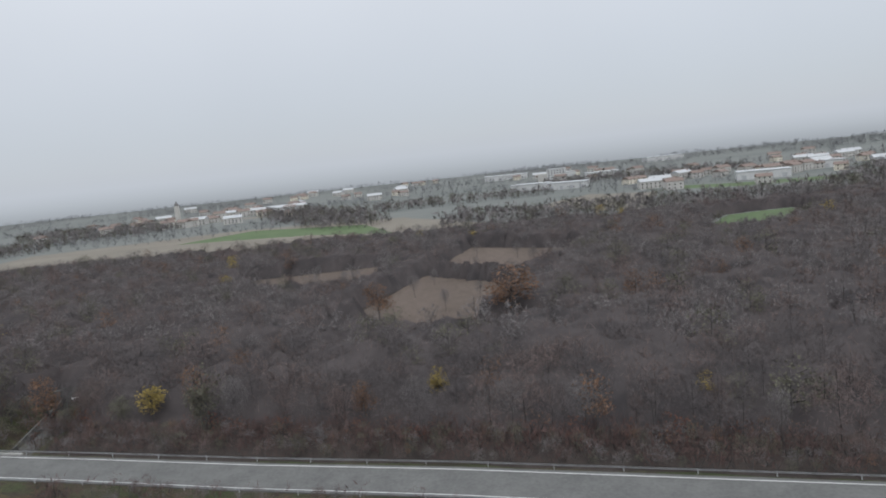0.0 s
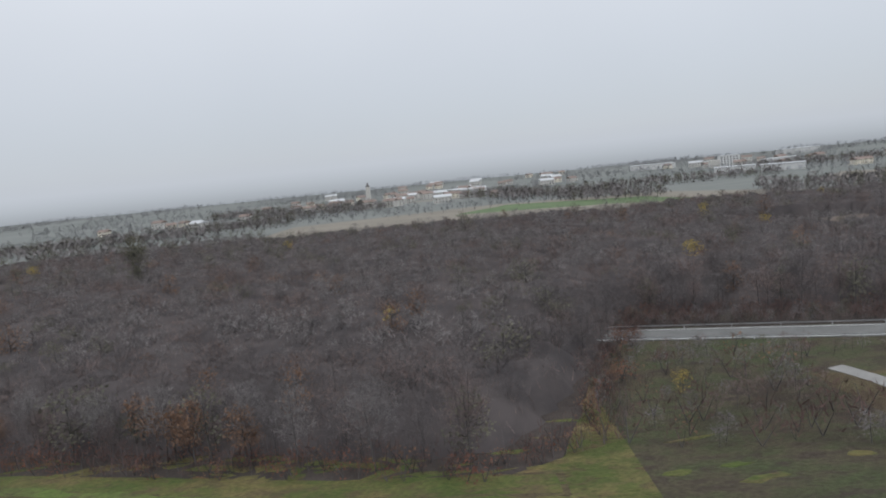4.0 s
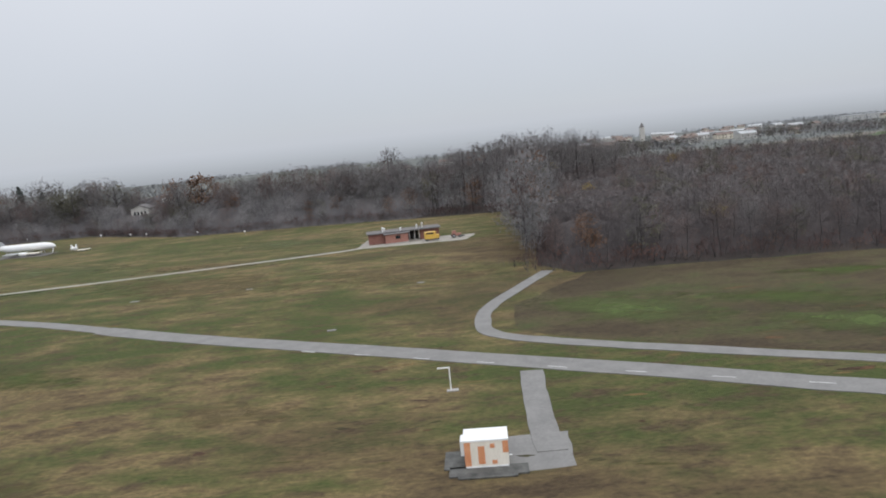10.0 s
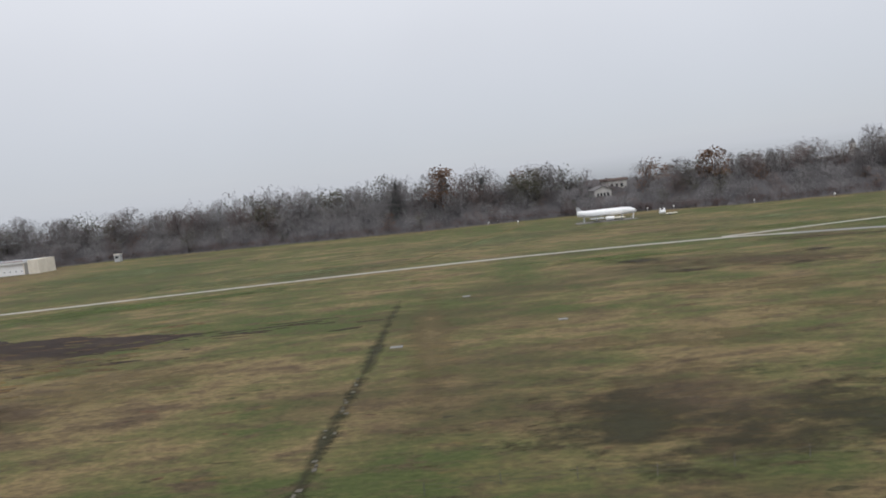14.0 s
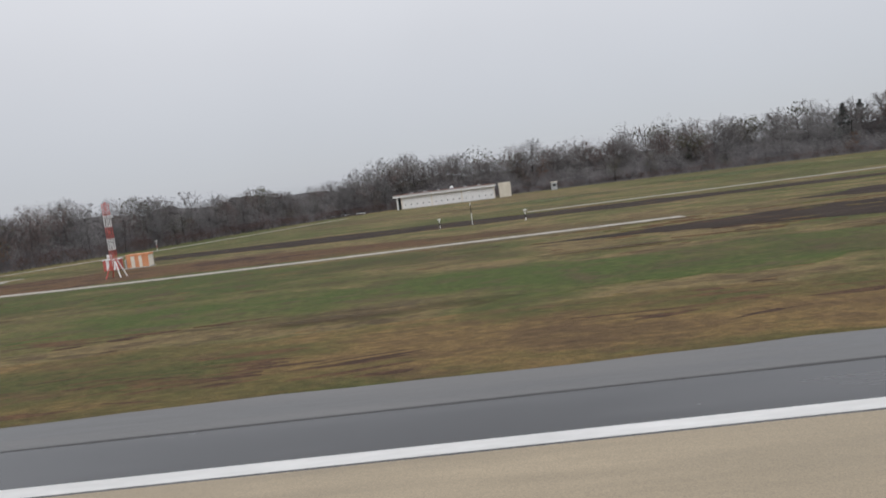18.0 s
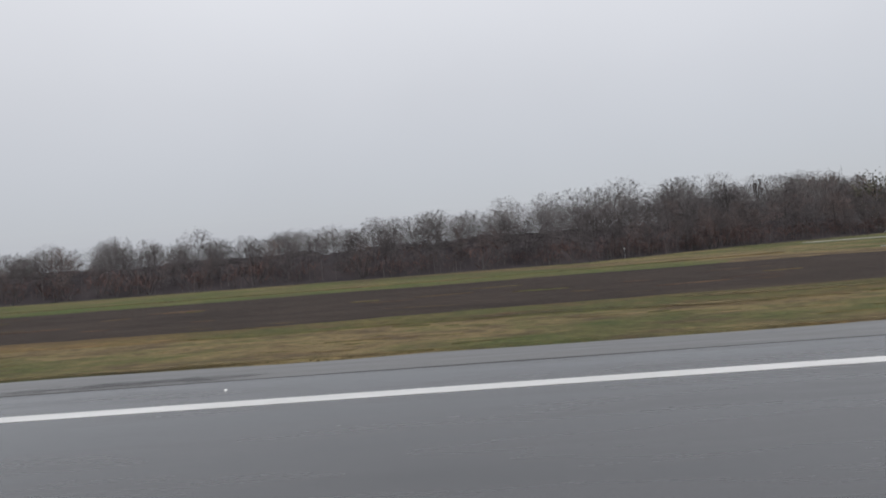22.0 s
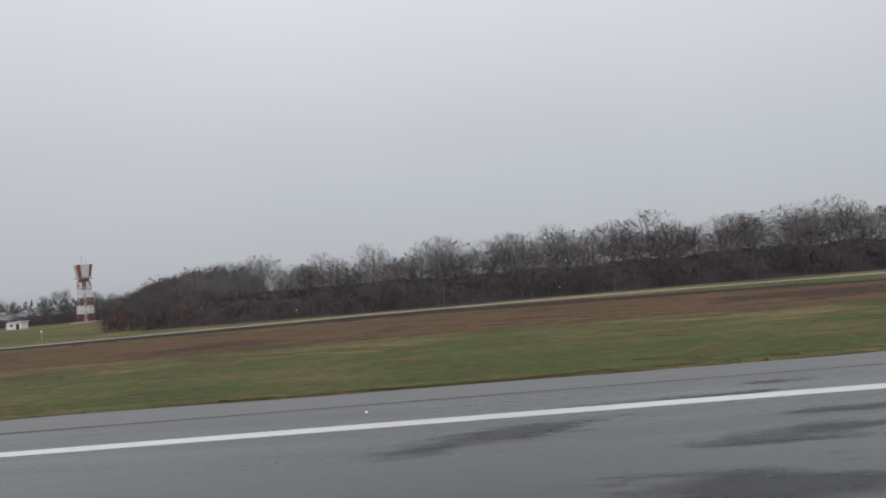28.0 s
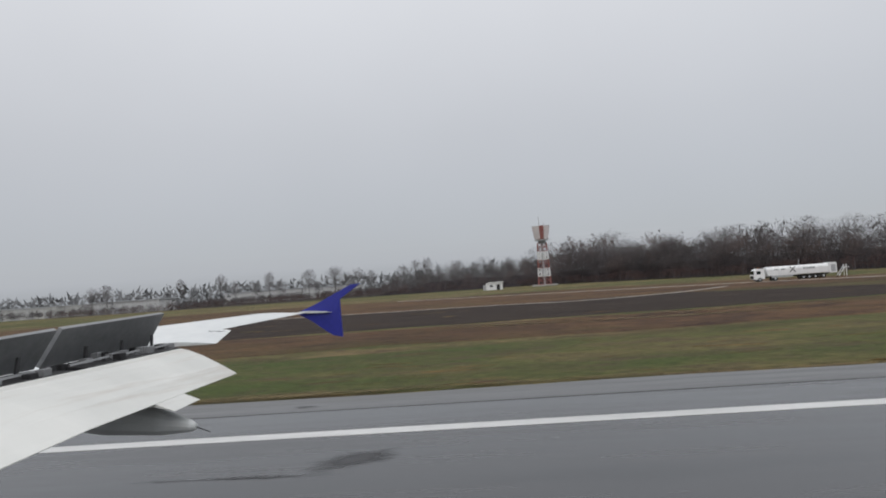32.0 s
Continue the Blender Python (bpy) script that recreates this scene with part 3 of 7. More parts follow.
patch("stubble_field", [(159, 545), (226, 625), (275, 575), (222, 448)], 0.072, M_FARFIELD, 3, 20, "pale far field before the town")
patch("winter_wheat_field", [(300, 620), (345, 575), (440, 540), (430, 505), (330, 545), (285, 590)], 0.074, M_FARGREEN, 2, 15, "dull green far field before the town")
patch("stubble_field", [(-300, 468), (-150, 452), (0, 446), (118, 428), (128, 452), (52, 590), (-100, 640), (-285, 600)], 0.076, M_FARFIELD, 3, 20, "wide pale field behind the wood")
patch("winter_wheat_field", [(-140, 560), (-20, 520), (50, 470), (20, 560), (-90, 620)], 0.08, M_FARGREEN, 2, 15, "dull green strip in the pale field")

# meadow beside the woods
patch("meadow", [(-140, 20), (-136, 88), (-171, 91), (-222, 103), (-255, 106), (-300, 115), (-374, 121), (-425, 130), (-466, 133), (-483, 112), (-484, 97), (-474, 89), (-440, 72), (-398, 47), (-385, 20)], 0.04, M_FIELD, 1.0, 2.5, "rough meadow of green and brown patches")
patch("lush_grass", [(-137, 82), (-171, 87), (-222, 99), (-255, 103), (-300, 112), (-300, 115.5), (-255, 107), (-222, 104), (-171, 92), (-137, 87)], 0.07, M_LUSH, 0.6, 2, "green grass verge along the wood")
for ax, ay, bx, by, z in ((-223, 98.5, -236, 68, 0.08), (-180.5, 87, -190, 60, 0.084), (-223, 99, -177, 86, 0.088)):
    ribbon("grassy_ditch", rough_line([(ax, ay), (bx, by)], 2, 0.5), 2.6, z, M_FRESH, 0.6, "bright green grass along a ditch")

# airfield: dry grass, heath and ploughed strips
patch("dry_grass", [(-1102, 27.4), (-1102, 34), (-1000, 41), (-900, 39), (-850, 34), (-850, 27.4)], 0.045, M_STRAW, 1.2, 2.5, "yellow-brown dry grass beside the runway")
patch("dry_grass", [(-1100, 39), (-1100, 46), (-1250, 46), (-1400, 45.5), (-1490, 44), (-1490, 42), (-1400, 40.5), (-1250, 39)], 0.048, M_STRAW, 0.8, 2.5, "band of yellow-brown dry grass")
patch("ploughed_strip", [(-1100, 64), (-1116, 75), (-1142, 78), (-1190, 73), (-1300, 67), (-1385, 67.5), (-1470, 73), (-1490, 58), (-1470, 48), (-1385, 43.2), (-1300, 42), (-1200, 42.5), (-1145, 47)], 0.05, M_SOIL, 0.7, 2.0, "long strip of dark ploughed soil")
patch("brown_heath", [(-1470, 70), (-1500, 88), (-1530, 92), (-1600, 88), (-1640, 72), (-1720, 68), (-1820, 70), (-1820, 50), (-1720, 50), (-1600, 56), (-1530, 58), (-1490, 52)], 0.046, M_HEATH, 1.2, 2.5, "reddish-brown low heath and dead grass")
patch("ploughed_strip", [(-1470, 80), (-1500, 96), (-1540, 108), (-1640, 96), (-1640, 90), (-1540, 97), (-1500, 87)], 0.052, M_SOIL, 0.8, 2.0, "strip of dark turned soil")
patch("ploughed_strip", [(-1672, 84), (-1700, 112), (-1760, 116), (-1900, 120), (-1900, 74), (-1760, 70), (-1690, 72)], 0.052, M_SOIL, 1.2, 2.0, "patch of dark turned soil")
patch("ploughed_strip", [(-908, 97), (-874, 110), (-850, 117), (-815, 121), (-788, 113), (-764, 107), (-782, 98), (-796, 88), (-826, 80), (-846, 74), (-872, 82)], 0.05, M_SOIL, 1.6, 1.2, "patch of dark ploughed soil in the grass")
patch("ploughed_strip", [(-946, 76), (-916, 82), (-880, 87), (-866, 92), (-862, 86), (-905, 64), (-930, 73)], 0.05, M_SOIL, 1.2, 1.5, "patch of dark ploughed soil in the grass")
patch("ploughed_strip", [(-893, 66.5), (-877, 78), (-862, 84), (-852, 70), (-888, 61)], 0.05, M_SOIL, 1.0, 1.5, "patch of dark ploughed soil in the grass")
patch("ploughed_strip", [(-1024, 150), (-957, 144), (-883, 136), (-840, 140), (-840, 131), (-900, 127), (-985, 126), (-1024, 138)], 0.05, M_SOIL, 1.2, 2.0, "long strip of dark turned soil")
patch("brown_heath", [(-1012, 118), (-1050, 112), (-1050, 90), (-1010, 94), (-950, 95), (-940, 102)], 0.042, M_HEATH, 1.5, 2.5, "brown dead grass and heath")
patch("lush_grass", [(-1490, 30), (-1700, 29), (-1820, 29), (-1820, 44), (-1700, 45), (-1530, 46), (-1490, 42)], 0.041, M_LUSH, 1.0, 2.5, "green grass beside the runway")
patch("brown_dead_grass", [(-1656, 29), (-1676, 29), (-1682, 44), (-1688, 62), (-1690, 104), (-1650, 84), (-1636, 60), (-1648, 40)], 0.0445, M_BROWN, 2.2, 1.5, "brown dead grass that reaches the runway")
patch("lush_grass", [(-1120, 29), (-1490, 29), (-1490, 38), (-1120, 36)], 0.0405, M_GROUND, 1.0, 2.5, "olive green and straw grass beside the runway")
patch("lush_grass", [(-860, 48), (-900, 56), (-1000, 62), (-1060, 60), (-1092, 50), (-1060, 44), (-1000, 46), (-900, 44)], 0.0408, M_LUSH, 2.5, 2.0, "green band in the airfield grass")
patch("lush_grass", [(-1150, 84), (-1180, 94), (-1250, 96), (-1400, 95), (-1400, 72), (-1250, 72), (-1160, 70)], 0.0412, M_LUSH, 1.0, 2.5, "green grass verge along the wood")
for y in np.arange(30.0, 74.0, 0.8):
    if rng.uniform() < 0.5:
        x, a, b = -735.6 + rng.normal(0, 0.3), rng.uniform(0.10, 0.24), rng.uniform(0.12, 0.3)
        patch("ditch_stone", [(x - a, y - b), (x - a * 0.8, y + b), (x + a, y + b * 0.9), (x + a * 0.9, y - b)], 0.09, M_OLDSLAB, 0.1, 0.3, "dark mossy stone in the old ditch")



def blots(name, places, z, material, label, category="grass", step=0.0004, levels=60):
    """Many small ragged patches of ground cover in one object: (x, y, half length, half width)."""
    bm = bmesh.new()
    for k, (x, y, a, b) in enumerate(places):
        n = 10
        turn = rng.uniform(-0.25, 0.25)
        ring = []
        for i in range(n):
            w = 2 * math.pi * i / n
            r = 0.45 + 0.75 * rng.uniform() ** 1.2
            px, py = math.cos(w) * a * r, math.sin(w) * b * r
            ring.append(bm.verts.new((x + px * math.cos(turn) - py * math.sin(turn), y + px * math.sin(turn) + py * math.cos(turn), z + (k % levels) * step)))
        f = bm.faces.new(ring)
        f.normal_update()
        if f.normal.z < 0:
            f.normal_flip()
    skirt(bm, 0.2)
    return tagged(part(name, bm, material), label, category, kind="stuff")


def sprinkle(n, x0, x1, y0, y1, a0, a1, b0, b1):
    return [(rng.uniform(x0, x1), rng.uniform(y0, y1), rng.uniform(a0, a1), rng.uniform(b0, b1)) for _ in range(n)]


# dry and green grass between the furrows of the ploughed soil
FURROWS = ((-940, 64, -862, 90, 70), (-884, 76, -770, 118, 190), (-1020, 128, -845, 148, 30), (-1480, 46, -1110, 66, 80), (-1890, 74, -1690, 114, 30), (-1640, 90, -1490, 104, 20))
blots("dead_grass", [q for x0, y0, x1, y1, n in FURROWS for q in sprinkle(n, x0, x1, y0, y1, 1.0, 4.0, 0.1, 0.35)], 0.058, M_HEATH, "thin strips of dead grass between furrows")
blots("dry_tufts", [q for x0, y0, x1, y1, n in FURROWS for q in sprinkle(n // 2, x0, x1, y0, y1, 0.8, 3.0, 0.06, 0.2)], 0.083, M_STRAW, "thin strips of straw between furrows")
# streaks of bare soil where the grass is worn through
blots("soil_streaks", [(rng.normal(x, 7), rng.normal(y, 2.5), rng.uniform(0.8, 3.5), rng.uniform(0.1, 0.4)) for x, y in ((-775, 91), (-765, 104), (-752, 104), (-790, 101), (-840, 74)) for _ in range(12)], 0.06, M_SOIL, "dark streaks of bare soil in the grass", "soil")
# blotches of the airfield grass
blots("rusty_blotches", [(rng.normal(x, 6), rng.normal(y, 1.6), rng.uniform(1.0, 4.0), rng.uniform(0.12, 0.45)) for x, y in ((-980, 47), (-971, 34), (-966, 32), (-1008, 40), (-1030, 35), (-940, 36), (-905, 38)) for _ in range(16)], 0.0462, M_HEATH, "rusty brown dead grass beside the runway", step=0.00005, levels=120)
blots("dull_grass", sprinkle(160, -870, -480, 27, 70, 0.4, 1.6, 0.1, 0.35), 0.0121, M_DULL, "dull damp tufts in the airfield grass")
blots("straw_blotches", sprinkle(170, -870, -440, 26, 160, 0.4, 2.2, 0.08, 0.4) + sprinkle(200, -1110, -820, 29, 100, 0.4, 2.4, 0.08, 0.35), 0.011, M_STRAW, "pale straw tufts in the airfield grass")
blots("heath_blotches", sprinkle(110, -870, -440, 26, 150, 0.3, 1.8, 0.08, 0.4) + sprinkle(150, -1110, -820, 29, 100, 0.3, 2.0, 0.06, 0.3), 0.0115, M_HEATH, "brown tufts in the airfield grass")
blots("soil_flecks", sprinkle(90, -870, -440, 26, 140, 0.2, 0.6, 0.05, 0.14) + sprinkle(60, -1110, -820, 29, 90, 0.2, 0.8, 0.04, 0.12), 0.03, M_HEATH, "small brown flecks in the airfield grass")

# broad soft patches of the winter grass: x, y, half length, half width, turn
soft_count = 0


def soft_patches(name, places, material, label):
    global soft_count
    for x, y, a, b, turn in places:
        bm = bmesh.new()
        bm.faces.new([bm.verts.new(p) for p in ((-a, -b, 0), (a, -b, 0), (a, b, 0), (-a, b, 0))])
        ob = part(name, bm, material)
        ob.matrix_world = pose(x, y, 0.058 + 0.00022 * soft_count, 0, 0, turn)
        tagged(ob, label, kind="structure")
        soft_count += 1


soft_patches("tan_grass", [(-610, 75, 26, 16, -16), (-582, 50, 13, 9, -10), (-641, 52, 10, 15, 4), (-672, 82, 30, 11, -12), (-680, 102, 32, 12, -14), (-555, 160, 60, 24, -24), (-505, 150, 40, 22, -24), (-566, 190, 44, 13, -14), (-729, 88, 6.5, 60, 2), (-766, 78, 20, 18, 10), (-790, 94, 26, 12, -8), (-700, 74, 22, 8, -10), (-545, 62, 24, 8, -14), (-520, 74, 16, 6, -18), (-840, 60, 26, 8, -8)], M_S_TAN, "soft tan patch of dry winter grass")
soft_patches("brown_heath", [(-668, 126, 48, 20, -16), (-644, 152, 30, 10, -18), (-706, 53, 27, 24, -6), (-784, 68, 40, 11, -9), (-636, 102, 22, 10, -14), (-600, 64, 20, 5, -14), (-655, 47, 16, 7, -8)], M_S_BROWN, "soft patch of brown dead grass")
soft_patches("rusty_grass", [(-663, 68, 8, 3.2, -8), (-678, 67.4, 6, 2.6, -8), (-628, 71.4, 7, 2.8, -8), (-612, 83, 8, 3, -12), (-650, 76, 9, 2.6, -10)], M_S_RUST, "rusty orange patch in the grass")
soft_patches("green_grass", [(-650, 59, 12, 9, -6), (-618, 58, 13, 9, -8), (-795, 50, 44, 20, -9), (-690, 150, 40, 10, -12), (-575, 82, 30, 8, -16), (-560, 96, 26, 8, -20), (-615, 100, 20, 7, -14), (-635, 180, 60, 14, -12), (-800, 150, 80, 16, 6)], M_S_GREEN, "soft green patch in the winter grass")
soft_patches("pale_green_grass", [(-720, 226, 95, 44, 4), (-850, 250, 95, 50, 4), (-625, 214, 60, 30, -18), (-930, 210, 70, 36, 8), (-550, 225, 50, 26, -14), (-770, 185, 80, 20, 4)], M_S_PALE, "soft pale green stretch of the airfield grass")
soft_patches("damp_grass", [(-590, 91, 22, 2.4, -16), (-560, 75, 22, 2.2, -15), (-575, 70, 24, 1.8, -15), (-612, 49, 3, 6, 10), (-690, 47, 31, 16, -4), (-712, 50, 15, 15, 0), (-735.6, 82, 1.7, 66, 0.6), (-735.8, 52, 1.3, 30, 0.4)], M_S_DARK, "dark damp streak in the grass")
soft_patches("bare_soil", [(-621, 130, 9, 21, 12), (-612, 127, 9, 6, -10), (-687, 140, 13, 7, -30), (-684, 121, 10, 4, -14), (-664, 118, 9, 3, -14), (-655, 132, 8, 3, -14), (-640, 116, 9, 3, -14)], M_S_SOIL, "broken patch of dark bare soil")

blots("heath_blotches", sprinkle(320, -455, -150, 30, 118, 0.5, 3.0, 0.15, 0.7), 0.045, M_HEATH, "brown tufts in the rough meadow")
blots("green_blotches", sprinkle(360, -455, -150, 30, 118, 0.5, 3.0, 0.15, 0.7), 0.05, M_LUSH, "green tufts in the rough meadow")
blots("green_blotches", [(rng.normal(-190, 34), rng.normal(80, 14), rng.uniform(1.5, 6), rng.uniform(0.3, 1.3)) for _ in range(420)], 0.0505, M_LUSH, "green tufts over the corner of the meadow", step=0.00005, levels=420)
blots("fresh_grass", sprinkle(90, -428, -380, 52, 92, 0.2, 1.0, 0.06, 0.3) + sprinkle(60, -330, -150, 60, 100, 0.2, 1.2, 0.06, 0.3), 0.052, M_FRESH, "bright green tufts of fresh grass")
soft_patches("fresh_grass", [(-400, 76, 30, 30, 30), (-412, 66, 22, 20, 26), (-466, 104, 32, 18, -32), (-438, 86, 30, 12, -28)], M_S_FRESH, "soft patch of fresh green grass in the meadow")
soft_patches("brown_heath", [(-350, 96, 40, 18, -8), (-296, 98, 40, 12, -10), (-395, 112, 34, 9, -10), (-335, 66, 30, 14, -20)], M_S_BROWN, "soft brown patch in the meadow")
soft_patches("green_grass", [(-440, 100, 30, 10, -24), (-250, 84, 34, 14, -10), (-425, 115, 24, 7, -10)], M_S_GREEN, "soft green patch in the meadow")
soft_patches("tan_grass", [(rng.uniform(-1800, -1500), rng.uniform(48, 68), rng.uniform(8, 20), rng.uniform(2, 4), rng.uniform(-6, 6)) for _ in range(14)] + [(rng.uniform(-1480, -1130), rng.uniform(36, 46), rng.uniform(8, 16), rng.uniform(1.2, 2.4), rng.uniform(-4, 4)) for _ in range(14)], M_S_TAN, "soft tan patch of dry winter grass")
soft_patches("brown_heath", [(rng.uniform(-1480, -1120), rng.uniform(33, 48), rng.uniform(8, 17), rng.uniform(1.2, 2.6), rng.uniform(-4, 4)) for _ in range(16)] + [(rng.uniform(-1080, -880), rng.uniform(36, 84), rng.uniform(12, 26), rng.uniform(2, 6), rng.uniform(-6, 6)) for _ in range(16)], M_S_BROWN, "soft patch of brown dead grass")
blots("straw_blotches", sprinkle(700, -1820, -1110, 27.8, 46, 0.3, 2.0, 0.03, 0.16), 0.0525, M_STRAW, "pale straw tufts beside the runway")
blots("soil_flecks", sprinkle(25, -1820, -1130, 29, 46, 0.4, 2.5, 0.05, 0.2), 0.052, M_HEATH, "small brown flecks in the grass")

soft_patches("straw_verge", [(x, 28.5 + rng.uniform(-0.2, 0.5), rng.uniform(12, 30), rng.uniform(1.0, 2.0), rng.uniform(-0.6, 0.6)) for x in np.arange(-1810, -1110, 34.0)], M_S_TAN, "ragged pale straw along the runway shoulder")

patch("brown_heath", [(-1640, 100), (-1662, 150), (-1700, 190), (-1830, 210), (-1900, 122), (-1700, 112)], 0.0435, M_HEATH, 1.5, 2.5, "dark brown heath below the radar tower")
# tracks and roads on the field
ribbon("gravel_track", smooth([(-1800, 124), (-1737, 113.5), (-1720, 108), (-1703, 114), (-1690, 127)]), 1.1, 0.0862, M_GRAVEL, 0.4, "thin pale track below the radar tower")
ribbon("perimeter_road", smooth([(-330, 12), (-433, 56), (-470, 75), (-503, 92), (-540, 111), (-560, 122.5)]), 4.2, 0.085, M_ROAD, 0.3, "worn grey perimeter road with a dashed line")
ribbon("perimeter_road", smooth([(-556, 120.2), (-580, 134), (-625, 155), (-648, 163.3)]), 3.2, 0.0852, M_ROAD, 0.3, "narrower grey stretch of the perimeter road")
ribbon("perimeter_track", smooth([(-645, 162.2), (-660, 167), (-700, 171), (-745, 170), (-822, 162), (-940, 150)]), 2.3, 0.0854, M_GRAVEL, 0.4, "pale tan gravel track round the field")
ribbon("field_track", smooth([(-330, 16), (-405, 50.5), (-444, 71.2), (-477, 88.5), (-487.5, 96), (-489, 104), (-486.5, 114), (-473, 138.5)]), 2.6, 0.088, M_ROAD, 0.3, "narrow grey track that bends round the wood")
ribbon("access_road", smooth([(-484.5, 79), (-485.5, 66), (-485.6, 57.5)]), 2.8, 0.09, M_ROAD, 0.25, "short worn asphalt access to the cabin")
ribbon("gravel_track", smooth([(-659, 169), (-628, 175), (-596, 180), (-560, 187), (-529, 194), (-519, 198)]), 2.0, 0.084, M_GRAVEL, 0.3, "pale gravel track to the brick building")
ribbon("gravel_track", smooth([(-745, 170), (-722, 230), (-697, 295)]), 0.8, 0.084, M_STRAW, 0.8, "faint gravel track across the grass")
ribbon("gravel_track", smooth([(-1050, 98), (-1003, 89.6), (-944, 89), (-925, 90)]), 2.2, 0.086, M_GRAVEL, 0.4, "pale gravel track past the lattice mast")
ribbon("gravel_track", smooth([(-1077, 55), (-1066, 67), (-1058, 76), (-1051, 86), (-1043.5, 96), (-1039.5, 106), (-1040, 118), (-1043, 126)]), 1.5, 0.086, M_GRAVEL, 0.5, "thin pale gravel track towards the wood")
ribbon("gravel_track", smooth([(-1041, 128), (-1048, 119), (-1057, 115), (-1066, 112)]), 1.2, 0.0875, M_GRAVEL, 0.5, "short pale gravel track")
ribbon("gravel_track", smooth([(-1122, 121), (-1100, 123), (-1084, 133), (-1060, 148), (-1043, 179), (-1024, 222), (-1004, 276)]), 1.8, 0.0865, M_GRAVEL, 0.5, "pale gravel track along the wood to the white building")
ribbon("perimeter_track", smooth([(-1140, 92), (-1200, 80), (-1290, 79), (-1390, 79), (-1466, 102)]), 0.7, 0.086, M_STRAW, 0.4, "faint grassy perimeter track below the wood")
ribbon("perimeter_track", smooth([(-1462, 101), (-1470, 104), (-1540, 112), (-1632, 101), (-1683, 142), (-1760, 190)]), 2.0, 0.086, M_GRAVEL, 0.3, "pale perimeter track below the wood")
patch("building_yard", [(-521, 197), (-488, 196), (-485, 206), (-519, 214)], 0.083, M_GRAVEL, 0.5, 2, "grey gravel yard round the brick building")
for k in range(12):
    x, y = -420 - k * 8.6, 49.8 + k * 4.15
    ribbon("road_dash", [(x, y), (x - 2.2, y + 1.06)], 0.14, 0.1, M_PAINT, 0.0, "worn white road dash")
for x, y, sx, sy in ((-571, 88.5, 1.6, 1.0), (-514, 107, 1.5, 0.8), (-566, 148.5, 2.0, 0.9), (-500, 139, 1.5, 0.8), (-724, 117, 1.4, 1.0), (-733, 83, 1.6, 1.0), (-711, 90, 1.2, 0.9), (-800, 29, 2.2, 1.2), (-540, 150, 1.6, 0.8)):
    part("concrete_slab", box(x - sx / 2, y - sy / 2, 0.0, x + sx / 2, y + sy / 2, 0.10, 0.03), M_ROAD, None, "small flush concrete slab in the grass", "structure")

for x0, y0, nx, ny in ((-660.5, 44.0, 7, 4), (-673, 45.0, 5, 3), (-683, 41.5, 8, 6)):
    for i in range(nx):
        for j in range(ny):
            if rng.uniform() < 0.5:
                x, y = x0 + i * 1.25 + 0.5 * (j % 2) + rng.normal(0, 0.16), y0 + j * 1.1 - 0.12 * i + rng.normal(0, 0.12)
                a, b = rng.uniform(0.25, 0.52), rng.uniform(0.14, 0.36)
                patch("paving_slab", [(x - a, y - b), (x - a, y + b), (x + a, y + b), (x + a, y - b)], 0.092, M_OLDSLAB, 0.1, 0.3, "sunken grey paving slab overgrown with grass")

# ---------------------------------------------------------------- runway
RX0, RX1 = -660.0, -2600.0


def strip(name, y0, y1, z, material, label, x0=RX0, x1=RX1, rag0=0.0, rag1=0.0):
    pts = rough_line([(x0, y1), (x1, y1)], 3.0, rag1) + rough_line([(x1, y0), (x0, y0)], 3.0, rag0)
    bm = bmesh.new()
    bm.faces.new([bm.verts.new((x, y, z)) for x, y in pts])
    bm.normal_update()
    for f in bm.faces:
        if f.normal.z < 0:
            f.normal_flip()
    skirt(bm)
    return tagged(part(name, bm, material), label, kind="structure")


strip("runway", -27.7, 24.3, 0.10, M_TARMAC, "wide wet grey asphalt runway", x0=-775)
strip("runway_shoulder", 24.36, 27.45, 0.096, M_SHOULDER, "paler asphalt shoulder with ragged grass edge", x0=-790, rag1=0.35)
strip("runway_shoulder", -31, -27.76, 0.096, M_SHOULDER, "paler asphalt shoulder", x0=-790)
strip("trim_joint", 24.24, 24.42, 0.104, M_JOINT, "dark bitumen joint along the shoulder", x0=-780, rag0=0.04, rag1=0.04)
strip("runway_concrete", -23.2, 19.9, 0.106, M_CONCRETE, "buff concrete at the start of the runway", x0=-780, x1=-971)
strip("runway_edge_line", 20.03, 20.77, 0.112, M_PAINT, "white runway edge line", x0=-790)
strip("runway_edge_line", -24.3, -23.4, 0.112, M_PAINT, "white runway edge line", x0=-790)
for k in range(4):
    y1 = 13.45 - k * 1.46
    strip("aiming_point_marking", y1 - 1.44, y1, 0.112, M_PAINT, "broad white aiming point marking", x0=-1093, x1=-1153)
strip("touchdown_marking", 7.7, 10.6, 0.112, M_PAINT, "white touchdown zone marking", x0=-1278, x1=-1300)
patch("taxiway_stub", [(-1099.3, 26.8), (-1099.4, 44.6), (-1092, 44.4), (-1084, 46.5), (-1084.2, 33.5), (-1082.6, 29.2), (-1080, 26.8)], 0.099, M_STUB, 0.35, 1.2, "short paved stub with cracked asphalt")
for k in range(6):
    y0 = 27.2 + k * 3.1
    patch("kerb_slab", [(-1102.3 + 0.12 * k, y0), (-1102.3 + 0.12 * k, y0 + 3.0), (-1099.36, y0 + 3.0), (-1099.36, y0)], 0.103, M_ROAD, 0.12, 0.7, "broken pale concrete slab at the end of the stub")
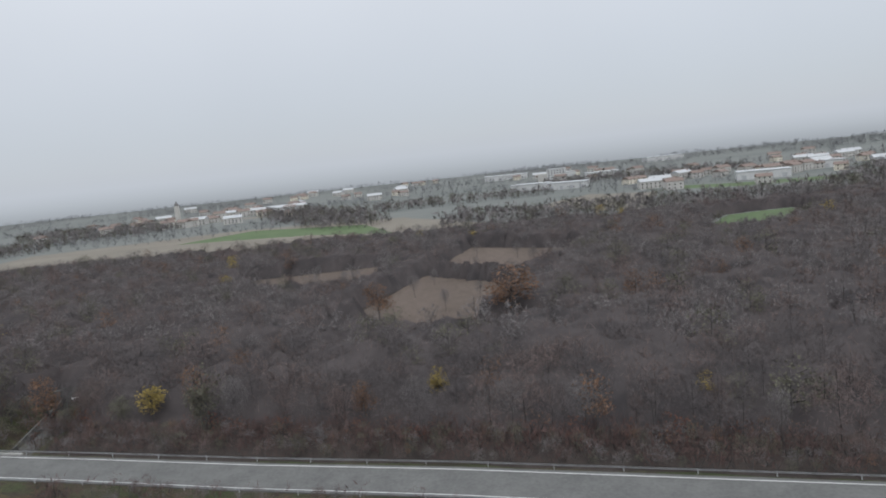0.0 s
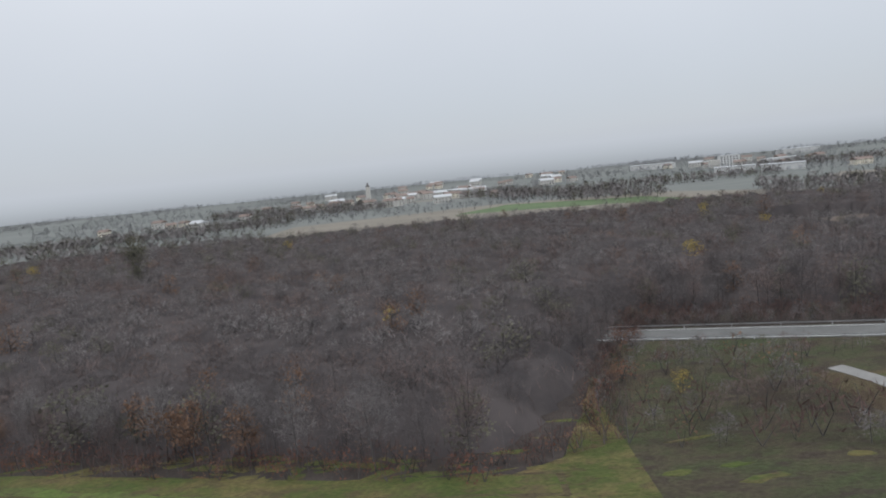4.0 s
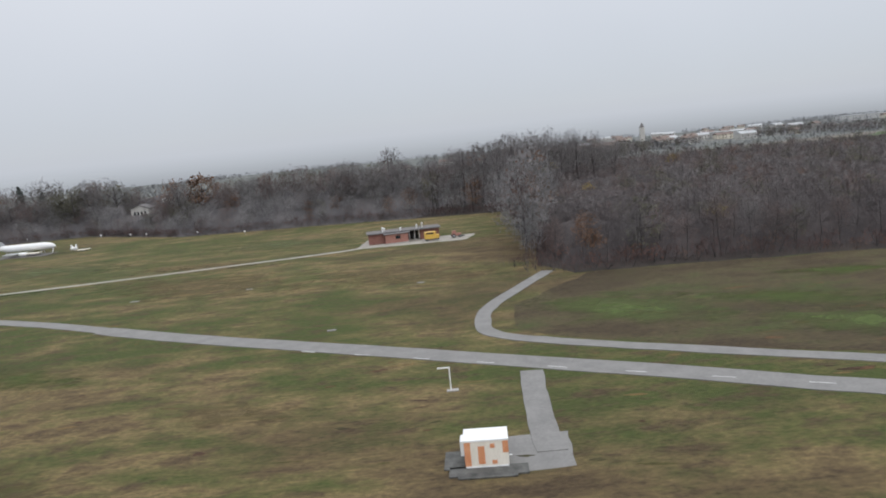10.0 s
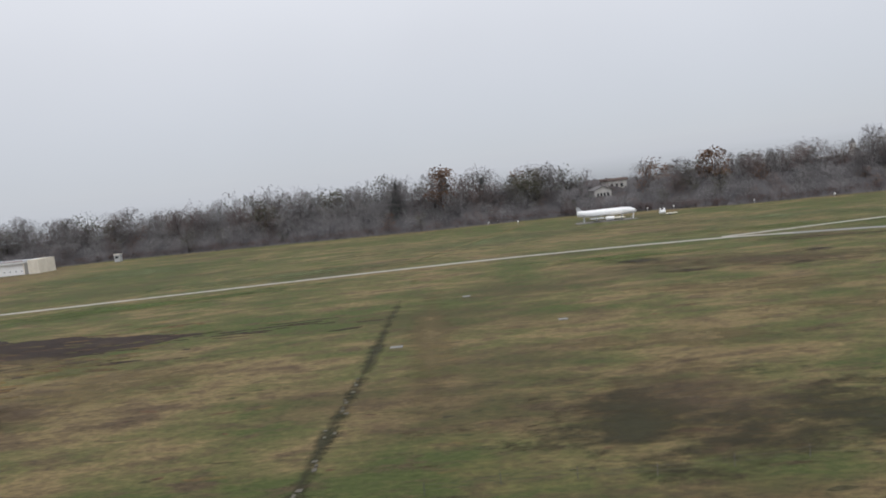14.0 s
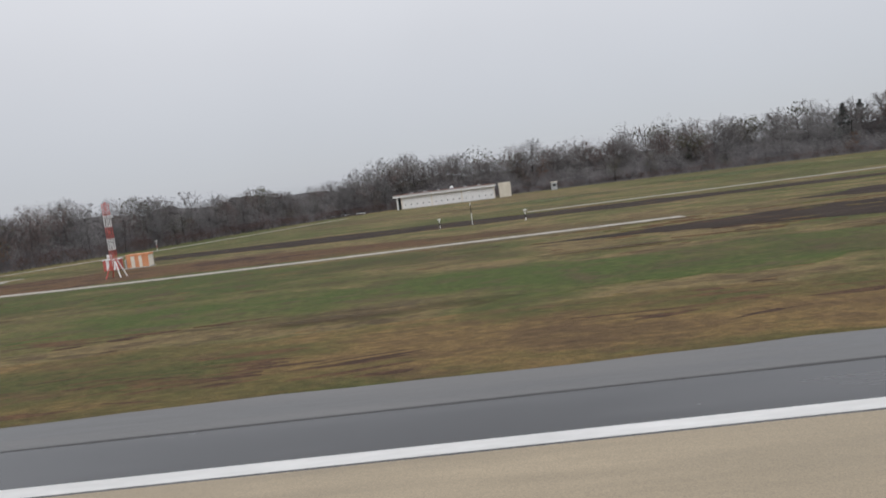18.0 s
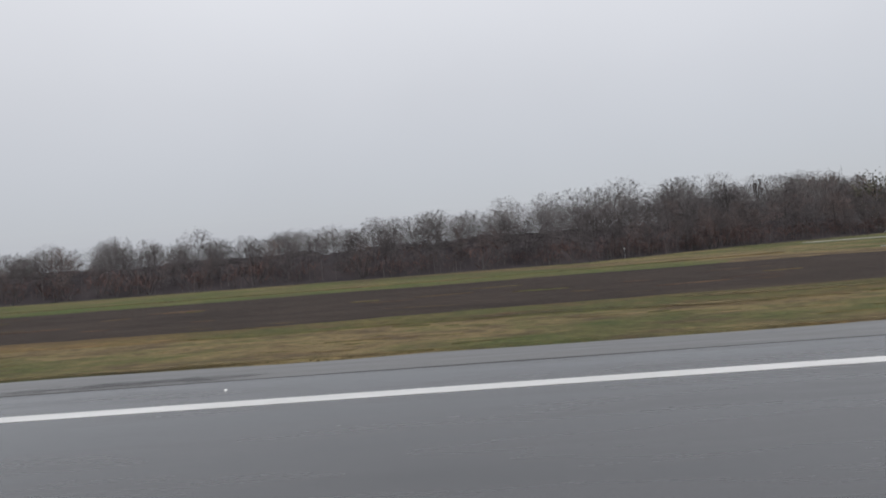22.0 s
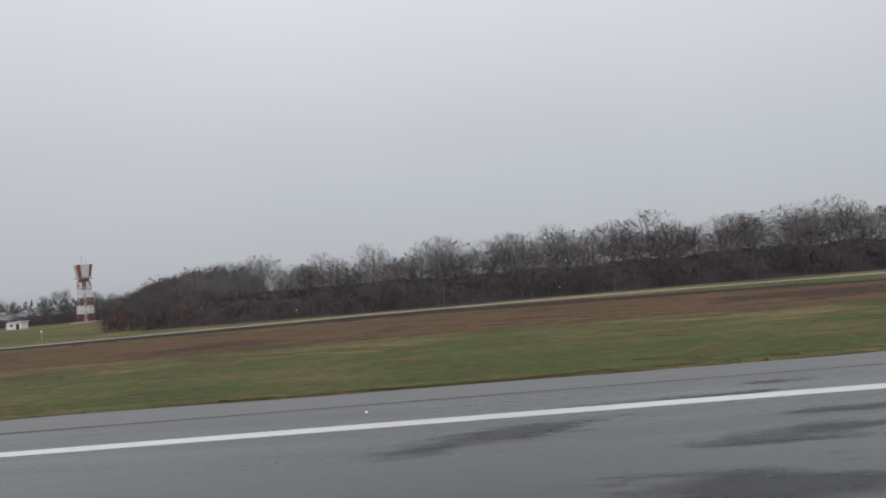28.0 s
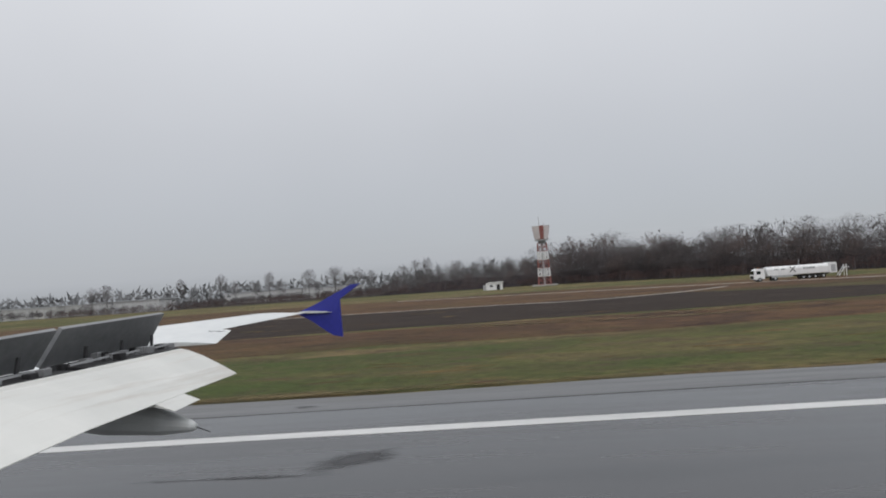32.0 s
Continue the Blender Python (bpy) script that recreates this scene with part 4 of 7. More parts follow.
for x0, y0, x1, y1, w in ((-1099, 32.4, -1093.5, 33.4, 0.16), (-1099, 27.0, -1081, 27.9, 0.18), (-1095.5, 28.4, -1094, 44, 0.14), (-1090, 28, -1089, 44, 0.12)):
    ribbon("asphalt_crack", rough_line([(x0, y0), (x1, y1)], 0.8, 0.2), w, 0.1062, M_JOINT, 0.12, "dark sealed crack in the asphalt")
for pts in ([(-1094.6, 32.0), (-1094.4, 32.9), (-1093.6, 32.7), (-1093.5, 31.9)], [(-1088.8, 25.3), (-1086, 26.0), (-1084.5, 25.6), (-1086.5, 24.8)], [(-1087.5, 22.6), (-1085.5, 23.9), (-1084.8, 23.4), (-1086, 22.4)]):
    patch("asphalt_patch", pts, 0.1095, M_JOINT, 0.15, 0.4, "dark tar patch on the asphalt")

# misty distance beyond the plain: a glowing sheet with haze painted into its emission
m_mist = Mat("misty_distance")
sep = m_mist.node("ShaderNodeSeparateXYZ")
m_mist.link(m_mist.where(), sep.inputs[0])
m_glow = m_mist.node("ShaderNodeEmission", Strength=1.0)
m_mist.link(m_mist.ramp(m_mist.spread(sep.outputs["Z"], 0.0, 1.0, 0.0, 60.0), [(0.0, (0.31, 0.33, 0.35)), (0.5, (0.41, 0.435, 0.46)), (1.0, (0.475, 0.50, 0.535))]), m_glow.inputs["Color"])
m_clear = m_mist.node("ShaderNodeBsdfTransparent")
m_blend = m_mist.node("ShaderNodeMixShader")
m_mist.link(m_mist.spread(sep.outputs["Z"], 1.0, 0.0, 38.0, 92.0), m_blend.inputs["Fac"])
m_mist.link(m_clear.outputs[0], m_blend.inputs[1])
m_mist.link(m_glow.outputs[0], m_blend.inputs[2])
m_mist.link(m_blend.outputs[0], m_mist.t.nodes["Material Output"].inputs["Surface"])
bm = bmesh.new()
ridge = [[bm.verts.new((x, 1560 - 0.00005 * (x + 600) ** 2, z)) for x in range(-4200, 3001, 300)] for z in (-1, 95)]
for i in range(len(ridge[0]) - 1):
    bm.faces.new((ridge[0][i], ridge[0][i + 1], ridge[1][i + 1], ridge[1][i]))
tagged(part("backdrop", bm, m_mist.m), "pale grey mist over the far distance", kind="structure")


# ---------------------------------------------------------------- trees
def np_cone(a, b, r0, r1, sides=4):
    a, b = np.array(a, float), np.array(b, float)
    d = b - a
    d /= np.linalg.norm(d) + 1e-9
    u = np.cross(d, (0.3, 0.9, 0.2))
    u /= np.linalg.norm(u)
    w = np.cross(d, u)
    ang = np.arange(sides) * 2 * np.pi / sides
    ring = np.cos(ang)[:, None] * u + np.sin(ang)[:, None] * w
    v = np.concatenate([a + ring * r0, b + ring * r1])
    t = []
    for i in range(sides):
        j = (i + 1) % sides
        t += [(i, j, sides + j), (i, sides + j, sides + i)]
    return v, np.array(t)


def join(pieces):
    vs, ts, n = [], [], 0
    for v, t in pieces:
        vs.append(v)
        ts.append(t + n)
        n += len(v)
    return np.concatenate(vs), np.concatenate(ts)


def blades(p, d, width):
    """A thin triangle at each place p along each way d."""
    side = np.cross(d, rng.normal(size=d.shape))
    side /= np.linalg.norm(side, axis=1)[:, None] + 1e-9
    w = np.asarray(width).reshape(-1, 1)
    v = np.stack([p - side * w, p + side * w, p + d], 1).reshape(-1, 3)
    return v, np.arange(len(v)).reshape(-1, 3)


def leaf_cards(p, size):
    """A small ragged leaf spray at each place."""
    d = rng.normal(size=p.shape)
    d /= np.linalg.norm(d, axis=1)[:, None]
    e = np.cross(d, rng.normal(size=p.shape))
    e /= np.linalg.norm(e, axis=1)[:, None]
    s = np.asarray(size).reshape(-1, 1)
    v = np.stack([p - d * s, p + e * s * 0.8, p + d * s * 0.9, p - e * s * 0.7], 1).reshape(-1, 3)
    i = np.arange(len(p))[:, None] * 4
    return v, np.concatenate([i + np.array([0, 1, 2]), i + np.array([0, 2, 3])])


def in_crown(n, low, high, wide, power=0.45, lobes=0):
    """Places inside an uneven crown of unit height."""
    if lobes:
        c = np.column_stack([rng.uniform(-0.6, 0.6, lobes) * wide, rng.uniform(-0.6, 0.6, lobes) * wide, rng.uniform(low + 0.1, high - 0.1, lobes)])
        k = rng.integers(0, lobes, n)
        q = rng.normal(size=(n, 3))
        q /= np.linalg.norm(q, axis=1)[:, None]
        r = rng.uniform(0, 1, (n, 1)) ** 0.4 * wide * rng.uniform(0.4, 0.75, lobes)[k][:, None]
        return c[k] + q * r * np.array([1, 1, 0.8])
    q = rng.normal(size=(n, 3))
    q /= np.linalg.norm(q, axis=1)[:, None]
    r = rng.uniform(0, 1, (n, 1)) ** power
    mid, half = (low + high) / 2, (high - low) / 2
    return q * r * np.array([wide, wide, half]) + np.array([0, 0, mid])


def winter_tree(limbs, branches, twigs, wide=0.30, low=0.18, thin=0.0036, fat=0.012, reach=(0.05, 0.12)):
    """A bare tree of unit height: a trunk that forks into rising limbs, branches off them, and fine twigs all over the crown."""
    lean = rng.normal(0, 0.02, 2)
    mid, half = (low + 1.0) / 2, (1.0 - low) / 2
    fork = np.array([lean[0], lean[1], rng.uniform(0.28, 0.42)])
    crest = np.array([lean[0] * 2, lean[1] * 2, 0.88])
    wood = [np_cone((0, 0, -0.02), fork, fat, fat * 0.75, 4), np_cone(fork, crest, fat * 0.75, fat * 0.15, 3)]
    a0, a1 = [fork + (crest - fork) * 0.3], [crest]
    turn = rng.uniform(0, 6.28)
    bulge = rng.uniform(0.72, 1.0, max(1, limbs))
    for k in range(limbs):
        ang, up = turn + 2 * np.pi * (k + rng.uniform(-0.3, 0.3)) / limbs, rng.uniform(-0.35, 1.25)
        end = np.array([math.cos(ang) * math.cos(up) * wide * bulge[k], math.sin(ang) * math.cos(up) * wide * bulge[k], mid + half * math.sin(up) * rng.uniform(0.8, 1.0)])
        f = rng.uniform(0.0, 0.45)
        start = fork + (crest - fork) * f
        start[2] = min(start[2], max(0.15, end[2] - 0.12))
        elbow = start + (end - start) * np.array([0.45, 0.45, 0.62])
        wood += [np_cone(start, elbow, fat * 0.26, fat * 0.15, 3), np_cone(elbow, end, fat * 0.15, fat * 0.04, 3)]
        a0 += [start + (elbow - start) * 0.5, elbow]
        a1 += [elbow, end]
        for _ in range(branches):
            p = elbow + (end - elbow) * rng.uniform(-0.4, 0.9)
            d = (end - elbow) / np.linalg.norm(end - elbow) * 0.5 + rng.normal(0, 0.55, 3) + np.array([0, 0, 0.30])
            d = d / np.linalg.norm(d) * rng.uniform(0.10, 0.24)
            a0.append(p)
            a1.append(p + d)
    a0, a1 = np.array(a0), np.array(a1)
    far = np.linalg.norm((a1 - np.array([0, 0, mid])) / np.array([wide, wide, half]), axis=1)[:, None]
    a1 = np.array([0, 0, mid]) + (a1 - np.array([0, 0, mid])) * np.minimum(1.0, 0.88 / far)
    out = [blades(a0, a1 - a0, np.full(len(a0), thin))]
    # a quarter of the twigs grow on the branches, the rest fill the uneven dome between them
    n = twigs // 4
    k = rng.integers(0, len(a0), n)
    p = a0[k] + (a1[k] - a0[k]) * rng.uniform(0.15, 1.0, (n, 1))
    q = rng.normal(size=(twigs - n, 3))
    q[:, 2] += 0.2
    q /= np.linalg.norm(q, axis=1)[:, None]
    ang, lobe = np.arctan2(q[:, 1], q[:, 0]), rng.uniform(0, 6.28, 3)
    r = rng.uniform(0, 1, len(q)) ** 0.36 * (0.84 + 0.10 * np.sin(3 * ang + lobe[0] + 4 * q[:, 2]) + 0.08 * np.sin(5 * ang + lobe[1]) * np.cos(4 * q[:, 2] + lobe[2]))
    q = q * r[:, None] * np.array([wide, wide, half * 0.97]) + np.array([0, 0, mid])
    p = np.concatenate([p, q])
    way = p - np.array([0, 0, mid - half * 0.6])
    way = 0.45 * way / (np.linalg.norm(way, axis=1)[:, None] + 1e-6) + rng.normal(0, 0.5, p.shape) + np.array([0, 0, 0.15])
    way = way / np.linalg.norm(way, axis=1)[:, None] * rng.uniform(*reach, (twigs, 1))
    out.append(blades(p - way * 0.5, way, rng.uniform(0.5, 1.4, twigs) * thin))
    return join(wood), join(out)


def far_clump(cards):
    """A low rounded clump of pale twigs, for trees a long way off."""
    p = in_crown(cards, 0.0, 1.0, 0.55, 0.5)
    d = rng.normal(0, 0.5, p.shape) + np.array([0, 0, 0.5])
    return np_cone((0, 0, -0.02), (0, 0, 0.6), 0.012, 0.004, 3), blades(p - d * 0.1, d * rng.uniform(0.2, 0.35, (cards, 1)), rng.uniform(0.04, 0.09, cards))


def leafy_tree(cards, wide=0.27, low=0.22, size=0.022, fat=0.017):
    wood = [np_cone((0, 0, -0.02), (0.01, 0, 0.55), fat, fat * 0.6, 5), np_cone((0.01, 0, 0.55), (0, 0.01, 0.9), fat * 0.6, fat * 0.15, 4)]
    for _ in range(9):
        h, ang = rng.uniform(0.25, 0.7), rng.uniform(0, 2 * np.pi)
        wood.append(np_cone((0, 0, h), (math.cos(ang) * wide * 0.8, math.sin(ang) * wide * 0.8, h + rng.uniform(0.1, 0.25)), fat * 0.4, fat * 0.1, 3))
    p = np.concatenate([in_crown(cards // 3, low, 1.0, wide, 0.4), in_crown(cards - cards // 3, low, 0.98, wide, lobes=9)])
    return join(wood), leaf_cards(p, rng.uniform(0.6, 1.4, len(p)) * size)


def conifer_tree(cards, wide=0.15, fat=0.014):
    wood = [np_cone((0, 0, -0.02), (0, 0, 0.9), fat * 0.8, fat * 0.05, 4)]
    h = rng.uniform(0.12, 1.0, cards) ** 0.9
    ang = rng.uniform(0, 2 * np.pi, cards)
    r = wide * (1.05 - h) * rng.uniform(0.3, 1.0, cards) * (0.75 + 0.25 * np.sin(h * 70))
    p = np.column_stack([np.cos(ang) * r, np.sin(ang) * r, h - r * 0.25])
    return join(wood), leaf_cards(p, rng.uniform(0.7, 1.3, cards) * 0.026)


def shrub(cards, wide=0.55, twig=False):
    stems = [np_cone((0, 0, -0.03), (math.cos(a) * 0.35, math.sin(a) * 0.35, 0.75), 0.02, 0.006, 3) for a in rng.uniform(0, 6.28, 2)]
    p = in_crown(cards, 0.05, 1.0, wide, 0.4)
    if twig:
        d = rng.normal(0, 0.5, p.shape) + np.array([0, 0, 0.7])
        d /= np.linalg.norm(d, axis=1)[:, None]
        return join(stems), blades(p, d * rng.uniform(0.15, 0.4, (cards, 1)), rng.uniform(0.5, 1.4, cards) * 0.018)
    return join(stems), leaf_cards(p, rng.uniform(0.6, 1.4, cards) * 0.042)


# finer trees for the edges of the woods, coarser ones for the depth
FINE = {
    "bare": [winter_tree(7, 4, 2300, w, l, 0.0020, 0.009, (0.03, 0.07)) for w, l in ((0.30, 0.18), (0.28, 0.16), (0.34, 0.22), (0.25, 0.2))],
    "red": [winter_tree(7, 4, 2000, 0.30, 0.14, 0.0021, 0.009, (0.03, 0.07)), winter_tree(7, 4, 2000, 0.26, 0.16, 0.0021, 0.009, (0.03, 0.07))],
    "rust": [leafy_tree(1000, size=0.017), leafy_tree(900, 0.24, 0.3, 0.017)],
    "gold": [leafy_tree(1100, 0.25, 0.15, 0.017), leafy_tree(1000, 0.22, 0.2, 0.017)],
    "olive": [leafy_tree(1100, 0.28, 0.12, 0.017)],
    "conifer": [conifer_tree(900), conifer_tree(800, 0.2)],
}
COARSE = {
    "bare": [winter_tree(3, 2, 230, 0.46, 0.06, 0.0080, 0.010, (0.06, 0.13)) for _ in range(6)],
    "red": [winter_tree(3, 2, 230, 0.46, 0.06, 0.0080, 0.010, (0.06, 0.13)) for _ in range(4)],
    "near": [winter_tree(5, 3, 600, 0.44, 0.08, 0.0044, 0.008, (0.05, 0.10)) for _ in range(6)],
    "near_red": [winter_tree(5, 3, 600, 0.44, 0.06, 0.0044, 0.008, (0.05, 0.10)) for _ in range(4)],
    "edge": [winter_tree(5, 3, 620, 0.36, 0.04, 0.0042, 0.008, (0.05, 0.10)) for _ in range(6)],
    "edge_red": [winter_tree(5, 3, 620, 0.36, 0.02, 0.0042, 0.008, (0.05, 0.10)) for _ in range(4)],
    "belt": [winter_tree(4, 3, 400, 0.40, 0.04, 0.0050, 0.008, (0.05, 0.11)) for _ in range(6)],
    "belt_red": [winter_tree(4, 3, 400, 0.40, 0.02, 0.0050, 0.008, (0.05, 0.11)) for _ in range(4)],
    "domed": [winter_tree(7, 4, 2600, 0.42, 0.16, 0.0018, 0.009, (0.03, 0.07)) for _ in range(4)],
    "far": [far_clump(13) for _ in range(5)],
    "far_dark": [far_clump(22) for _ in range(5)],
    "rust": [leafy_tree(380, 0.30, 0.2, 0.019) for _ in range(3)],
    "gold": [leafy_tree(380, 0.28, 0.2, 0.019) for _ in range(2)],
    "olive": [leafy_tree(380, 0.31, 0.12, 0.019) for _ in range(3)],
    "conifer": [conifer_tree(560, 0.44) for _ in range(3)],
    "brush": [shrub(36, 0.65, True) for _ in range(4)],
    "brush_rust": [shrub(44, 0.55) for _ in range(3)],
    "brush_red": [shrub(80, 0.6) for _ in range(3)],
}
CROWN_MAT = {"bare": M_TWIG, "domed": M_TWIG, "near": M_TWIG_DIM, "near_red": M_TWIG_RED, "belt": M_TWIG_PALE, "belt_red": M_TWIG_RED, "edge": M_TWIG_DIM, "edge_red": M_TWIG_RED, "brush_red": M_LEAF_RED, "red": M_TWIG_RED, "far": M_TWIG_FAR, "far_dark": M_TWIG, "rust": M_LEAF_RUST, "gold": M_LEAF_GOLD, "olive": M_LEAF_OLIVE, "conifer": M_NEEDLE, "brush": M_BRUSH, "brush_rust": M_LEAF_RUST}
TREE_LABEL = {
    "bare": ("tall bare grey-brown tree at the edge of the wood", "bare_tree"),
    "red": ("bare reddish-brown tree at the edge of the wood", "bare_tree"),
    "rust": ("tree with rust-brown autumn leaves", "rust_leaved_tree"),
    "gold": ("tree with golden-yellow autumn leaves", "golden_tree"),
    "olive": ("dull olive-green leafy tree", "olive_tree"),
    "conifer": ("dark green conifer among bare trees", "conifer"),
}
POOL = {}


def scatter_stuff(name, places, label, category="trees"):
    """Joins many trees (x, y, z, height, kind) into one object for each kind of crown, with their wood in one more."""
    wood, crowns = [], {}
    for x, y, z, h, kind in places:
        w, c = COARSE[kind][rng.integers(0, len(COARSE[kind]))]
        a = rng.uniform(0, 2 * np.pi)
        ca, sa = math.cos(a) * h, math.sin(a) * h
        m = np.array([[ca, sa, 0], [-sa, ca, 0], [0, 0, h]])
        m[:2] *= rng.uniform(0.85, 1.25)
        o = np.array([x, y, z])
        wood.append((w[0] @ m + o, w[1]))
        crowns.setdefault(kind, []).append((c[0] @ m + o, c[1]))
    v, t = join(wood)
    stuff(name, v, t, M_BARK, label + ", trunks and limbs", category)
    for kind, l in crowns.items():
        v, t = join(l)
        stuff(name, v, t, CROWN_MAT[kind], label + ", crowns", category)


def plant(kind, x, y, h, z=0.0, turn=None, label="", wide=1.0):
    """One tree as a thing: trunk and limbs, with its crown as a part."""
    variant = int(rng.integers(0, len(FINE[kind])))
    if (kind, variant) not in POOL:
        (wv, wt_), (cv, ct) = FINE[kind][variant]
        POOL[kind, variant] = (tri_mesh("trunk", wv, wt_, M_BARK), tri_mesh("crown", cv, ct, CROWN_MAT[kind]))
    wood, crown = POOL[kind, variant]
    base = new(TREE_LABEL[kind][1])
    base.matrix_world = pose(x, y, z, 0, 0, rng.uniform(0, 360) if turn is None else turn) @ Matrix.Diagonal((h * wide, h * wide, h, 1))
    for n, me in (("trunk", wood), ("crown", crown)):
        ob = new(n, me)
        ob.parent = base
    return tagged(base, label or TREE_LABEL[kind][0], "tree", "trees of the woods")


def inside(x, y, poly):
    hit = False
    for (x0, y0), (x1, y1) in zip(poly, poly[1:] + poly[:1]):
        if (y0 > y) != (y1 > y) and x < (x1 - x0) * (y - y0) / (y1 - y0) + x0:
            hit = not hit
    return hit


def below_villa(x, y, h):
    """Keeps the trees low in front of the villa."""
    return min(h, rng.uniform(7.5, 10.5)) if -661 < x < -634 and 300 < y < 352 else h


def pick(weights):
    names = list(weights)
    w = np.array([weights[n] for n in names], float)
    return names[rng.choice(len(names), p=w / w.sum())]


def along(line, step):
    """Places along a line, each with its way."""
    for (x0, y0), (x1, y1) in zip(line, line[1:]):
        length = math.hypot(x1 - x0, y1 - y0)
        n = max(1, int(length / step))
        for i in range(n):
            f = (i + rng.uniform(0.1, 0.9)) / n
            yield x0 + (x1 - x0) * f, y0 + (y1 - y0) * f, (x1 - x0) / length, (y1 - y0) / length


GAPS = [[(74, 284), (112, 240), (85, 183), (46, 219)], [(74, 288), (98, 358), (150, 312), (112, 246)], [(-18, 322), (56, 324), (52, 262), (8, 264)], [(244, 376), (286, 378), (284, 340), (228, 296), (200, 316)],
        [(-31, 60), (-27, 170), (-9, 170), (-12, 60)]]


# open ground in front of the trees that stand out: x, y, half width, depth
OPEN = ((68, 206, 24, 24), (16, 137, 9, 20), (101, 190, 11, 16), (60, 204, 8, 14), (-338.7, 151, 7, 16), (-329.6, 142, 6, 14), (-283, 125, 6, 12), (-305.7, 130, 6, 12))


def clear_of_gaps(x, y):
    return not any(inside(x, y, g) for g in GAPS) and not any(abs(x - ox) < w and oy - d < y < oy + 3 for ox, oy, w, d in OPEN)


# woods of the approach, seen from above
WOOD_A = [(360, 40), (136, 94), (79, 112), (-25, 142), (-105, 165), (-128, 121), (-147, 92), (-222, 109), (-300, 121), (-374, 127), (-468, 140), (-466, 200), (-455, 258), (-440, 440), (-330, 440), (-155, 440), (-17, 420), (200, 400), (420, 400)]
front_x, front_y = zip(*sorted(EDGE_A[1:-1]))


def depth_in(x, y):
    """How far into the approach wood a place lies."""
    return y - float(np.interp(x, front_x, front_y))


mix_a = {"bare": 8, "red": 2.6, "rust": 0.35, "gold": 0.10, "olive": 1.3}
places = []
for step, lo, hi in ((6.9, -9, 42), (9.8, 42, 999)):
    for gx in np.arange(-480, 420, step):
        for gy in np.arange(60, 440, step):
            x, y = gx + rng.uniform(-2.6, 2.6), gy + rng.uniform(-2.6, 2.6)
            if not (lo < depth_in(x, y) <= hi and inside(x, y, WOOD_A) and clear_of_gaps(x, y)):
                continue
            warm = noise.noise(Vector((x * 0.018, y * 0.018, 0.0)))
            m = dict(mix_a)
            m["red"] *= max(0.2, 1 + 2.4 * warm)
            m["rust"] *= max(0.15, 1 + 3.0 * warm)
            m["olive"] *= max(0.1, 1 - 2.6 * warm)
            kind = pick(m)
            if lo < 0 and kind in ("bare", "red"):
                kind = "near" if kind == "bare" else "near_red"
            places.append((x, y, gz(x, y), rng.uniform(8.5, 14), kind))
scatter_stuff("approach_wood", places, "dense bare autumn wood below the approach")

# undergrowth and low trees along the edges
places = []
for line, depth in ((EDGE_A[2:], 8), (EDGE_B, 9), (EDGE_C, 14)):
    for x, y, dx, dy in along(line, 1.5):
        for _ in range(2):
            o = rng.uniform(-0.5, depth)
            px, py = x + dy * o * (1 if dx < 0 else -1) * -1, y + abs(dx) * o
            if clear_of_gaps(px, py):
                places.append((px, py, 0.0, rng.uniform(1.8, 4.6), pick({"brush": 8, "brush_red": (7.0 if -330 < px < -140 else 1.5) if px > -470 else 0.0, "brush_rust": (2.0 if -330 < px < -140 else 1.0) if line is not EDGE_C and px > -470 else 0.0})))
scatter_stuff("undergrowth", places, "reddish-brown undergrowth along the wood", "undergrowth")

# slender young stems that stand close along the edges
p, d = [], []
for line, depth, hi in ((EDGE_A[2:], 10, 6.5), (EDGE_B, 14, 9.0), (EDGE_C, 16, 7.5)):
    for x, y, dx, dy in along(line, 0.42):
        o = rng.uniform(0.5, depth)
        px, py = x + dy * o * (-1 if dx < 0 else 1), y + abs(dx) * o
        if clear_of_gaps(px, py):
            p.append((px, py, -0.05))
            d.append((rng.normal(0, 0.25), rng.normal(0, 0.25), rng.uniform(2.5, hi)))
bv, bt = blades(np.array(p), np.array(d), rng.uniform(0.03, 0.08, len(p)))
stuff("saplings", bv, bt, M_TWIG_DIM, "slender young stems along the edge of the wood", "saplings")

# belts of wood behind the airfield: low in front, taller behind
def taller(x):
    """How much taller or lower the wood stands along the airfield."""
    return float(np.interp(-x, (450, 640, 760, 1000, 1047, 1076, 1082, 1128, 1144, 1180, 1225, 1300, 1378, 1430, 1470, 1515, 1545, 1600, 1645, 1690, 1715, 1795), (1.15, 1.15, 1.45, 1.34, 0.98, 1.0, 1.50, 1.45, 1.20, 1.05, 0.93, 0.84, 0.95, 1.22, 1.35, 1.28, 1.2, 1.1, 1.45, 1.65, 1.35, 1.0)))


places = []
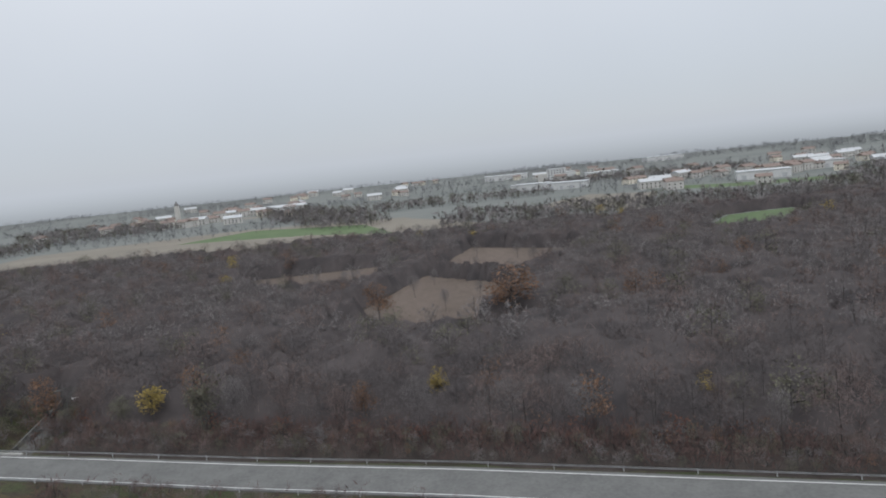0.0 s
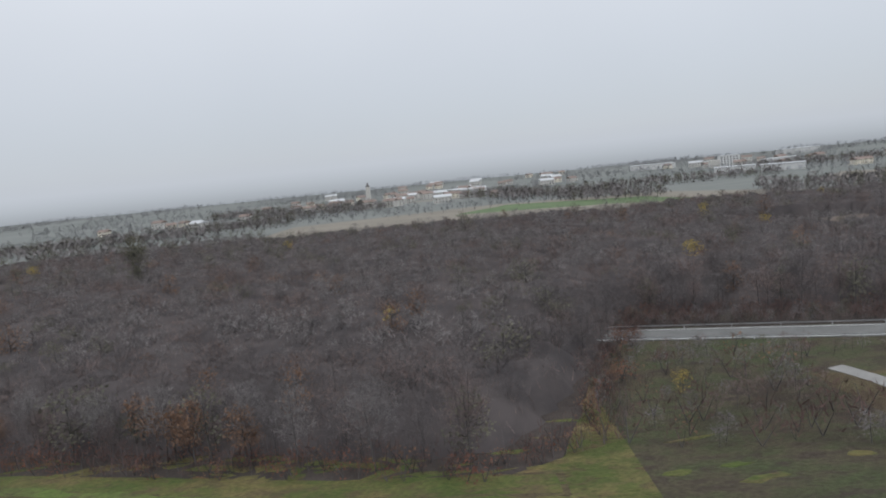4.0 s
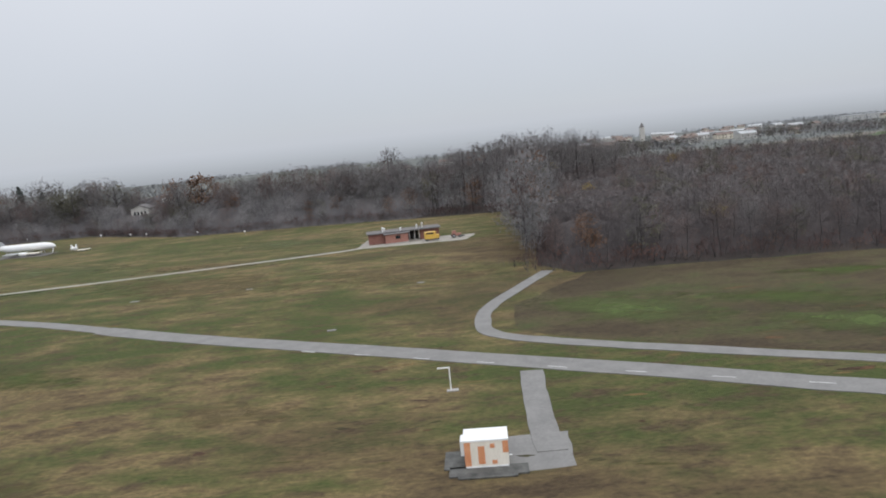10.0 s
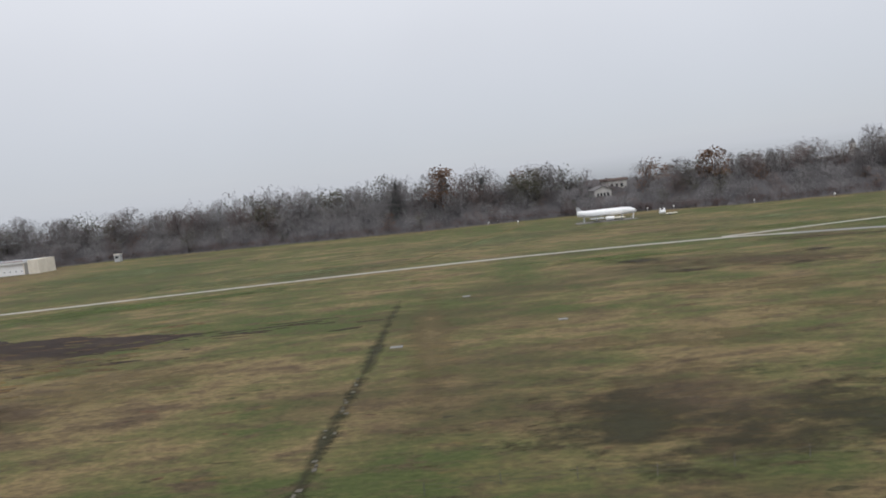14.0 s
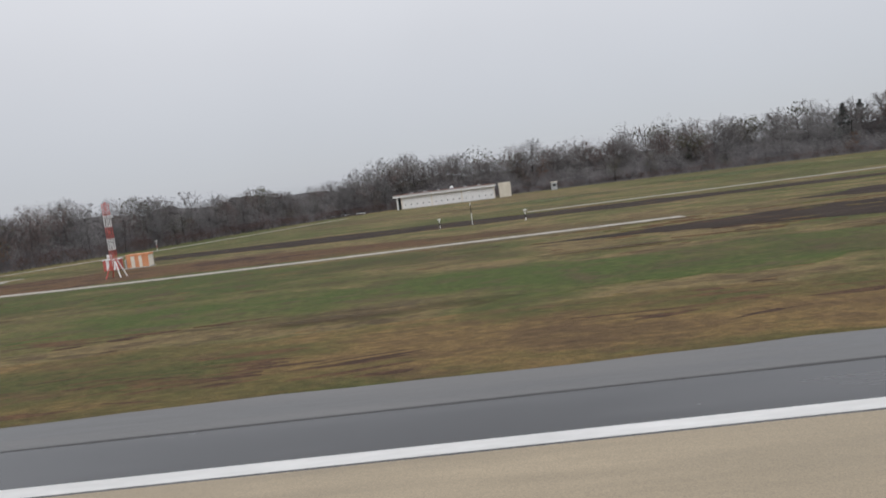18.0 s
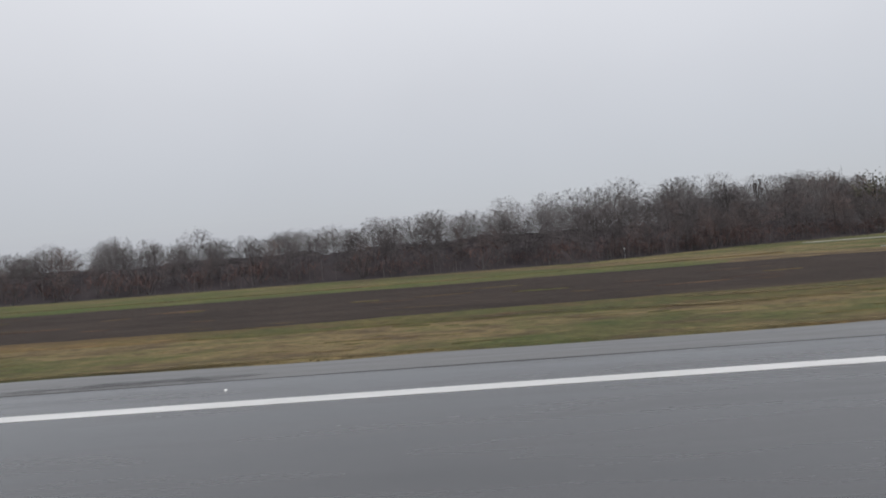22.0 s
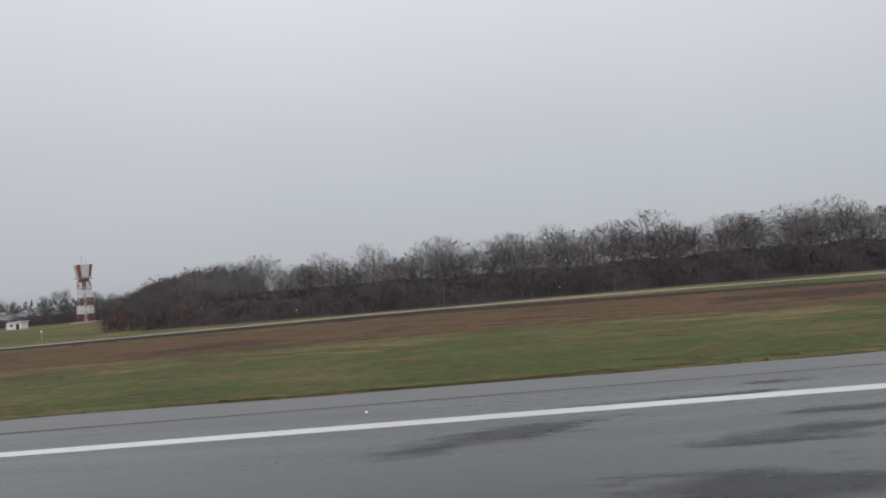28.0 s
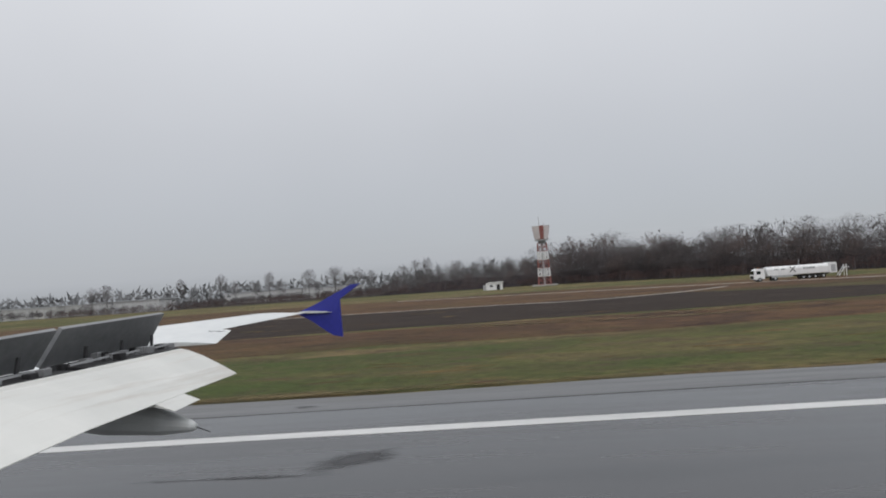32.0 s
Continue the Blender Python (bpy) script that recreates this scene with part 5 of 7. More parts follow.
for line, rows in ((EDGE_B, ((4, 6, 9), (10, 9, 14), (19, 12, 18), (31, 14.5, 21), (46, 16, 24))), (EDGE_C, ((4, 4, 6), (9, 5.5, 7.5), (16, 6.5, 9), (26, 7.5, 11), (40, 9, 12.5), (66, 10.5, 14), (100, 12, 16)))):
    for off, lo, hi in rows:
        for x, y, dx, dy in along(line, 5.2 if line is EDGE_C and off < 30 else 7.2 if off < 60 else 10.5):
            py = y + off * max(0.6, abs(dx)) + rng.uniform(-3, 3)
            px = x + rng.uniform(-2, 2)
            if line is EDGE_C and (x > -1040 or x < -1795):
                continue
            k = taller(x) * (1 + 0.16 * noise.noise(Vector((x * 0.02, y * 0.02, off * 0.1))))
            places.append((px, py, 0.0, below_villa(px, py, rng.uniform(lo, hi) * (min(k, 0.85) if line is EDGE_B and x < -1010 else k)), pick({"belt": 10, "belt_red": 2.5, "rust": 1.6 if x > -600 else 0.10, "olive": 0.7, "conifer": 0.6 if -760 < x < -560 and off > 15 else 0.0} if line is EDGE_B else {"edge": 10, "edge_red": 2.5} if off < 30 and x > -1610 else {"domed": 10} if x > -1610 else {"near": 10, "near_red": 2.5})))
scatter_stuff("airfield_wood", places, "bare winter wood along the airfield")



def domes(x, y, size):
    """Rounded crowns side by side: 0 between them, 1 at their tops."""
    d = noise.voronoi(Vector((x / size, y / size, 0.0)))[0][0]
    return math.sqrt(max(0.0, 1.0 - min(1.0, d * 1.15) ** 2))


def wood_mass(line, depth, heights, material, label, cap=None, step=0.6, base=0.5):
    """The dense mass of a belt of wood, rising from its edge; heights are (distance from the edge, height)."""
    far, tall = zip(*heights)
    offs = [0.0, 0.4, 0.9, 1.6, 2.5, 3.6, 5.0, 6.6, 8.5, 10.7, 13.2, 16, 19, 22.5, 26.5, 31, 36, 42, 49, 57, 66, 77, 90, 105]
    offs = [o for o in offs if o <= depth]
    row = []
    for (x0, y0), (x1, y1) in zip(line, line[1:]):
        n = max(1, int(math.hypot(x1 - x0, y1 - y0) / step))
        row += [(x0 + (x1 - x0) * i / n, y0 + (y1 - y0) * i / n) for i in range(n)]
    row.append(line[-1])
    pts = np.array(row, float)
    way = np.gradient(pts, axis=0)
    soft = np.ones(61) / 61
    way = np.column_stack([np.convolve(np.pad(way[:, c], 30, mode="edge"), soft, mode="valid") for c in (0, 1)])
    way /= np.linalg.norm(way, axis=1)[:, None]
    offs.append(offs[-1] + 1.0)
    v = np.zeros((len(row), len(offs), 3))
    for i, (x, y) in enumerate(row):
        k = min(taller(x), 1.2)
        for j, o in enumerate(offs):
            px, py = x + way[i, 1] * o + rng.normal(0, 0.2), y - way[i, 0] * o + rng.normal(0, 0.12 + 0.02 * o)
            h = float(np.interp(o, far, tall)) * (1 + (k - 1) * min(1.0, o / 20.0))
            h *= base + 0.26 * domes(px, py, 4.5 + 0.10 * o) + 0.14 * noise.noise(Vector((px * 0.05, py * 0.05, 2.0)))
            h += rng.normal(0, 0.08 + 0.018 * h) if o else 0.0
            h *= min(1.0, i * step / 12.0, (len(row) - 1 - i) * step / 30.0) if j < len(offs) - 1 else 0.0
            if cap:
                h = cap(px, py, h)
            v[i, j] = (px, py, max(h, -0.05))
    n, m = len(row), len(offs)
    a = (np.arange(n - 1)[:, None] * m + np.arange(m - 1)[None, :]).ravel()
    tris = np.concatenate([np.column_stack([a, a + m, a + m + 1]), np.column_stack([a, a + m + 1, a + 1])])
    flat = v.reshape(-1, 3)
    stuff("wood_thicket", flat, tris, material, label, "trees")
    # fine twigs that stand out of the mass
    p = flat[flat[:, 2] > 1.0]
    p = p[rng.integers(0, len(p), int(len(p) * 1.3))] + rng.normal(0, 0.3, (int(len(p) * 1.3), 3)) * np.array([1, 1, 0.3])
    d = rng.normal(0, 0.35, p.shape) + np.array([0, -0.15, 0.9])
    d /= np.linalg.norm(d, axis=1)[:, None]
    bv, bt = blades(p - d * 0.3, d * rng.uniform(0.9, 2.2, (len(p), 1)), rng.uniform(0.02, 0.05, len(p)))
    stuff("wood_thicket", bv, bt, material, label + ", fine twigs", "trees")


def villa_cap(x, y, h):
    return min(h, 7.2 + rng.normal(0, 0.3)) if -663 < x < -632 and y < 356 else h


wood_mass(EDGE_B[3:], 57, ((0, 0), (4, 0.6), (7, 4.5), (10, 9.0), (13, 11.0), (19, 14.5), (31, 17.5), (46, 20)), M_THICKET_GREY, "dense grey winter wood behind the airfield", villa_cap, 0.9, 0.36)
# dark mass behind the front trees, its colour stands for shade between trunks
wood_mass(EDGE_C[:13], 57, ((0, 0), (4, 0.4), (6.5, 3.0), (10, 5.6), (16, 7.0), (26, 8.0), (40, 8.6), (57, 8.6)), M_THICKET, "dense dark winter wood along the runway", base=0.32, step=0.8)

# the depth of the woods behind their edges
places = []
for poly in (EDGE_B[2:] + [(-1080, 420), (-800, 470), (-455, 420)], EDGE_C + [(-2000, 620), (-1080, 420)]):
    for gx in np.arange(-2000, -450, 9.5):
        for gy in np.arange(100, 620, 9.5):
            x, y = gx + rng.uniform(-4, 4), gy + rng.uniform(-4, 4)
            if inside(x, y, poly) and inside(x, y - 58, poly) and not inside(x, y, [(-672, 320), (-672, 385), (-625, 385), (-625, 320)]):
                places.append((x, y, 0.0, rng.uniform(7.0, 10.5) if x > -1040 else rng.uniform(3.5, 5.5), "far_dark"))
scatter_stuff("inner_wood", places, "dense bare wood behind its edge")

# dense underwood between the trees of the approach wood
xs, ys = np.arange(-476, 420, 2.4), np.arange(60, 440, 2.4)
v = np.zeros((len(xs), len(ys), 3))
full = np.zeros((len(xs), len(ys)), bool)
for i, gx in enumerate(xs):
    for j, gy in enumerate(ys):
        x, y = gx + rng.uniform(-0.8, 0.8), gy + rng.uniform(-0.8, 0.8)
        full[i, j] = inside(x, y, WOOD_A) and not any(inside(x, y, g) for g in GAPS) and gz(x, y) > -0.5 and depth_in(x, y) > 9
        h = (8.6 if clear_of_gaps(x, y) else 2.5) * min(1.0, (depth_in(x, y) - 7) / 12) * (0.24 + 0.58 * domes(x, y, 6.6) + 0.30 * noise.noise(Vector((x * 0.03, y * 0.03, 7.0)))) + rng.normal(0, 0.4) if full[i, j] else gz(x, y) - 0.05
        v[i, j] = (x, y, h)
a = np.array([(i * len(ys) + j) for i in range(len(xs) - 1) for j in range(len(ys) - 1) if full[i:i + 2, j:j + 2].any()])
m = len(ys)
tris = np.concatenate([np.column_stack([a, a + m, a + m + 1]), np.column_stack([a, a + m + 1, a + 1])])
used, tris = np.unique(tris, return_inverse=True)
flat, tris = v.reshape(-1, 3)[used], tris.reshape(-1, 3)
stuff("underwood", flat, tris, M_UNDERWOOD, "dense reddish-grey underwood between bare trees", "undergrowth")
p = flat[flat[:, 2] > 1.5]
p = np.repeat(p, 3, axis=0) + rng.normal(0, 1.2, (len(p) * 3, 3)) * np.array([1, 1, 0.3])
d = rng.normal(0, 0.4, p.shape) + np.array([0, 0, 0.9])
d /= np.linalg.norm(d, axis=1)[:, None]
bv, bt = blades(p - d * 0.4, d * rng.uniform(1.2, 3.0, (len(p), 1)), rng.uniform(0.04, 0.09, len(p)))
stuff("underwood", bv, bt, M_TWIG_RED, "dense reddish-grey underwood, fine twigs", "undergrowth")

# trees that stand out, one by one
for x, y, dx, dy in along(EDGE_A[9:], 8.5):
    plant(pick({"bare": 6, "red": 4, "rust": 1.6, "olive": 0.6}), x, y + rng.uniform(3, 10), rng.uniform(10, 16))
for x, y, dx, dy in along(EDGE_A[2:7], 9.0):
    if clear_of_gaps(x, y):
        plant(pick({"bare": 6, "red": 4, "rust": 0.8, "olive": 1.2}), x, y + rng.uniform(3, 8), rng.uniform(8, 13))
for x, y in ((60, 222), (70, 238), (82, 214), (92, 226), (78, 256), (88, 262), (102, 244), (96, 282), (112, 300), (120, 278), (104, 318), (10, 280), (26, 292), (40, 276), (48, 300), (22, 306)):
    plant("bare", x + rng.normal(0, 2), y + rng.normal(0, 2), rng.uniform(6, 9.5), label="small bare tree in the tilled field")
for x, y, dx, dy in along(EDGE_B[2:], 7.5):
    py = y + rng.uniform(14, 44)
    plant(pick({"bare": 8, "red": 2, "rust": 0.25, "olive": 0.4}), x, py, below_villa(x, py, rng.uniform(15.5, 24.5) * min(taller(x), 1.34 if x > -1000 else 0.8)), wide=rng.uniform(1.1, 1.6))
for x, y, h in ((-484, 300, 27.5), (-476, 304, 29), (-468, 300, 30), (-461, 305, 31), (-455, 300, 31.5), (-447, 303, 30), (-440, 300, 29), (-432, 305, 28.5), (-424, 301, 27), (-416, 304, 26.5), (-497, 306, 24), (-510, 302, 25), (-535.7, 300, 27.5), (-541, 304, 25.5)):
    plant("bare", x, y, h, wide=rng.uniform(1.0, 1.35), label="tall slender bare tree on the skyline of the wood")
plant("olive", -686, 345, 27, wide=1.1, label="tall round evergreen above the wood")
places = []
for x, y, dx, dy in along(EDGE_C[:-3], 5.0):
    off = rng.uniform(22, 48)
    h = (7.6 + 0.085 * off + rng.uniform(-1.3, 1.0)) * taller(x)
    if off < 33:
        plant(pick({"bare": 9, "red": 1.5}), x, y + off, h, wide=rng.uniform(1.2, 1.6))
    else:
        places.append((x, y + off, 0.0, h, "domed"))
for x, y, dx, dy in along(EDGE_C[2:11], 15.0):
    places.append((x, y + rng.uniform(70, 110), 0.0, rng.uniform(14.0, 17.5) * taller(x), "domed"))
scatter_stuff("runway_wood", places, "tall domed bare trees deeper in the wood")


# ---------------------------------------------------------------- highway over the sunken track
HW = [(520, -36), (330, 20), (200, 59), (136, 79), (79, 97), (45, 106.5), (11, 117), (-26, 127.8), (-66, 139), (-108, 151), (-150, 161)]


def road_y(x):
    for (x0, y0), (x1, y1) in zip(HW, HW[1:]):
        if x1 <= x <= x0:
            return y0 + (y1 - y0) * (x - x0) / (x1 - x0)
    return 0.0


hw_line = [(x, road_y(x)) for x in np.arange(500, -146, -5.0)]
ribbon("road", hw_line, 9.6, 0.16, M_HIGHWAY, 0.1, "pale grey two-lane highway", thick=0.14)
for off in (-3.9, 3.9):
    ribbon("road_edge_line", [(x, y + off * 1.05) for x, y in hw_line], 0.22, 0.175, M_PAINT, 0.0, "worn white road edge line")
for off in (-5.3, 5.3):
    rail = empty("guard_rail", 0, 0)
    tagged(rail, "dull galvanised guard rail along the highway", "guard rail")
    near = [(x, y + off * 1.05) for x, y in hw_line if -150 < x < 190]
    bm = bmesh.new()
    for (x0, y0), (x1, y1) in zip(near, near[1:]):
        for lo, hi in ((0.62, 0.74), (0.78, 0.90)):
            vs = [bm.verts.new(p) for p in ((x0, y0, lo), (x1, y1, lo), (x1, y1, hi), (x0, y0, hi))]
            bm.faces.new(vs)
    bmesh.ops.solidify(bm, geom=bm.faces[:], thickness=0.06)
    part("rail", bm, M_GREY, rail)
    post_mesh = None
    for x, y in near[::2]:
        if post_mesh is None:
            post_mesh = part("post", box(-0.06, -0.06, 0.0, 0.06, 0.06, 0.8), M_GREY, rail)
            post_mesh.location = (x, y, 0.1)
        else:
            ob = new("post", post_mesh.data)
            ob.parent, ob.location = rail, (x, y, 0.1)

bridge = tagged(empty("road_bridge", 0, 0), "stained concrete bridge that carries the highway over a track", "bridge")
bm = bmesh.new()
for y_off, z0, z1 in ((-5.5, -1.0, 0.45), (5.1, -1.0, 0.45)):
    ring = []
    for x in (-29.0, -5.5):
        y = road_y(x) + y_off
        ring.append([(x, y, z0), (x, y + 0.4, z0), (x, y + 0.4, z1), (x, y, z1)])
    add_loft(bm, ring)
part("parapet", bm, M_CEMENT, bridge)
bm = bmesh.new()
add_loft(bm, [[(x, road_y(x) - 5.2, -0.9), (x, road_y(x) + 5.2, -0.9), (x, road_y(x) + 5.2, 0.0), (x, road_y(x) - 5.2, 0.0)] for x in (-29.0, -5.5)])
part("deck", bm, M_CEMENT, bridge)
for x0, x1 in ((-25.6, -24.4), (-12.6, -11.4)):
    bm = bmesh.new()
    add_loft(bm, [[(x, road_y(x) - 5.0, -6.6), (x, road_y(x) + 5.0, -6.6), (x, road_y(x) + 5.0, -0.95), (x, road_y(x) - 5.0, -0.95)] for x in (x0, x1)])
    part("abutment", bm, M_CEMENT, bridge)
for xa, xb in ((-25.6, -34.0), (-11.4, -3.0)):
    bm = bmesh.new()
    ya, yb = road_y(xa) - 5.4, road_y(xb) - 6.2
    add_loft(bm, [[(xa, ya, -6.6), (xa, ya + 0.5, -6.6), (xa, ya + 0.5, -0.6), (xa, ya, -0.6)], [(xb, yb, -1.4), (xb, yb + 0.5, -1.4), (xb, yb + 0.5, -0.6), (xb, yb, -0.6)]])
    part("wing_wall", bm, M_CEMENT, bridge, "water-stained pale wing wall")
ribbon("mud_track", [(track_x(y), y) for y in range(56, 135, 3)], 9.4, -6.44, M_MUD, 0.3, "rutted pinkish mud road in a cutting")
ribbon("dark_track", [(track_x(y), y) for y in range(134, 170, 3)], 9.4, -6.44, M_MOSSY, 0.3, "dark grey track towards the underpass")
for side in (-1, 1):
    ribbon("track_edging", [(track_x(y) + side * 4.9, y) for y in range(72, 125, 3)], 0.5, -6.40, M_SLAB, 0.1, "pale concrete edging of the track")
    sign = tagged(empty("marker_post", track_x(118) + side * 5.3, 118, -6.3), "slim white marker post beside the track", "post")
    part("post", rod((0, 0, 0), (0, 0, 2.3), 0.09), M_WHITE, sign)
    part("panel", box(-0.3, -0.04, 1.7, 0.3, 0.04, 2.4, 0.02), M_WHITE, sign)
portal = tagged(empty("tunnel_portal", track_x(168), 168.3, 0), "dark concrete portal of an underpass among trees", "portal")
part("lintel", box(-7.0, -0.5, -2.4, 7.0, 0.9, 0.3, 0.05), M_MOSSY, portal)
part("side_wall", box(-7.0, -0.45, -6.6, -4.0, 0.8, -2.4), M_MOSSY, portal)
part("side_wall", box(4.0, -0.45, -6.6, 7.0, 0.8, -2.4), M_MOSSY, portal)
# solid black block in the portal, stands for the shade inside
part("opening_shade", box(-4.0, 0.3, -6.6, 4.0, 0.7, -2.4), M_DARK, portal)
part("parapet_rail", box(-5.0, -0.45, 0.3, 5.0, -0.35, 1.0), M_MOSSY, portal)
for k in range(5):
    part("bright_panel", box(-2.6 + k * 0.8, -0.56, -2.2, -2.1 + k * 0.8, -0.5, -1.8), M_WHITE, portal)
for side in (-1, 1):
    bm = bmesh.new()
    add_loft(bm, [[(side * 5.0, y, -6.5), (side * 5.5, y, -6.5), (side * 5.5, y, z1), (side * 5.0, y, z1)] for y, z1 in ((-0.5, -2.2), (-22, -5.6))])
    part("wing_wall", bm, M_MOSSY, portal)
patch("lawn", [(-3, 112), (14, 104), (16, 80), (-2, 74), (-5, 86)], 0.05, M_FIELD, 1.5, 1.0, "mown green grass beside the cutting")
ribbon("side_path", smooth([(-80, 118), (-77, 108), (-74.5, 96), (-74, 80), (-80, 62)]), 3.6, 0.09, M_ROAD, 0.3, "small grey road among bushes")
patch("lawn", [(-86, 116), (-84, 98), (-78, 92), (-66, 96), (-66, 112)], 0.05, M_FIELD, 1.5, 1.0, "green verge along a small road")

# thicket between the approach and the highway
places = []
for gx in np.arange(-124, 210, 4.6):
    for gy in np.arange(20, 160, 4.6):
        x, y = gx + rng.uniform(-2, 2), gy + rng.uniform(-2, 2)
        near = road_y(x) - (6.5 if x > 25 else 9) > y > road_y(x) - 62
        behind = road_y(x) + 7 < y < road_y(x) + 16
        if not (near or behind) or abs(x - track_x(y)) < 10 or (-6 < x < 16 and 72 < y < 112) or (-84 < x < -66 and y < 120 and not behind):
            continue
        if x < -128:
            continue
        tall = rng.uniform(3.0, 6.0) if near and y < road_y(x) - 14 else rng.uniform(1.5, 3.6)
        places.append((x, y, gz(x, y), tall, pick({"bare": 6, "red": 4, "brush": 6, "brush_rust": 0.5, "olive": 1.6, "rust": 0.2, "gold": 0.06})))
scatter_stuff("roadside_thicket", places, "low bare thicket beside the highway", "thicket")
places = []
for side in (-1, 1):
    for y in np.arange(66, 167, 1.6):
        if abs(y - road_y(track_x(y))) < 9:
            continue
        d = rng.uniform(6.5, 13.5)
        x = track_x(y) + side * d
        places.append((x, y, gz(x, y), rng.uniform(0.8, 2.6), pick({"brush": 5, "brush_rust": 0.6, "olive": 2})))
for _ in range(150):
    y = rng.uniform(134, 167)
    side = 1 if rng.uniform() < 0.6 else -1
    x = track_x(y) + side * rng.uniform(6.2, 15)
    places.append((x, y, gz(x, y), rng.uniform(2.0, 6.5), pick({"bare": 3, "red": 3, "olive": 3, "brush": 3, "rust": 0.4})))
for x, y, dx, dy in along([(210, 56), (136, 79), (79, 97), (11, 117), (-2, 121)], 1.5):
    for o in (6.8, 9.0, 11.5, 14.0):
        px, py = x + rng.uniform(-1, 1), y + o * 1.05 + rng.uniform(-1, 1)
        places.append((px, py, 0.0, rng.uniform(1.2, 2.6) + o * 0.14, pick({"bare": 2, "red": 2, "brush": 7, "olive": 1.2, "rust": 0.2})))
for x, y, dx, dy in along([(-34, 130), (-66, 139), (-108, 151)], 1.5):
    for o in (6.8, 9.5, 12.5):
        places.append((x + rng.uniform(-1, 1), y + o * 1.05 + rng.uniform(-1, 1), 0.0, rng.uniform(1.2, 2.6) + o * 0.16, pick({"bare": 2, "red": 2, "brush": 7, "olive": 1.5})))
for _ in range(330):
    x = rng.uniform(7, 80)
    y = 109 - 0.29 * (x - 11) - rng.uniform(0, 26)
    places.append((x, y, gz(x, y), rng.uniform(1.5, 4.2), pick({"bare": 2, "red": 3, "brush": 8, "brush_rust": 0.6, "olive": 0.8})))
scatter_stuff("bank_scrub", places, "dark scrub on the banks of the cutting", "scrub")
plant("gold", -46, 92, 15.5, label="big golden-yellow poplar before the highway", wide=1.1)
plant("gold", -38, 89, 11.5, label="rounded golden-yellow tree before the highway", wide=1.35)
plant("gold", -32, 96, 6.0, label="small golden-yellow tree before the highway")
plant("gold", 16, 138, 8.5, label="yellow-green bushy tree behind the highway", wide=1.7)
plant("olive", 10, 137, 7.0, label="olive bushy tree behind the highway", wide=1.5)
plant("rust", 100.7, 191, 17.0, label="great rust-orange oak at the field corner", wide=1.8)
plant("rust", 60, 205, 13.0, wide=1.3)
for x in np.arange(-262, -178, 6.5):
    plant("rust" if rng.uniform() < 0.35 else "red", x + rng.uniform(-2, 2), float(np.interp(-x, (178, 222, 262), (96, 109, 115))) + rng.uniform(2, 6), rng.uniform(6.5, 10.5), wide=rng.uniform(1.0, 1.4))
plant("gold", -283, 126, 11.0, wide=1.1)
plant("gold", -305.7, 131.5, 12.0, wide=0.9)
plant("rust", -338.7, 152, 14.5)
plant("rust", -329.6, 143, 12.0)
plant("olive", -285, 288, 29.0, label="great dark evergreen tree above the wood", wide=0.75)
plant("gold", 78, 128, 9.0)
plant("gold", 125, 112, 8.0)
for x, y, h in ((-441.8, 320, 34), (-450, 326, 33), (-458, 338, 34), (-466, 330, 31), (-430, 322, 32), (-476, 338, 30), (-419, 330, 30), (-488, 336, 28), (-499, 340, 26)):
    plant("bare", x, y, h, label="very tall bare tree above the wood", wide=0.85)
plant("bare", -518.6, 338, 32.0, label="very tall bare tree above the wood", wide=0.9)
plant("rust", -690, 379, 27.0, label="broad brown-leaved tree above the wood", wide=0.9)
for x, y, h in ((-548, 345, 22), (-560, 350, 23), (-575, 350, 24), (-588, 352, 22), (-602, 350, 23), (-615, 356, 21)):
    plant("olive" if h > 22 else "rust", x, y, h, wide=0.95)

places = []
for x in np.arange(-2250, -1690, 5.0):
    for o in (0, 9, 20, 34):
        if rng.uniform() < (0.7 if x > -1790 else 0.08) + 1.0 * noise.noise(Vector((x * 0.03, o * 0.05, 1.0))):
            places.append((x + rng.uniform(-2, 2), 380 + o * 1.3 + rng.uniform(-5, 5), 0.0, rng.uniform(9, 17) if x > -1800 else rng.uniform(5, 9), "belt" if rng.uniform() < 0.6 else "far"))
for gx in np.arange(-2620, -1800, 9.0):
    for gy in (760, 785, 812):
        x = gx + rng.uniform(-4, 4)
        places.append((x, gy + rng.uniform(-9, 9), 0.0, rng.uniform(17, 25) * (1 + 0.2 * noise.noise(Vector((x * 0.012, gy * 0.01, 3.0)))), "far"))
for _ in range(420):
    places.append((rng.uniform(-2200, -1790), rng.uniform(388, 425), 0.0, rng.uniform(3.5, 7.0), "near"))
scatter_stuff("far_trees", places, "loose row of bare trees beyond the radar tower")
for x, h, wide in ((-1963, 17.5, 0.9), (-1954, 19, 0.9), (-1910, 19, 0.7), (-1887, 20, 0.9), (-1878.5, 15.5, 0.8), (-1866, 15, 0.9), (-1858, 19.5, 0.8), (-1852, 14.5, 0.9), (-1835.5, 19.5, 1.0), (-1829.7, 12, 1.0), (-1820.5, 20, 1.25), (-1812, 15.5, 0.9), (-1807, 18, 0.9), (-1799.7, 16, 1.0), (-1781, 18, 1.0),
                   (-1773.6, 20.5, 0.8), (-1767.4, 21, 0.8), (-1750.6, 18, 1.1), (-1741, 16, 1.0), (-1731.4, 16, 1.0), (-1721.7, 17.5, 1.0), (-1712, 16, 1.0)):
    plant("bare", x, 372 + rng.uniform(-2, 2), h, label="tall bare tree beyond the radar tower", wide=wide)

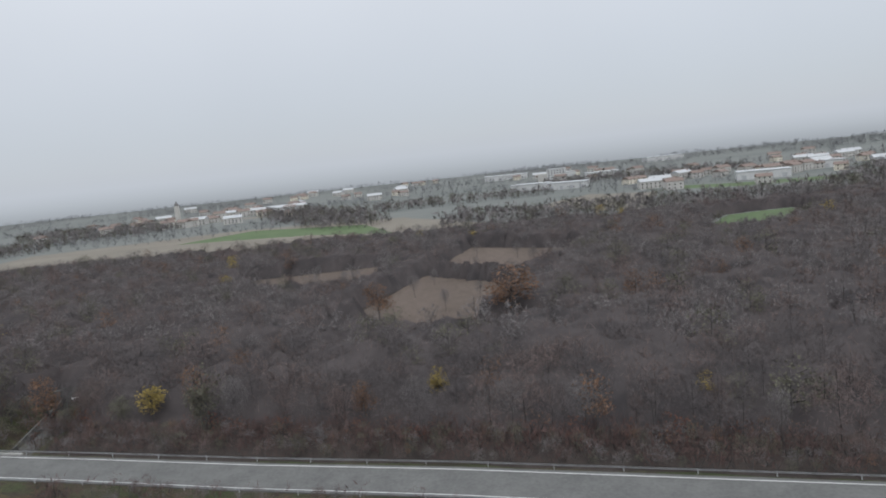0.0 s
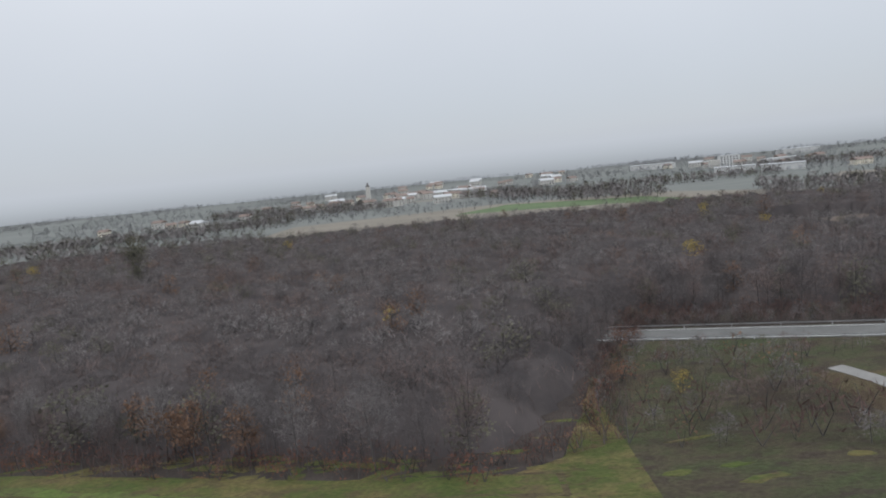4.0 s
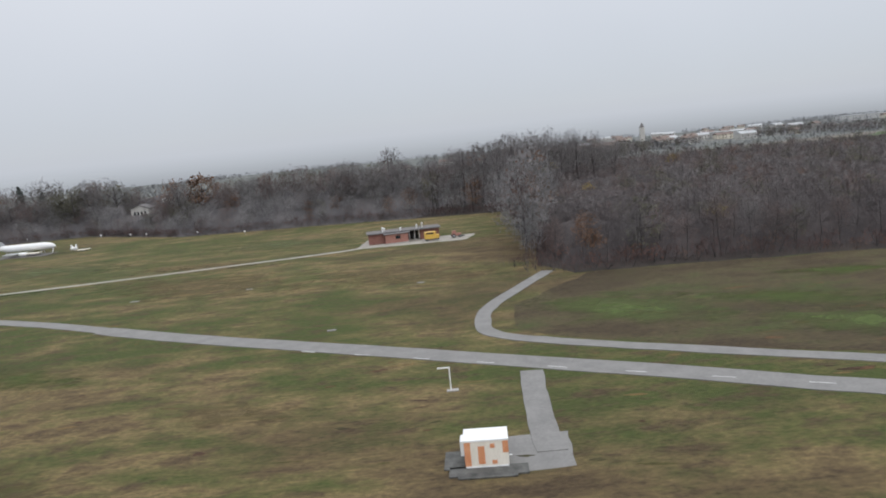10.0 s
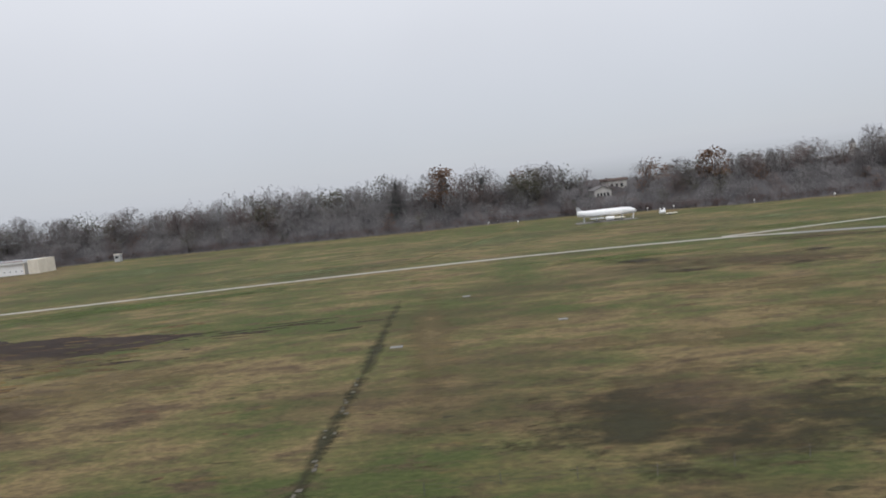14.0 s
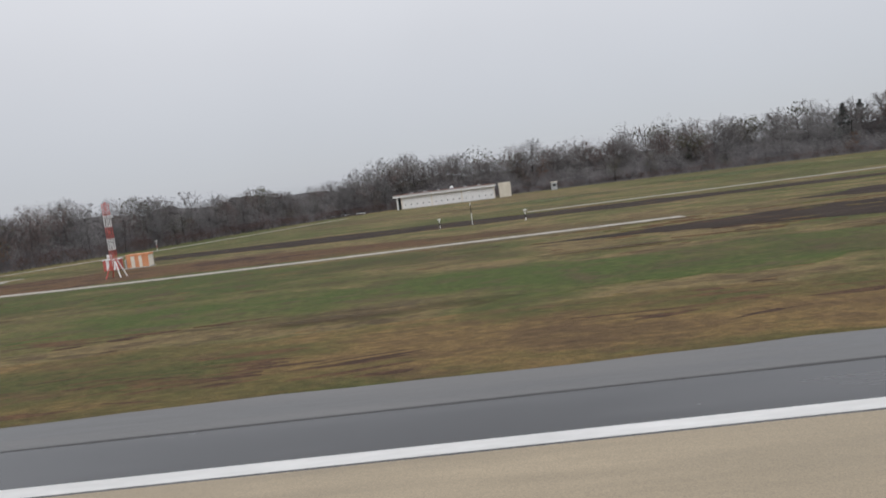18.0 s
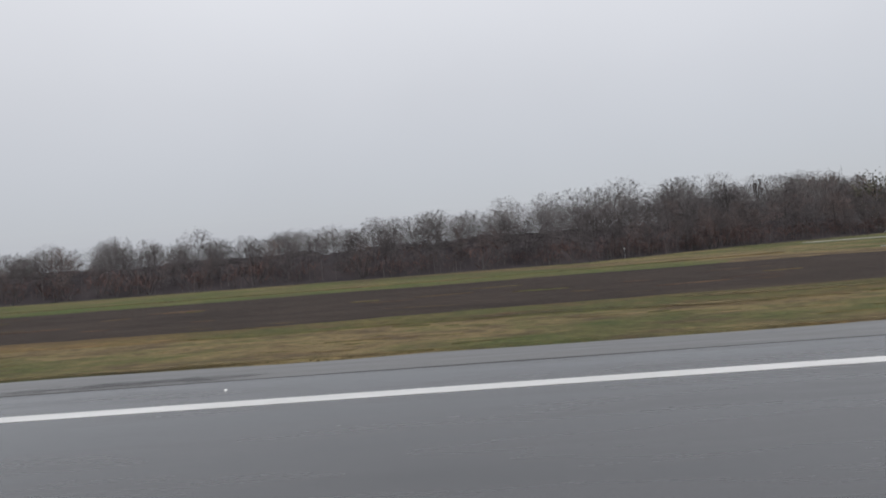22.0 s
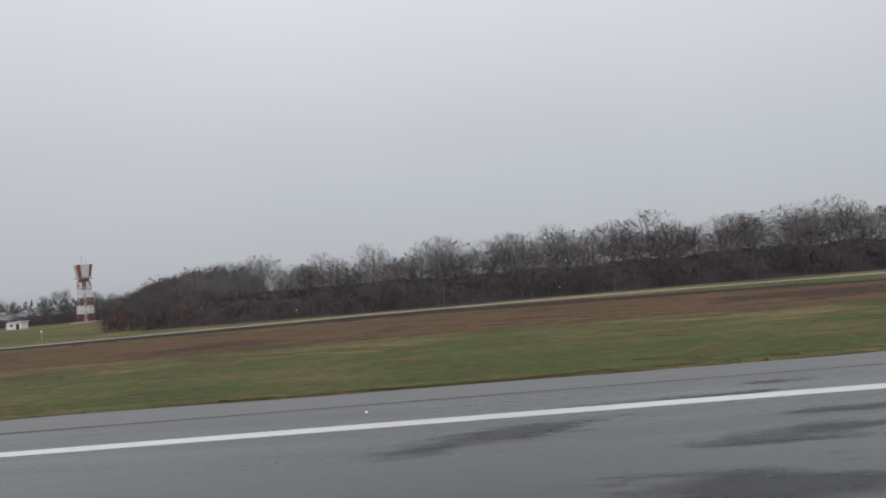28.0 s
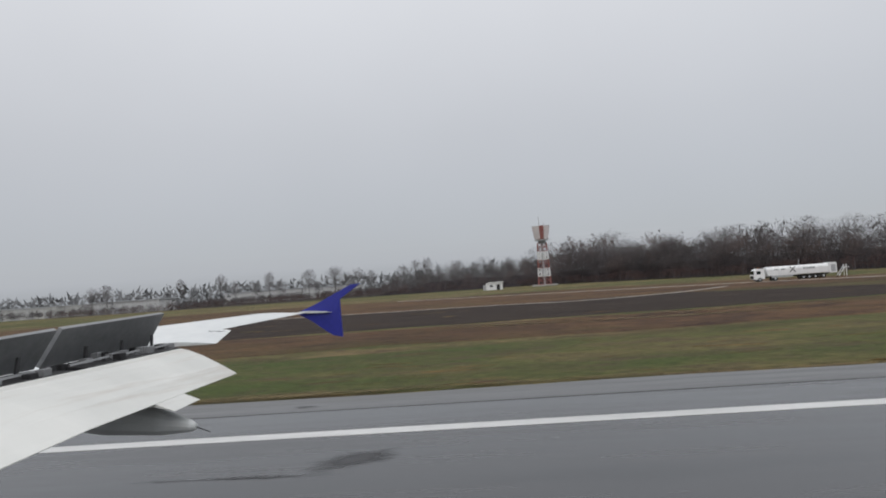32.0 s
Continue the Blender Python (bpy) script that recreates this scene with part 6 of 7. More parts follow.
# ---------------------------------------------------------------- town


def house_proto(w, d, h, wall, roof, storeys):
    base = tagged(new("house"), "small pale house with a tiled gable roof", "house", "houses of the town")
    part("wall", box(-w / 2, -d / 2, 0, w / 2, d / 2, h), wall, base)
    bm = bmesh.new()
    o = 0.5
    add_loft(bm, [[(x, -d / 2 - o, h - 0.2), (x, d / 2 + o, h - 0.2), (x, d / 2 + o, h), (x, 0, h + d * 0.24), (x, -d / 2 - o, h)] for x in (-w / 2 - o, w / 2 + o)])
    part("roof", bm, roof, base)
    part("chimney", box(w * 0.2, -0.4, h, w * 0.2 + 0.8, 0.4, h + d * 0.24 + 0.9), roof, base)
    n = max(2, int(w / 4))
    for s in range(storeys):
        for k in range(n):
            x = -w / 2 + (k + 0.5) * w / n
            part("window", box(x - 0.55, -d / 2 - 0.06, 1.0 + s * 2.9, x + 0.55, -d / 2 + 0.05, 2.3 + s * 2.9), M_GLASS, base)
    return base


def block_proto(w, d, h):
    base = tagged(new("white_hall"), "long low white industrial hall", "hall", "halls of the town")
    part("wall", box(-w / 2, -d / 2, 0, w / 2, d / 2, h), M_HALL, base)
    part("roof", box(-w / 2 - 0.6, -d / 2 - 0.6, h, w / 2 + 0.6, d / 2 + 0.6, h + 0.7), M_GREY, base)
    for k in range(4):
        x = -w / 2 + (k + 0.5) * w / 4
        part("door", box(x - 2, -d / 2 - 0.08, 0, x + 2, -d / 2 + 0.05, 4.0), M_GREY, base)
    return base


protos = [house_proto(12, 10, 5.6, M_STUCCO, M_TILE, 2), house_proto(15, 11, 7.4, M_STUCCO, M_TILE, 2), house_proto(11, 10, 5.4, M_PLASTER, M_TILE, 2), house_proto(20, 11, 6.8, M_STUCCO, M_GREY, 2)]
halls = [block_proto(44, 20, 7), block_proto(70, 24, 8)]
spots = []
for cx, cy, sx, sy, n in ((410, 650, 150, 110, 34), (540, 760, 150, 120, 14), (270, 1000, 110, 160, 12), (-165, 860, 110, 130, 30), (-300, 980, 140, 140, 12), (-20, 1000, 140, 120, 8), (30, 1250, 300, 150, 14), (-450, 760, 70, 60, 5)):
    for _ in range(n):
        spots.append((rng.normal(cx, sx * 0.5), rng.normal(cy, sy * 0.5), int(rng.integers(0, 4)), rng.uniform(-35, 35)))
for i, (x, y, k, turn) in enumerate(spots):
    m = pose(x, y, 0, 0, 0, turn)
    if i < 4 and all(p.get("placed") is None for p in (protos[i],)):
        protos[i].matrix_world = m
        protos[i]["placed"] = 1
        continue
    copy_thing(protos[k], m)
for p in protos:
    if "placed" in p:
        del p["placed"]
hall_spots = [(196, 782, 0, -22), (205, 1114, 1, -10), (232, 742, 0, -25), (507, 1223, 1, 6), (-118, 868, 1, -62), (458, 648, 0, -14), (380, 600, 0, -20), (310, 900, 0, -6), (275, 1010, 0, 0), (-1905, 520, 1, 2), (-2041, 430, 0, 0), (-2008, 440, 0, 3), (-1956, 405, 0, -4), (-2150, 520, 1, 0), (-1880, 580, 1, 4)]
for i, (x, y, k, turn) in enumerate(hall_spots):
    m = pose(x, y, 0, 0, 0, turn)
    if i < 2:
        halls[k].matrix_world = m
    else:
        copy_thing(halls[k], m)
flats = tagged(empty("apartment_block", 256, 936, 0, -10), "white five-storey apartment block of the town", "apartment block")
part("wall", box(-13, -7, 0, 13, 7, 16), M_HALL, flats)
part("wall", box(-26, -6, 0, -13, 6, 11), M_STUCCO, flats)
part("roof", box(-13.4, -7.4, 16, 13.4, 7.4, 16.6), M_GREY, flats)
for s in range(5):
    for k in range(6):
        part("window", box(-11.5 + k * 4, -7.07, 1.2 + s * 3, -9.7 + k * 4, -6.9, 2.7 + s * 3), M_GLASS, flats)
church = tagged(empty("church_tower", -241, 838), "slim pale bell tower of the town", "tower")
part("shaft", box(-2.6, -2.6, 0, 2.6, 2.6, 24), M_STUCCO, church)
bm = bmesh.new()
bmesh.ops.create_cone(bm, cap_ends=True, segments=4, radius1=3.6, radius2=0.2, depth=6, matrix=Matrix.Translation((0, 0, 27)) @ Matrix.Rotation(radians(45), 4, "Z"))
part("spire", bm, M_ROOFING, church)

# far woods and copses beyond the fields
built = [(x, y) for x, y, *_ in spots + hall_spots] + [(256, 936)]


def hides_house(x, y):
    return any(abs(hx - x) < 10 and -8 < hy - y < 42 for hx, hy in built)


BELTS = (((-95, 800), (10, 565), 34), ((-330, 690), (-235, 745), 26), ((120, 480), (330, 430), 40), ((330, 430), (470, 490), 34), ((-560, 560), (-330, 640), 40), ((-420, 470), (-300, 452), 26),
         ((470, 540), (640, 560), 40), ((-60, 700), (180, 690), 22), ((250, 830), (420, 760), 26), ((-420, 850), (-260, 800), 30))


def belt_far(x, y):
    """How deep a place lies in the nearest far belt of trees: above 0 inside."""
    best = -99.0
    for (x0, y0), (x1, y1), w in BELTS:
        f = ((x - x0) * (x1 - x0) + (y - y0) * (y1 - y0)) / ((x1 - x0) ** 2 + (y1 - y0) ** 2)
        f = min(1.0, max(0.0, f))
        best = max(best, w + 16 * noise.noise(Vector((x * 0.02, y * 0.02, 8.0))) - math.hypot(x - x0 - f * (x1 - x0), y - y0 - f * (y1 - y0)))
    return best


places = []
for gx in np.arange(-1000, 1000, 9.0):
    for gy in np.arange(404, 900, 9.0):
        x, y = gx + rng.uniform(-4, 4), gy + rng.uniform(-4, 4)
        if belt_far(x, y) > 0:
            places.append((x, y, 0.0, rng.uniform(8, 13), "far_dark" if rng.uniform() < 0.75 else "olive"))
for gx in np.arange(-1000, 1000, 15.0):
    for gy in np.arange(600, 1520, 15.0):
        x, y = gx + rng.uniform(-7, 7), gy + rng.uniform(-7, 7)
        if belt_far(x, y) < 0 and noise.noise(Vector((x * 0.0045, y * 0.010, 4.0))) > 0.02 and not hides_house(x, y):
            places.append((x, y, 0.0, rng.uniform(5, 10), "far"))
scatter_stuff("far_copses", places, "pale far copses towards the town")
villa = tagged(empty("villa", -652, 349, 1.2, 6), "dull cream house with a low dark roof, half hidden by trees", "house")
bm = bmesh.new()
add_loft(bm, [[(-4.4, y, 0), (4.4, y, 0), (4.4, y, 9.6), (0, y, 11.2), (-4.4, y, 9.6)] for y in (-5, 5)])
part("wall", bm, M_STUCCO, villa)
for side in (-1, 1):
    bm = bmesh.new()
    add_loft(bm, [[(0, y, 11.3), (side * 5.3, y, 9.3), (side * 5.3, y, 9.5), (0, y, 11.55)] for y in (-5.8, 5.6)])
    part("roof_slope", bm, M_ROOFING, villa)
for x, z, w in ((-2.6, 6.2, 0.5), (-0.9, 6.2, 0.5), (0.8, 6.2, 0.5), (2.6, 6.2, 0.5), (-2.4, 2.8, 0.6), (2.4, 2.8, 0.6)):
    win = part("window", box(x - w, -5.08, z, x + w, -4.95, z + 1.8), M_GLASS, villa)
    part("sill", box(x - w - 0.1, -5.2, z - 0.15, x + w + 0.1, -5.0, z), M_PLASTER, win)
upper = tagged(empty("house", -640.8, 366, 1.5, 6), "dull cream house with a flat tan roof behind the villa", "house")
part("wall", box(-5.6, -5, 0, 5.6, 5, 13.0), M_STUCCO, upper)
part("roof", box(-6.1, -5.6, 13.0, 6.1, 5.4, 14.4, 0.1), M_TILE, upper, "shallow tan tiled roof")
for x, z in ((-2.6, 9.6), (0.0, 9.6), (2.8, 9.6)):
    win = part("window", box(x - 0.65, -5.08, z, x + 0.65, -4.95, z + 1.8), M_GLASS, upper)
    part("sill", box(x - 0.75, -5.2, z - 0.15, x + 0.75, -5.0, z), M_PLASTER, win)

# ---------------------------------------------------------------- brick building by the perimeter road
brick = tagged(empty("brick_station", -507.5, 205, 0, 8), "low red-brick technical building with a flat dark roof", "building")
part("wall", box(-10.5, -1.5, 0, -4.5, 4.5, 3.2), M_BRICK_DARK, brick)
part("wall", box(-5.5, -4.0, 0, 1.5, 3.5, 3.0), M_BRICK, brick)
part("wall", box(5.5, -1.0, 0, 11.5, 4.5, 3.2), M_BRICK_DARK, brick)
part("roof", box(-11.0, -2.2, 3.2, 12.0, 5.0, 3.55, 0.04), M_ROOFING, brick, "flat dark roof slab")
part("roof", box(-6.0, -4.5, 3.0, 2.0, 3.0, 3.19, 0.04), M_ROOFING, brick)
part("plinth", box(-5.7, -4.25, 0, 1.7, -4.0, 0.35), M_SLAB, brick)
part("window", box(-2.4, -4.06, 1.5, -0.9, -3.95, 2.5), M_GLASS, brick)
# black panel painted as the shade under the canopy gap
part("doorway_shade", box(2.0, 2.4, 0, 5.2, 2.6, 2.8), M_DARK, brick)
for x in (2.2, 3.8, 5.2):
    part("column", rod((x, -0.6, 0), (x, -0.6, 3.2), 0.12), M_WHITE, brick)
for x, y, h in ((-6, 0, 1.2), (-5.4, 2, 0.8), (-0.5, -1, 0.7), (4.8, 1, 0.9), (6.6, 2, 1.2)):
    vent = part("roof_vent", rod((x, y, 3.5), (x, y, 3.5 + h), 0.16), M_WHITE, brick)
    bm = bmesh.new()
    bmesh.ops.create_uvsphere(bm, u_segments=10, v_segments=6, radius=0.32, matrix=Matrix.Translation((x, y, 3.5 + h)))
    part("cap", bm, M_WHITE, vent)


def wheel(parent, x, y, r, w=0.3):
    t = part("wheel", rod((x, y - w / 2, r), (x, y + w / 2, r), r, sides=16), M_RUBBER, parent)
    part("rim", rod((x, y - w / 2 - 0.02, r), (x, y + w / 2 + 0.02, r), r * 0.5, sides=12), M_GREY, t)
    return t


van = empty("yellow_van", -498.6, 199.4, 0.083, 6)
van.matrix_world = pose(-498.6, 199.4, 0.083, 0, 0, 6) @ Matrix.Diagonal((0.72, 0.8, 0.92, 1))
tagged(van, "yellow box van parked beside the brick building", "van")
part("box_body", box(-2.6, -1.1, 0.7, 2.2, 1.1, 3.0, 0.08), M_YELLOW, van)
part("cab", box(2.2, -1.0, 0.6, 3.5, 1.0, 2.0, 0.15), M_YELLOW, van)
part("windscreen", box(3.3, -0.85, 1.3, 3.54, 0.85, 1.9), M_GLASS, van)
part("side_window", box(-1.9, -1.13, 2.3, 1.2, -1.08, 2.8), M_DARK, van)
part("bumper", box(-2.6, -1.05, 0.45, 3.5, 1.05, 0.7), M_DARK, van)
for x in (-1.7, 2.6):
    for y in (-0.95, 0.95):
        wheel(van, x, y, 0.42)
loader = tagged(empty("red_tractor", -490.8, 201.5, 0.083, 10), "small orange-red tractor beside the yard", "tractor")
part("body", box(-1.4, -0.6, 0.5, 1.5, 0.6, 1.25, 0.1), M_BRICK, loader)
part("cab", box(-1.2, -0.55, 1.25, -0.1, 0.55, 2.1, 0.08), M_BRICK, loader)
part("fork", box(1.5, -0.7, 0.3, 2.5, 0.7, 0.5, 0.03), M_DARK, loader)
for x, r in ((-0.9, 0.6), (1.0, 0.42)):
    for y in (-0.7, 0.7):
        wheel(loader, x, y, r)

# striped cabin by the approach
cabin = tagged(empty("striped_cabin", -491.6, 56.6, 0.02, -3), "white equipment cabin with faded orange stripes on slabs", "cabin")
for x0, x1, y0, y1 in ((-3.4, 3.6, -2.6, -0.9), (-2.6, 2.6, -3.0, -2.5), (-3.9, -1.8, -1.2, 2.2)):
    part("slab", box(x0, y0, 0, x1, y1, 0.14, 0.02), M_MOSSY, cabin)
part("body", box(-1.95, -1.2, 0.25, 1.95, 1.2, 2.55, 0.04), M_CREAM, cabin)
part("roof", box(-2.0, -1.25, 2.55, 2.0, 1.25, 2.72, 0.04), M_WHITE, cabin)
for x0, x1, z0, z1 in ((-1.95, -1.4, 0.3, 2.5), (-0.75, -0.15, 0.45, 2.1), (0.35, 0.75, 1.9, 2.3), (0.45, 0.9, 0.4, 0.75), (1.45, 1.95, 1.4, 2.5)):
    part("stripe", box(x0, -1.225, z0, x1, -1.17, z1), M_ORANGE, cabin, "faded orange stripe")
part("side_unit", box(-2.3, -0.6, 1.0, -1.95, 0.8, 2.4, 0.03), M_WHITE, cabin)
part("skid", box(-1.9, -1.25, 0.14, 1.9, 1.2, 0.26), M_WHITE, cabin)
part("handle_frame", rod((2.0, -1.1, 1.1), (2.25, -1.1, 1.1), 0.05), M_WHITE, cabin)
patch("cabin_pad", [(-494.5, 54), (-484, 54.5), (-483.4, 61.5), (-494, 61)], 0.016, M_ROAD, 0.3, 1.0, "worn asphalt pad round the striped cabin")


def mast_post(name, x, y, h, label):
    p = tagged(empty(name, x, y), label, "post")
    part("pole", rod((0, 0, 0), (0, 0, h), 0.07), M_WHITE, p)
    part("base", box(-0.5, -0.35, 0, 0.9, 0.35, 0.12, 0.02), M_SLAB, p)
    return p


pp = mast_post("white_marker_post", -494.6, 74.9, 2.9, "white post with a cross-arm on a slab")
part("arm", box(-1.4, -0.06, 2.8, 0.1, 0.06, 2.92), M_WHITE, pp)

# ---------------------------------------------------------------- fire-training rig
rig = tagged(empty("training_fuselage", -666, 271, 0, -3), "long white dummy aircraft fuselage on steel legs", "training rig")
bm = bmesh.new()
rings = []
for x, r, dz in ((-11.6, 0.9, 0.35), (-11.4, 1.15, 0.25), (-8, 1.35, 0.0), (0, 1.4, 0.0), (7, 1.4, 0.0), (9.5, 1.25, -0.1), (11, 0.85, -0.3), (11.8, 0.35, -0.5)):
    rings.append([(x, r * math.cos(a), 3.4 + dz + r * math.sin(a)) for a in np.linspace(0, 2 * np.pi, 18, endpoint=False)])
add_loft(bm, rings)
for f in bm.faces:
    f.smooth = True
part("hull", bm, M_WHITE, rig)
for x in (-9, -4, 1, 6):
    for y in (-1.0, 1.0):
        part("leg", rod((x, y, 0), (x, y * 0.8, 2.4), 0.14), M_GREY, rig)
part("tail_fin", add_loft(bmesh.new(), [[(-11.6, y, 4.2), (-9.4, y, 4.6), (-10.9, y, 6.4), (-11.9, y, 6.4)] for y in (-0.12, 0.12)]), M_GREY, rig)
part("wing_slab", box(-7, -6.5, 1.3, -1.5, -1.0, 1.55, 0.05), M_GREY, rig)
part("wing_slab", box(1.0, -5.0, 1.0, 6.5, -1.0, 1.2, 0.05), M_CREAM, rig)
part("nacelle", rod((-1.0, -4.2, 1.1), (2.2, -4.2, 1.1), 0.75, sides=14), M_WHITE, rig)
part("nose_strut", rod((10.2, -0.6, 0), (10.9, 0, 2.6), 0.22), M_WHITE, rig)
part("base_plate", box(-12.5, -7.5, 0, 11, 2.5, 0.1), M_ROOFING, rig, "stained concrete base plate")
tailpiece = tagged(empty("training_tailplane", -644.5, 267, 0, 10), "small white tail section with a flat plate", "training rig")
for side in (-1, 1):
    part("fin", add_loft(bmesh.new(), [[(-0.4 - 0.15, y, 0.6), (-0.4 + 0.3, y, 0.6), (-0.4 + side * 1.0 + 0.35, y, 3.0), (-0.4 + side * 1.0 - 0.25, y, 3.0)] for y in (-0.15 + side * 0.02, 0.15 + side * 0.02)]), M_WHITE, tailpiece)
part("drum", rod((-1.6, 0, 1.4), (0.8, 0, 1.6), 0.6, sides=12), M_WHITE, tailpiece)
part("plate", box(0.8, -1.2, 0.5, 5.6, 1.2, 0.75, 0.04), M_CREAM, tailpiece)
part("stand", box(2.5, -0.5, 0, 3.5, 0.5, 0.5), M_GREY, tailpiece)
patch("rig_apron", [(-682, 263), (-652, 262), (-640, 268), (-676, 278)], 0.06, M_DULL, 1.0, 2, "dull dark ground under the training rig")
for i, (x, y) in enumerate(((-706.8, 335), (-712, 318), (-699, 305), (-660, 318), (-630, 300), (-601, 285), (-576, 270), (-640, 306))):
    p = tagged(empty("perimeter_lamp", x, y), "small white perimeter lamp on a short stake", "lamp", "perimeter lamps")
    part("stake", rod((0, 0, 0), (0, 0, 1.2), 0.08), M_GREY, p)
    part("head", rod((-0.25, 0, 1.35), (0.25, 0, 1.35), 0.3, sides=10), M_LAMP, p)
for x in np.arange(-1105, -1670, -51.5):
    p = tagged(empty("perimeter_lamp", x, 112 if x > -1420 else 128), "small white perimeter lamp on a short stake", "lamp", "perimeter lamps")
    part("stake", rod((0, 0, 0), (0, 0, 1.5), 0.04), M_GREY, p)
    part("head", box(-0.14, -0.12, 1.45, 0.14, 0.12, 1.7, 0.04), M_LAMP, p)

# ---------------------------------------------------------------- white service building
hangar = empty("service_building", -960, 318, 0, -1.5)
hangar.matrix_world = pose(-960, 318, 0, 0, 0, -1.5) @ Matrix.Diagonal((1, 1, 1.22, 1))
tagged(hangar, "long low white service building with a flat overhanging roof", "building")
part("wall", box(-24, 0, 0, 20, 14, 4.6), M_WHITE, hangar)
for x0, x1 in ((-24.2, -10.0), (-9.5, 4.4), (4.9, 20.0)):
    bay = part("bay_panel", box(x0, -0.14, 0.2, x1, 0.0, 4.3, 0.03), M_WHITE, hangar)
    n = 5
    for k in range(n):
        x = x0 + (k + 0.6) * (x1 - x0) / n
        part("window", box(x - 0.24, -0.2, 1.35, x + 0.24, -0.1, 1.8), M_GLASS, bay)
part("roof", box(-28, -1.6, 4.6, 21, 15, 5.3, 0.08), M_WHITE, hangar)
part("fascia", box(-28, -1.75, 5.3, 21, 15.1, 5.6), M_GREY, hangar)
part("roof_trim", box(-27.8, -1.8, 5.6, 20.8, -1.6, 5.78), M_BRICK, hangar, "thin faded red strip along the roof")
for x in (-24.2, -9.75, 4.65, 20.1):
    part("pillar", box(x - 0.25, -0.5, 0, x + 0.25, -0.14, 4.6, 0.03), M_CREAM, hangar)
part("porch_column", box(-26.5, -1.0, 0, -25.9, -0.4, 4.6), M_WHITE, hangar)
part("porch_glass", box(-27, 2, 0, -24, 12, 4.5), M_GLASS, hangar)
part("end_block", box(22.5, -0.6, 0, 28, 12, 5.7, 0.06), M_PLASTER, hangar, "plain beige end block")
part("roof_dome", rod((0, 6, 5.7), (0, 6, 6.7), 1.1, 0.6, sides=14), M_WHITE, hangar)
for k in range(6):
    part("roof_unit", box(-20 + k * 6.5, 3, 5.75, -18.6 + k * 6.5, 4.4, 6.15), M_GREY, hangar)
for x, y in ((-1004, 316), (-1012, 318), (-1018, 312)):
    car = tagged(empty("parked_car", x, y, 0, 5), "small dark car parked by the service building", "car", "parked cars")
    part("body", box(-2.1, -0.85, 0.35, 2.1, 0.85, 0.95, 0.15), M_GREY, car)
    part("cabin", box(-1.2, -0.75, 0.95, 1.1, 0.75, 1.5, 0.2), M_GLASS, car)
    for wx in (-1.3, 1.3):
        for wy in (-0.8, 0.8):
            wheel(car, wx, wy, 0.33, 0.2)
hut = tagged(empty("sentry_hut", -908, 346, 0), "narrow grey hut before the wood", "hut")
part("body", box(-1.4, -1.4, 0, 1.4, 1.4, 3.8), M_GREY, hut)
part("window", box(-0.8, -1.46, 1.8, 0.8, -1.38, 3.0), M_GLASS, hut)
part("roof", box(-1.7, -1.7, 3.8, 1.7, 1.7, 4.1, 0.05), M_CREAM, hut)

# ---------------------------------------------------------------- red and white lattice mast, striped boxes


def lattice(parent, half, z0, z1, bands, step, rod_r, half_top=None, red=M_RED):
    """Square lattice in red and white bands: four legs with rungs and diagonals for each band."""
    half_top = half if half_top is None else half_top
    for b in range(bands):
        za, zb = z0 + (z1 - z0) * b / bands, z0 + (z1 - z0) * (b + 1) / bands
        mat = red if b % 2 == 0 else M_WHITE
        bm = bmesh.new()
        n = max(1, round((zb - za) / step))

        def corner(i, z):
            h = half + (half_top - half) * (z - z0) / (z1 - z0)
            return Vector(((1, 1, -1, -1)[i] * h, (1, -1, -1, 1)[i] * h, z))

        for i in range(4):
            add_rod(bm, corner(i, za), corner(i, zb), rod_r, sides=6)
            j = (i + 1) % 4
            for k in range(n):
                a, c = za + (zb - za) * k / n, za + (zb - za) * (k + 1) / n
                add_rod(bm, corner(i, a), corner(j, a), rod_r * 0.6, sides=4)
                add_rod(bm, corner(i, a) if k % 2 else corner(j, a), corner(j, c) if k % 2 else corner(i, c), rod_r * 0.6, sides=4)
        part("lattice_section", bm, mat, parent, "red lattice section" if b % 2 == 0 else "white lattice section")


mast = tagged(empty("lattice_mast", -1007.6, 101.5), "slim red and white lattice mast", "mast")
lattice(mast, 0.34, 2.6, 11.5, 5, 0.75, 0.05)
for sx in (-1, 1):
    for sy in (-1, 1):
        part("stay_leg", rod((sx * 1.15, sy * 1.0, 0), (sx * 0.34, sy * 0.34, 2.6), 0.09), M_RED if sx < 0 else M_WHITE, mast)
part("sensor_box", box(0.4, -0.3, 9.2, 0.9, 0.3, 9.7, 0.04), M_GREY, mast)
part("sensor_box", box(-0.9, -0.3, 3.1, -0.4, 0.3, 3.7, 0.04), M_WHITE, mast)
part("lamp", rod((0, 0, 11.3), (0, 0, 11.7), 0.15), M_RED, mast)
kiosk = tagged(empty("striped_kiosk", -1018.4, 120.5, 0, 4), "small red and white striped kiosk", "kiosk")
for k in range(5):
    part("stripe_panel", box(-1.35 + k * 0.54, -1.0, 0.1, -0.81 + k * 0.54, 1.0, 2.0, 0.02), M_RED if k % 2 == 0 else M_WHITE, kiosk)
part("roof", box(-1.45, -1.1, 2.0, 1.45, 1.1, 2.12), M_WHITE, kiosk)
shelter = tagged(empty("orange_shelter", -1013.1, 120.2, 0, 4), "faded orange and white equipment shelter", "shelter")
part("body", box(-1.9, -1.2, 0.15, 1.9, 1.2, 2.5, 0.04), M_CREAM, shelter)
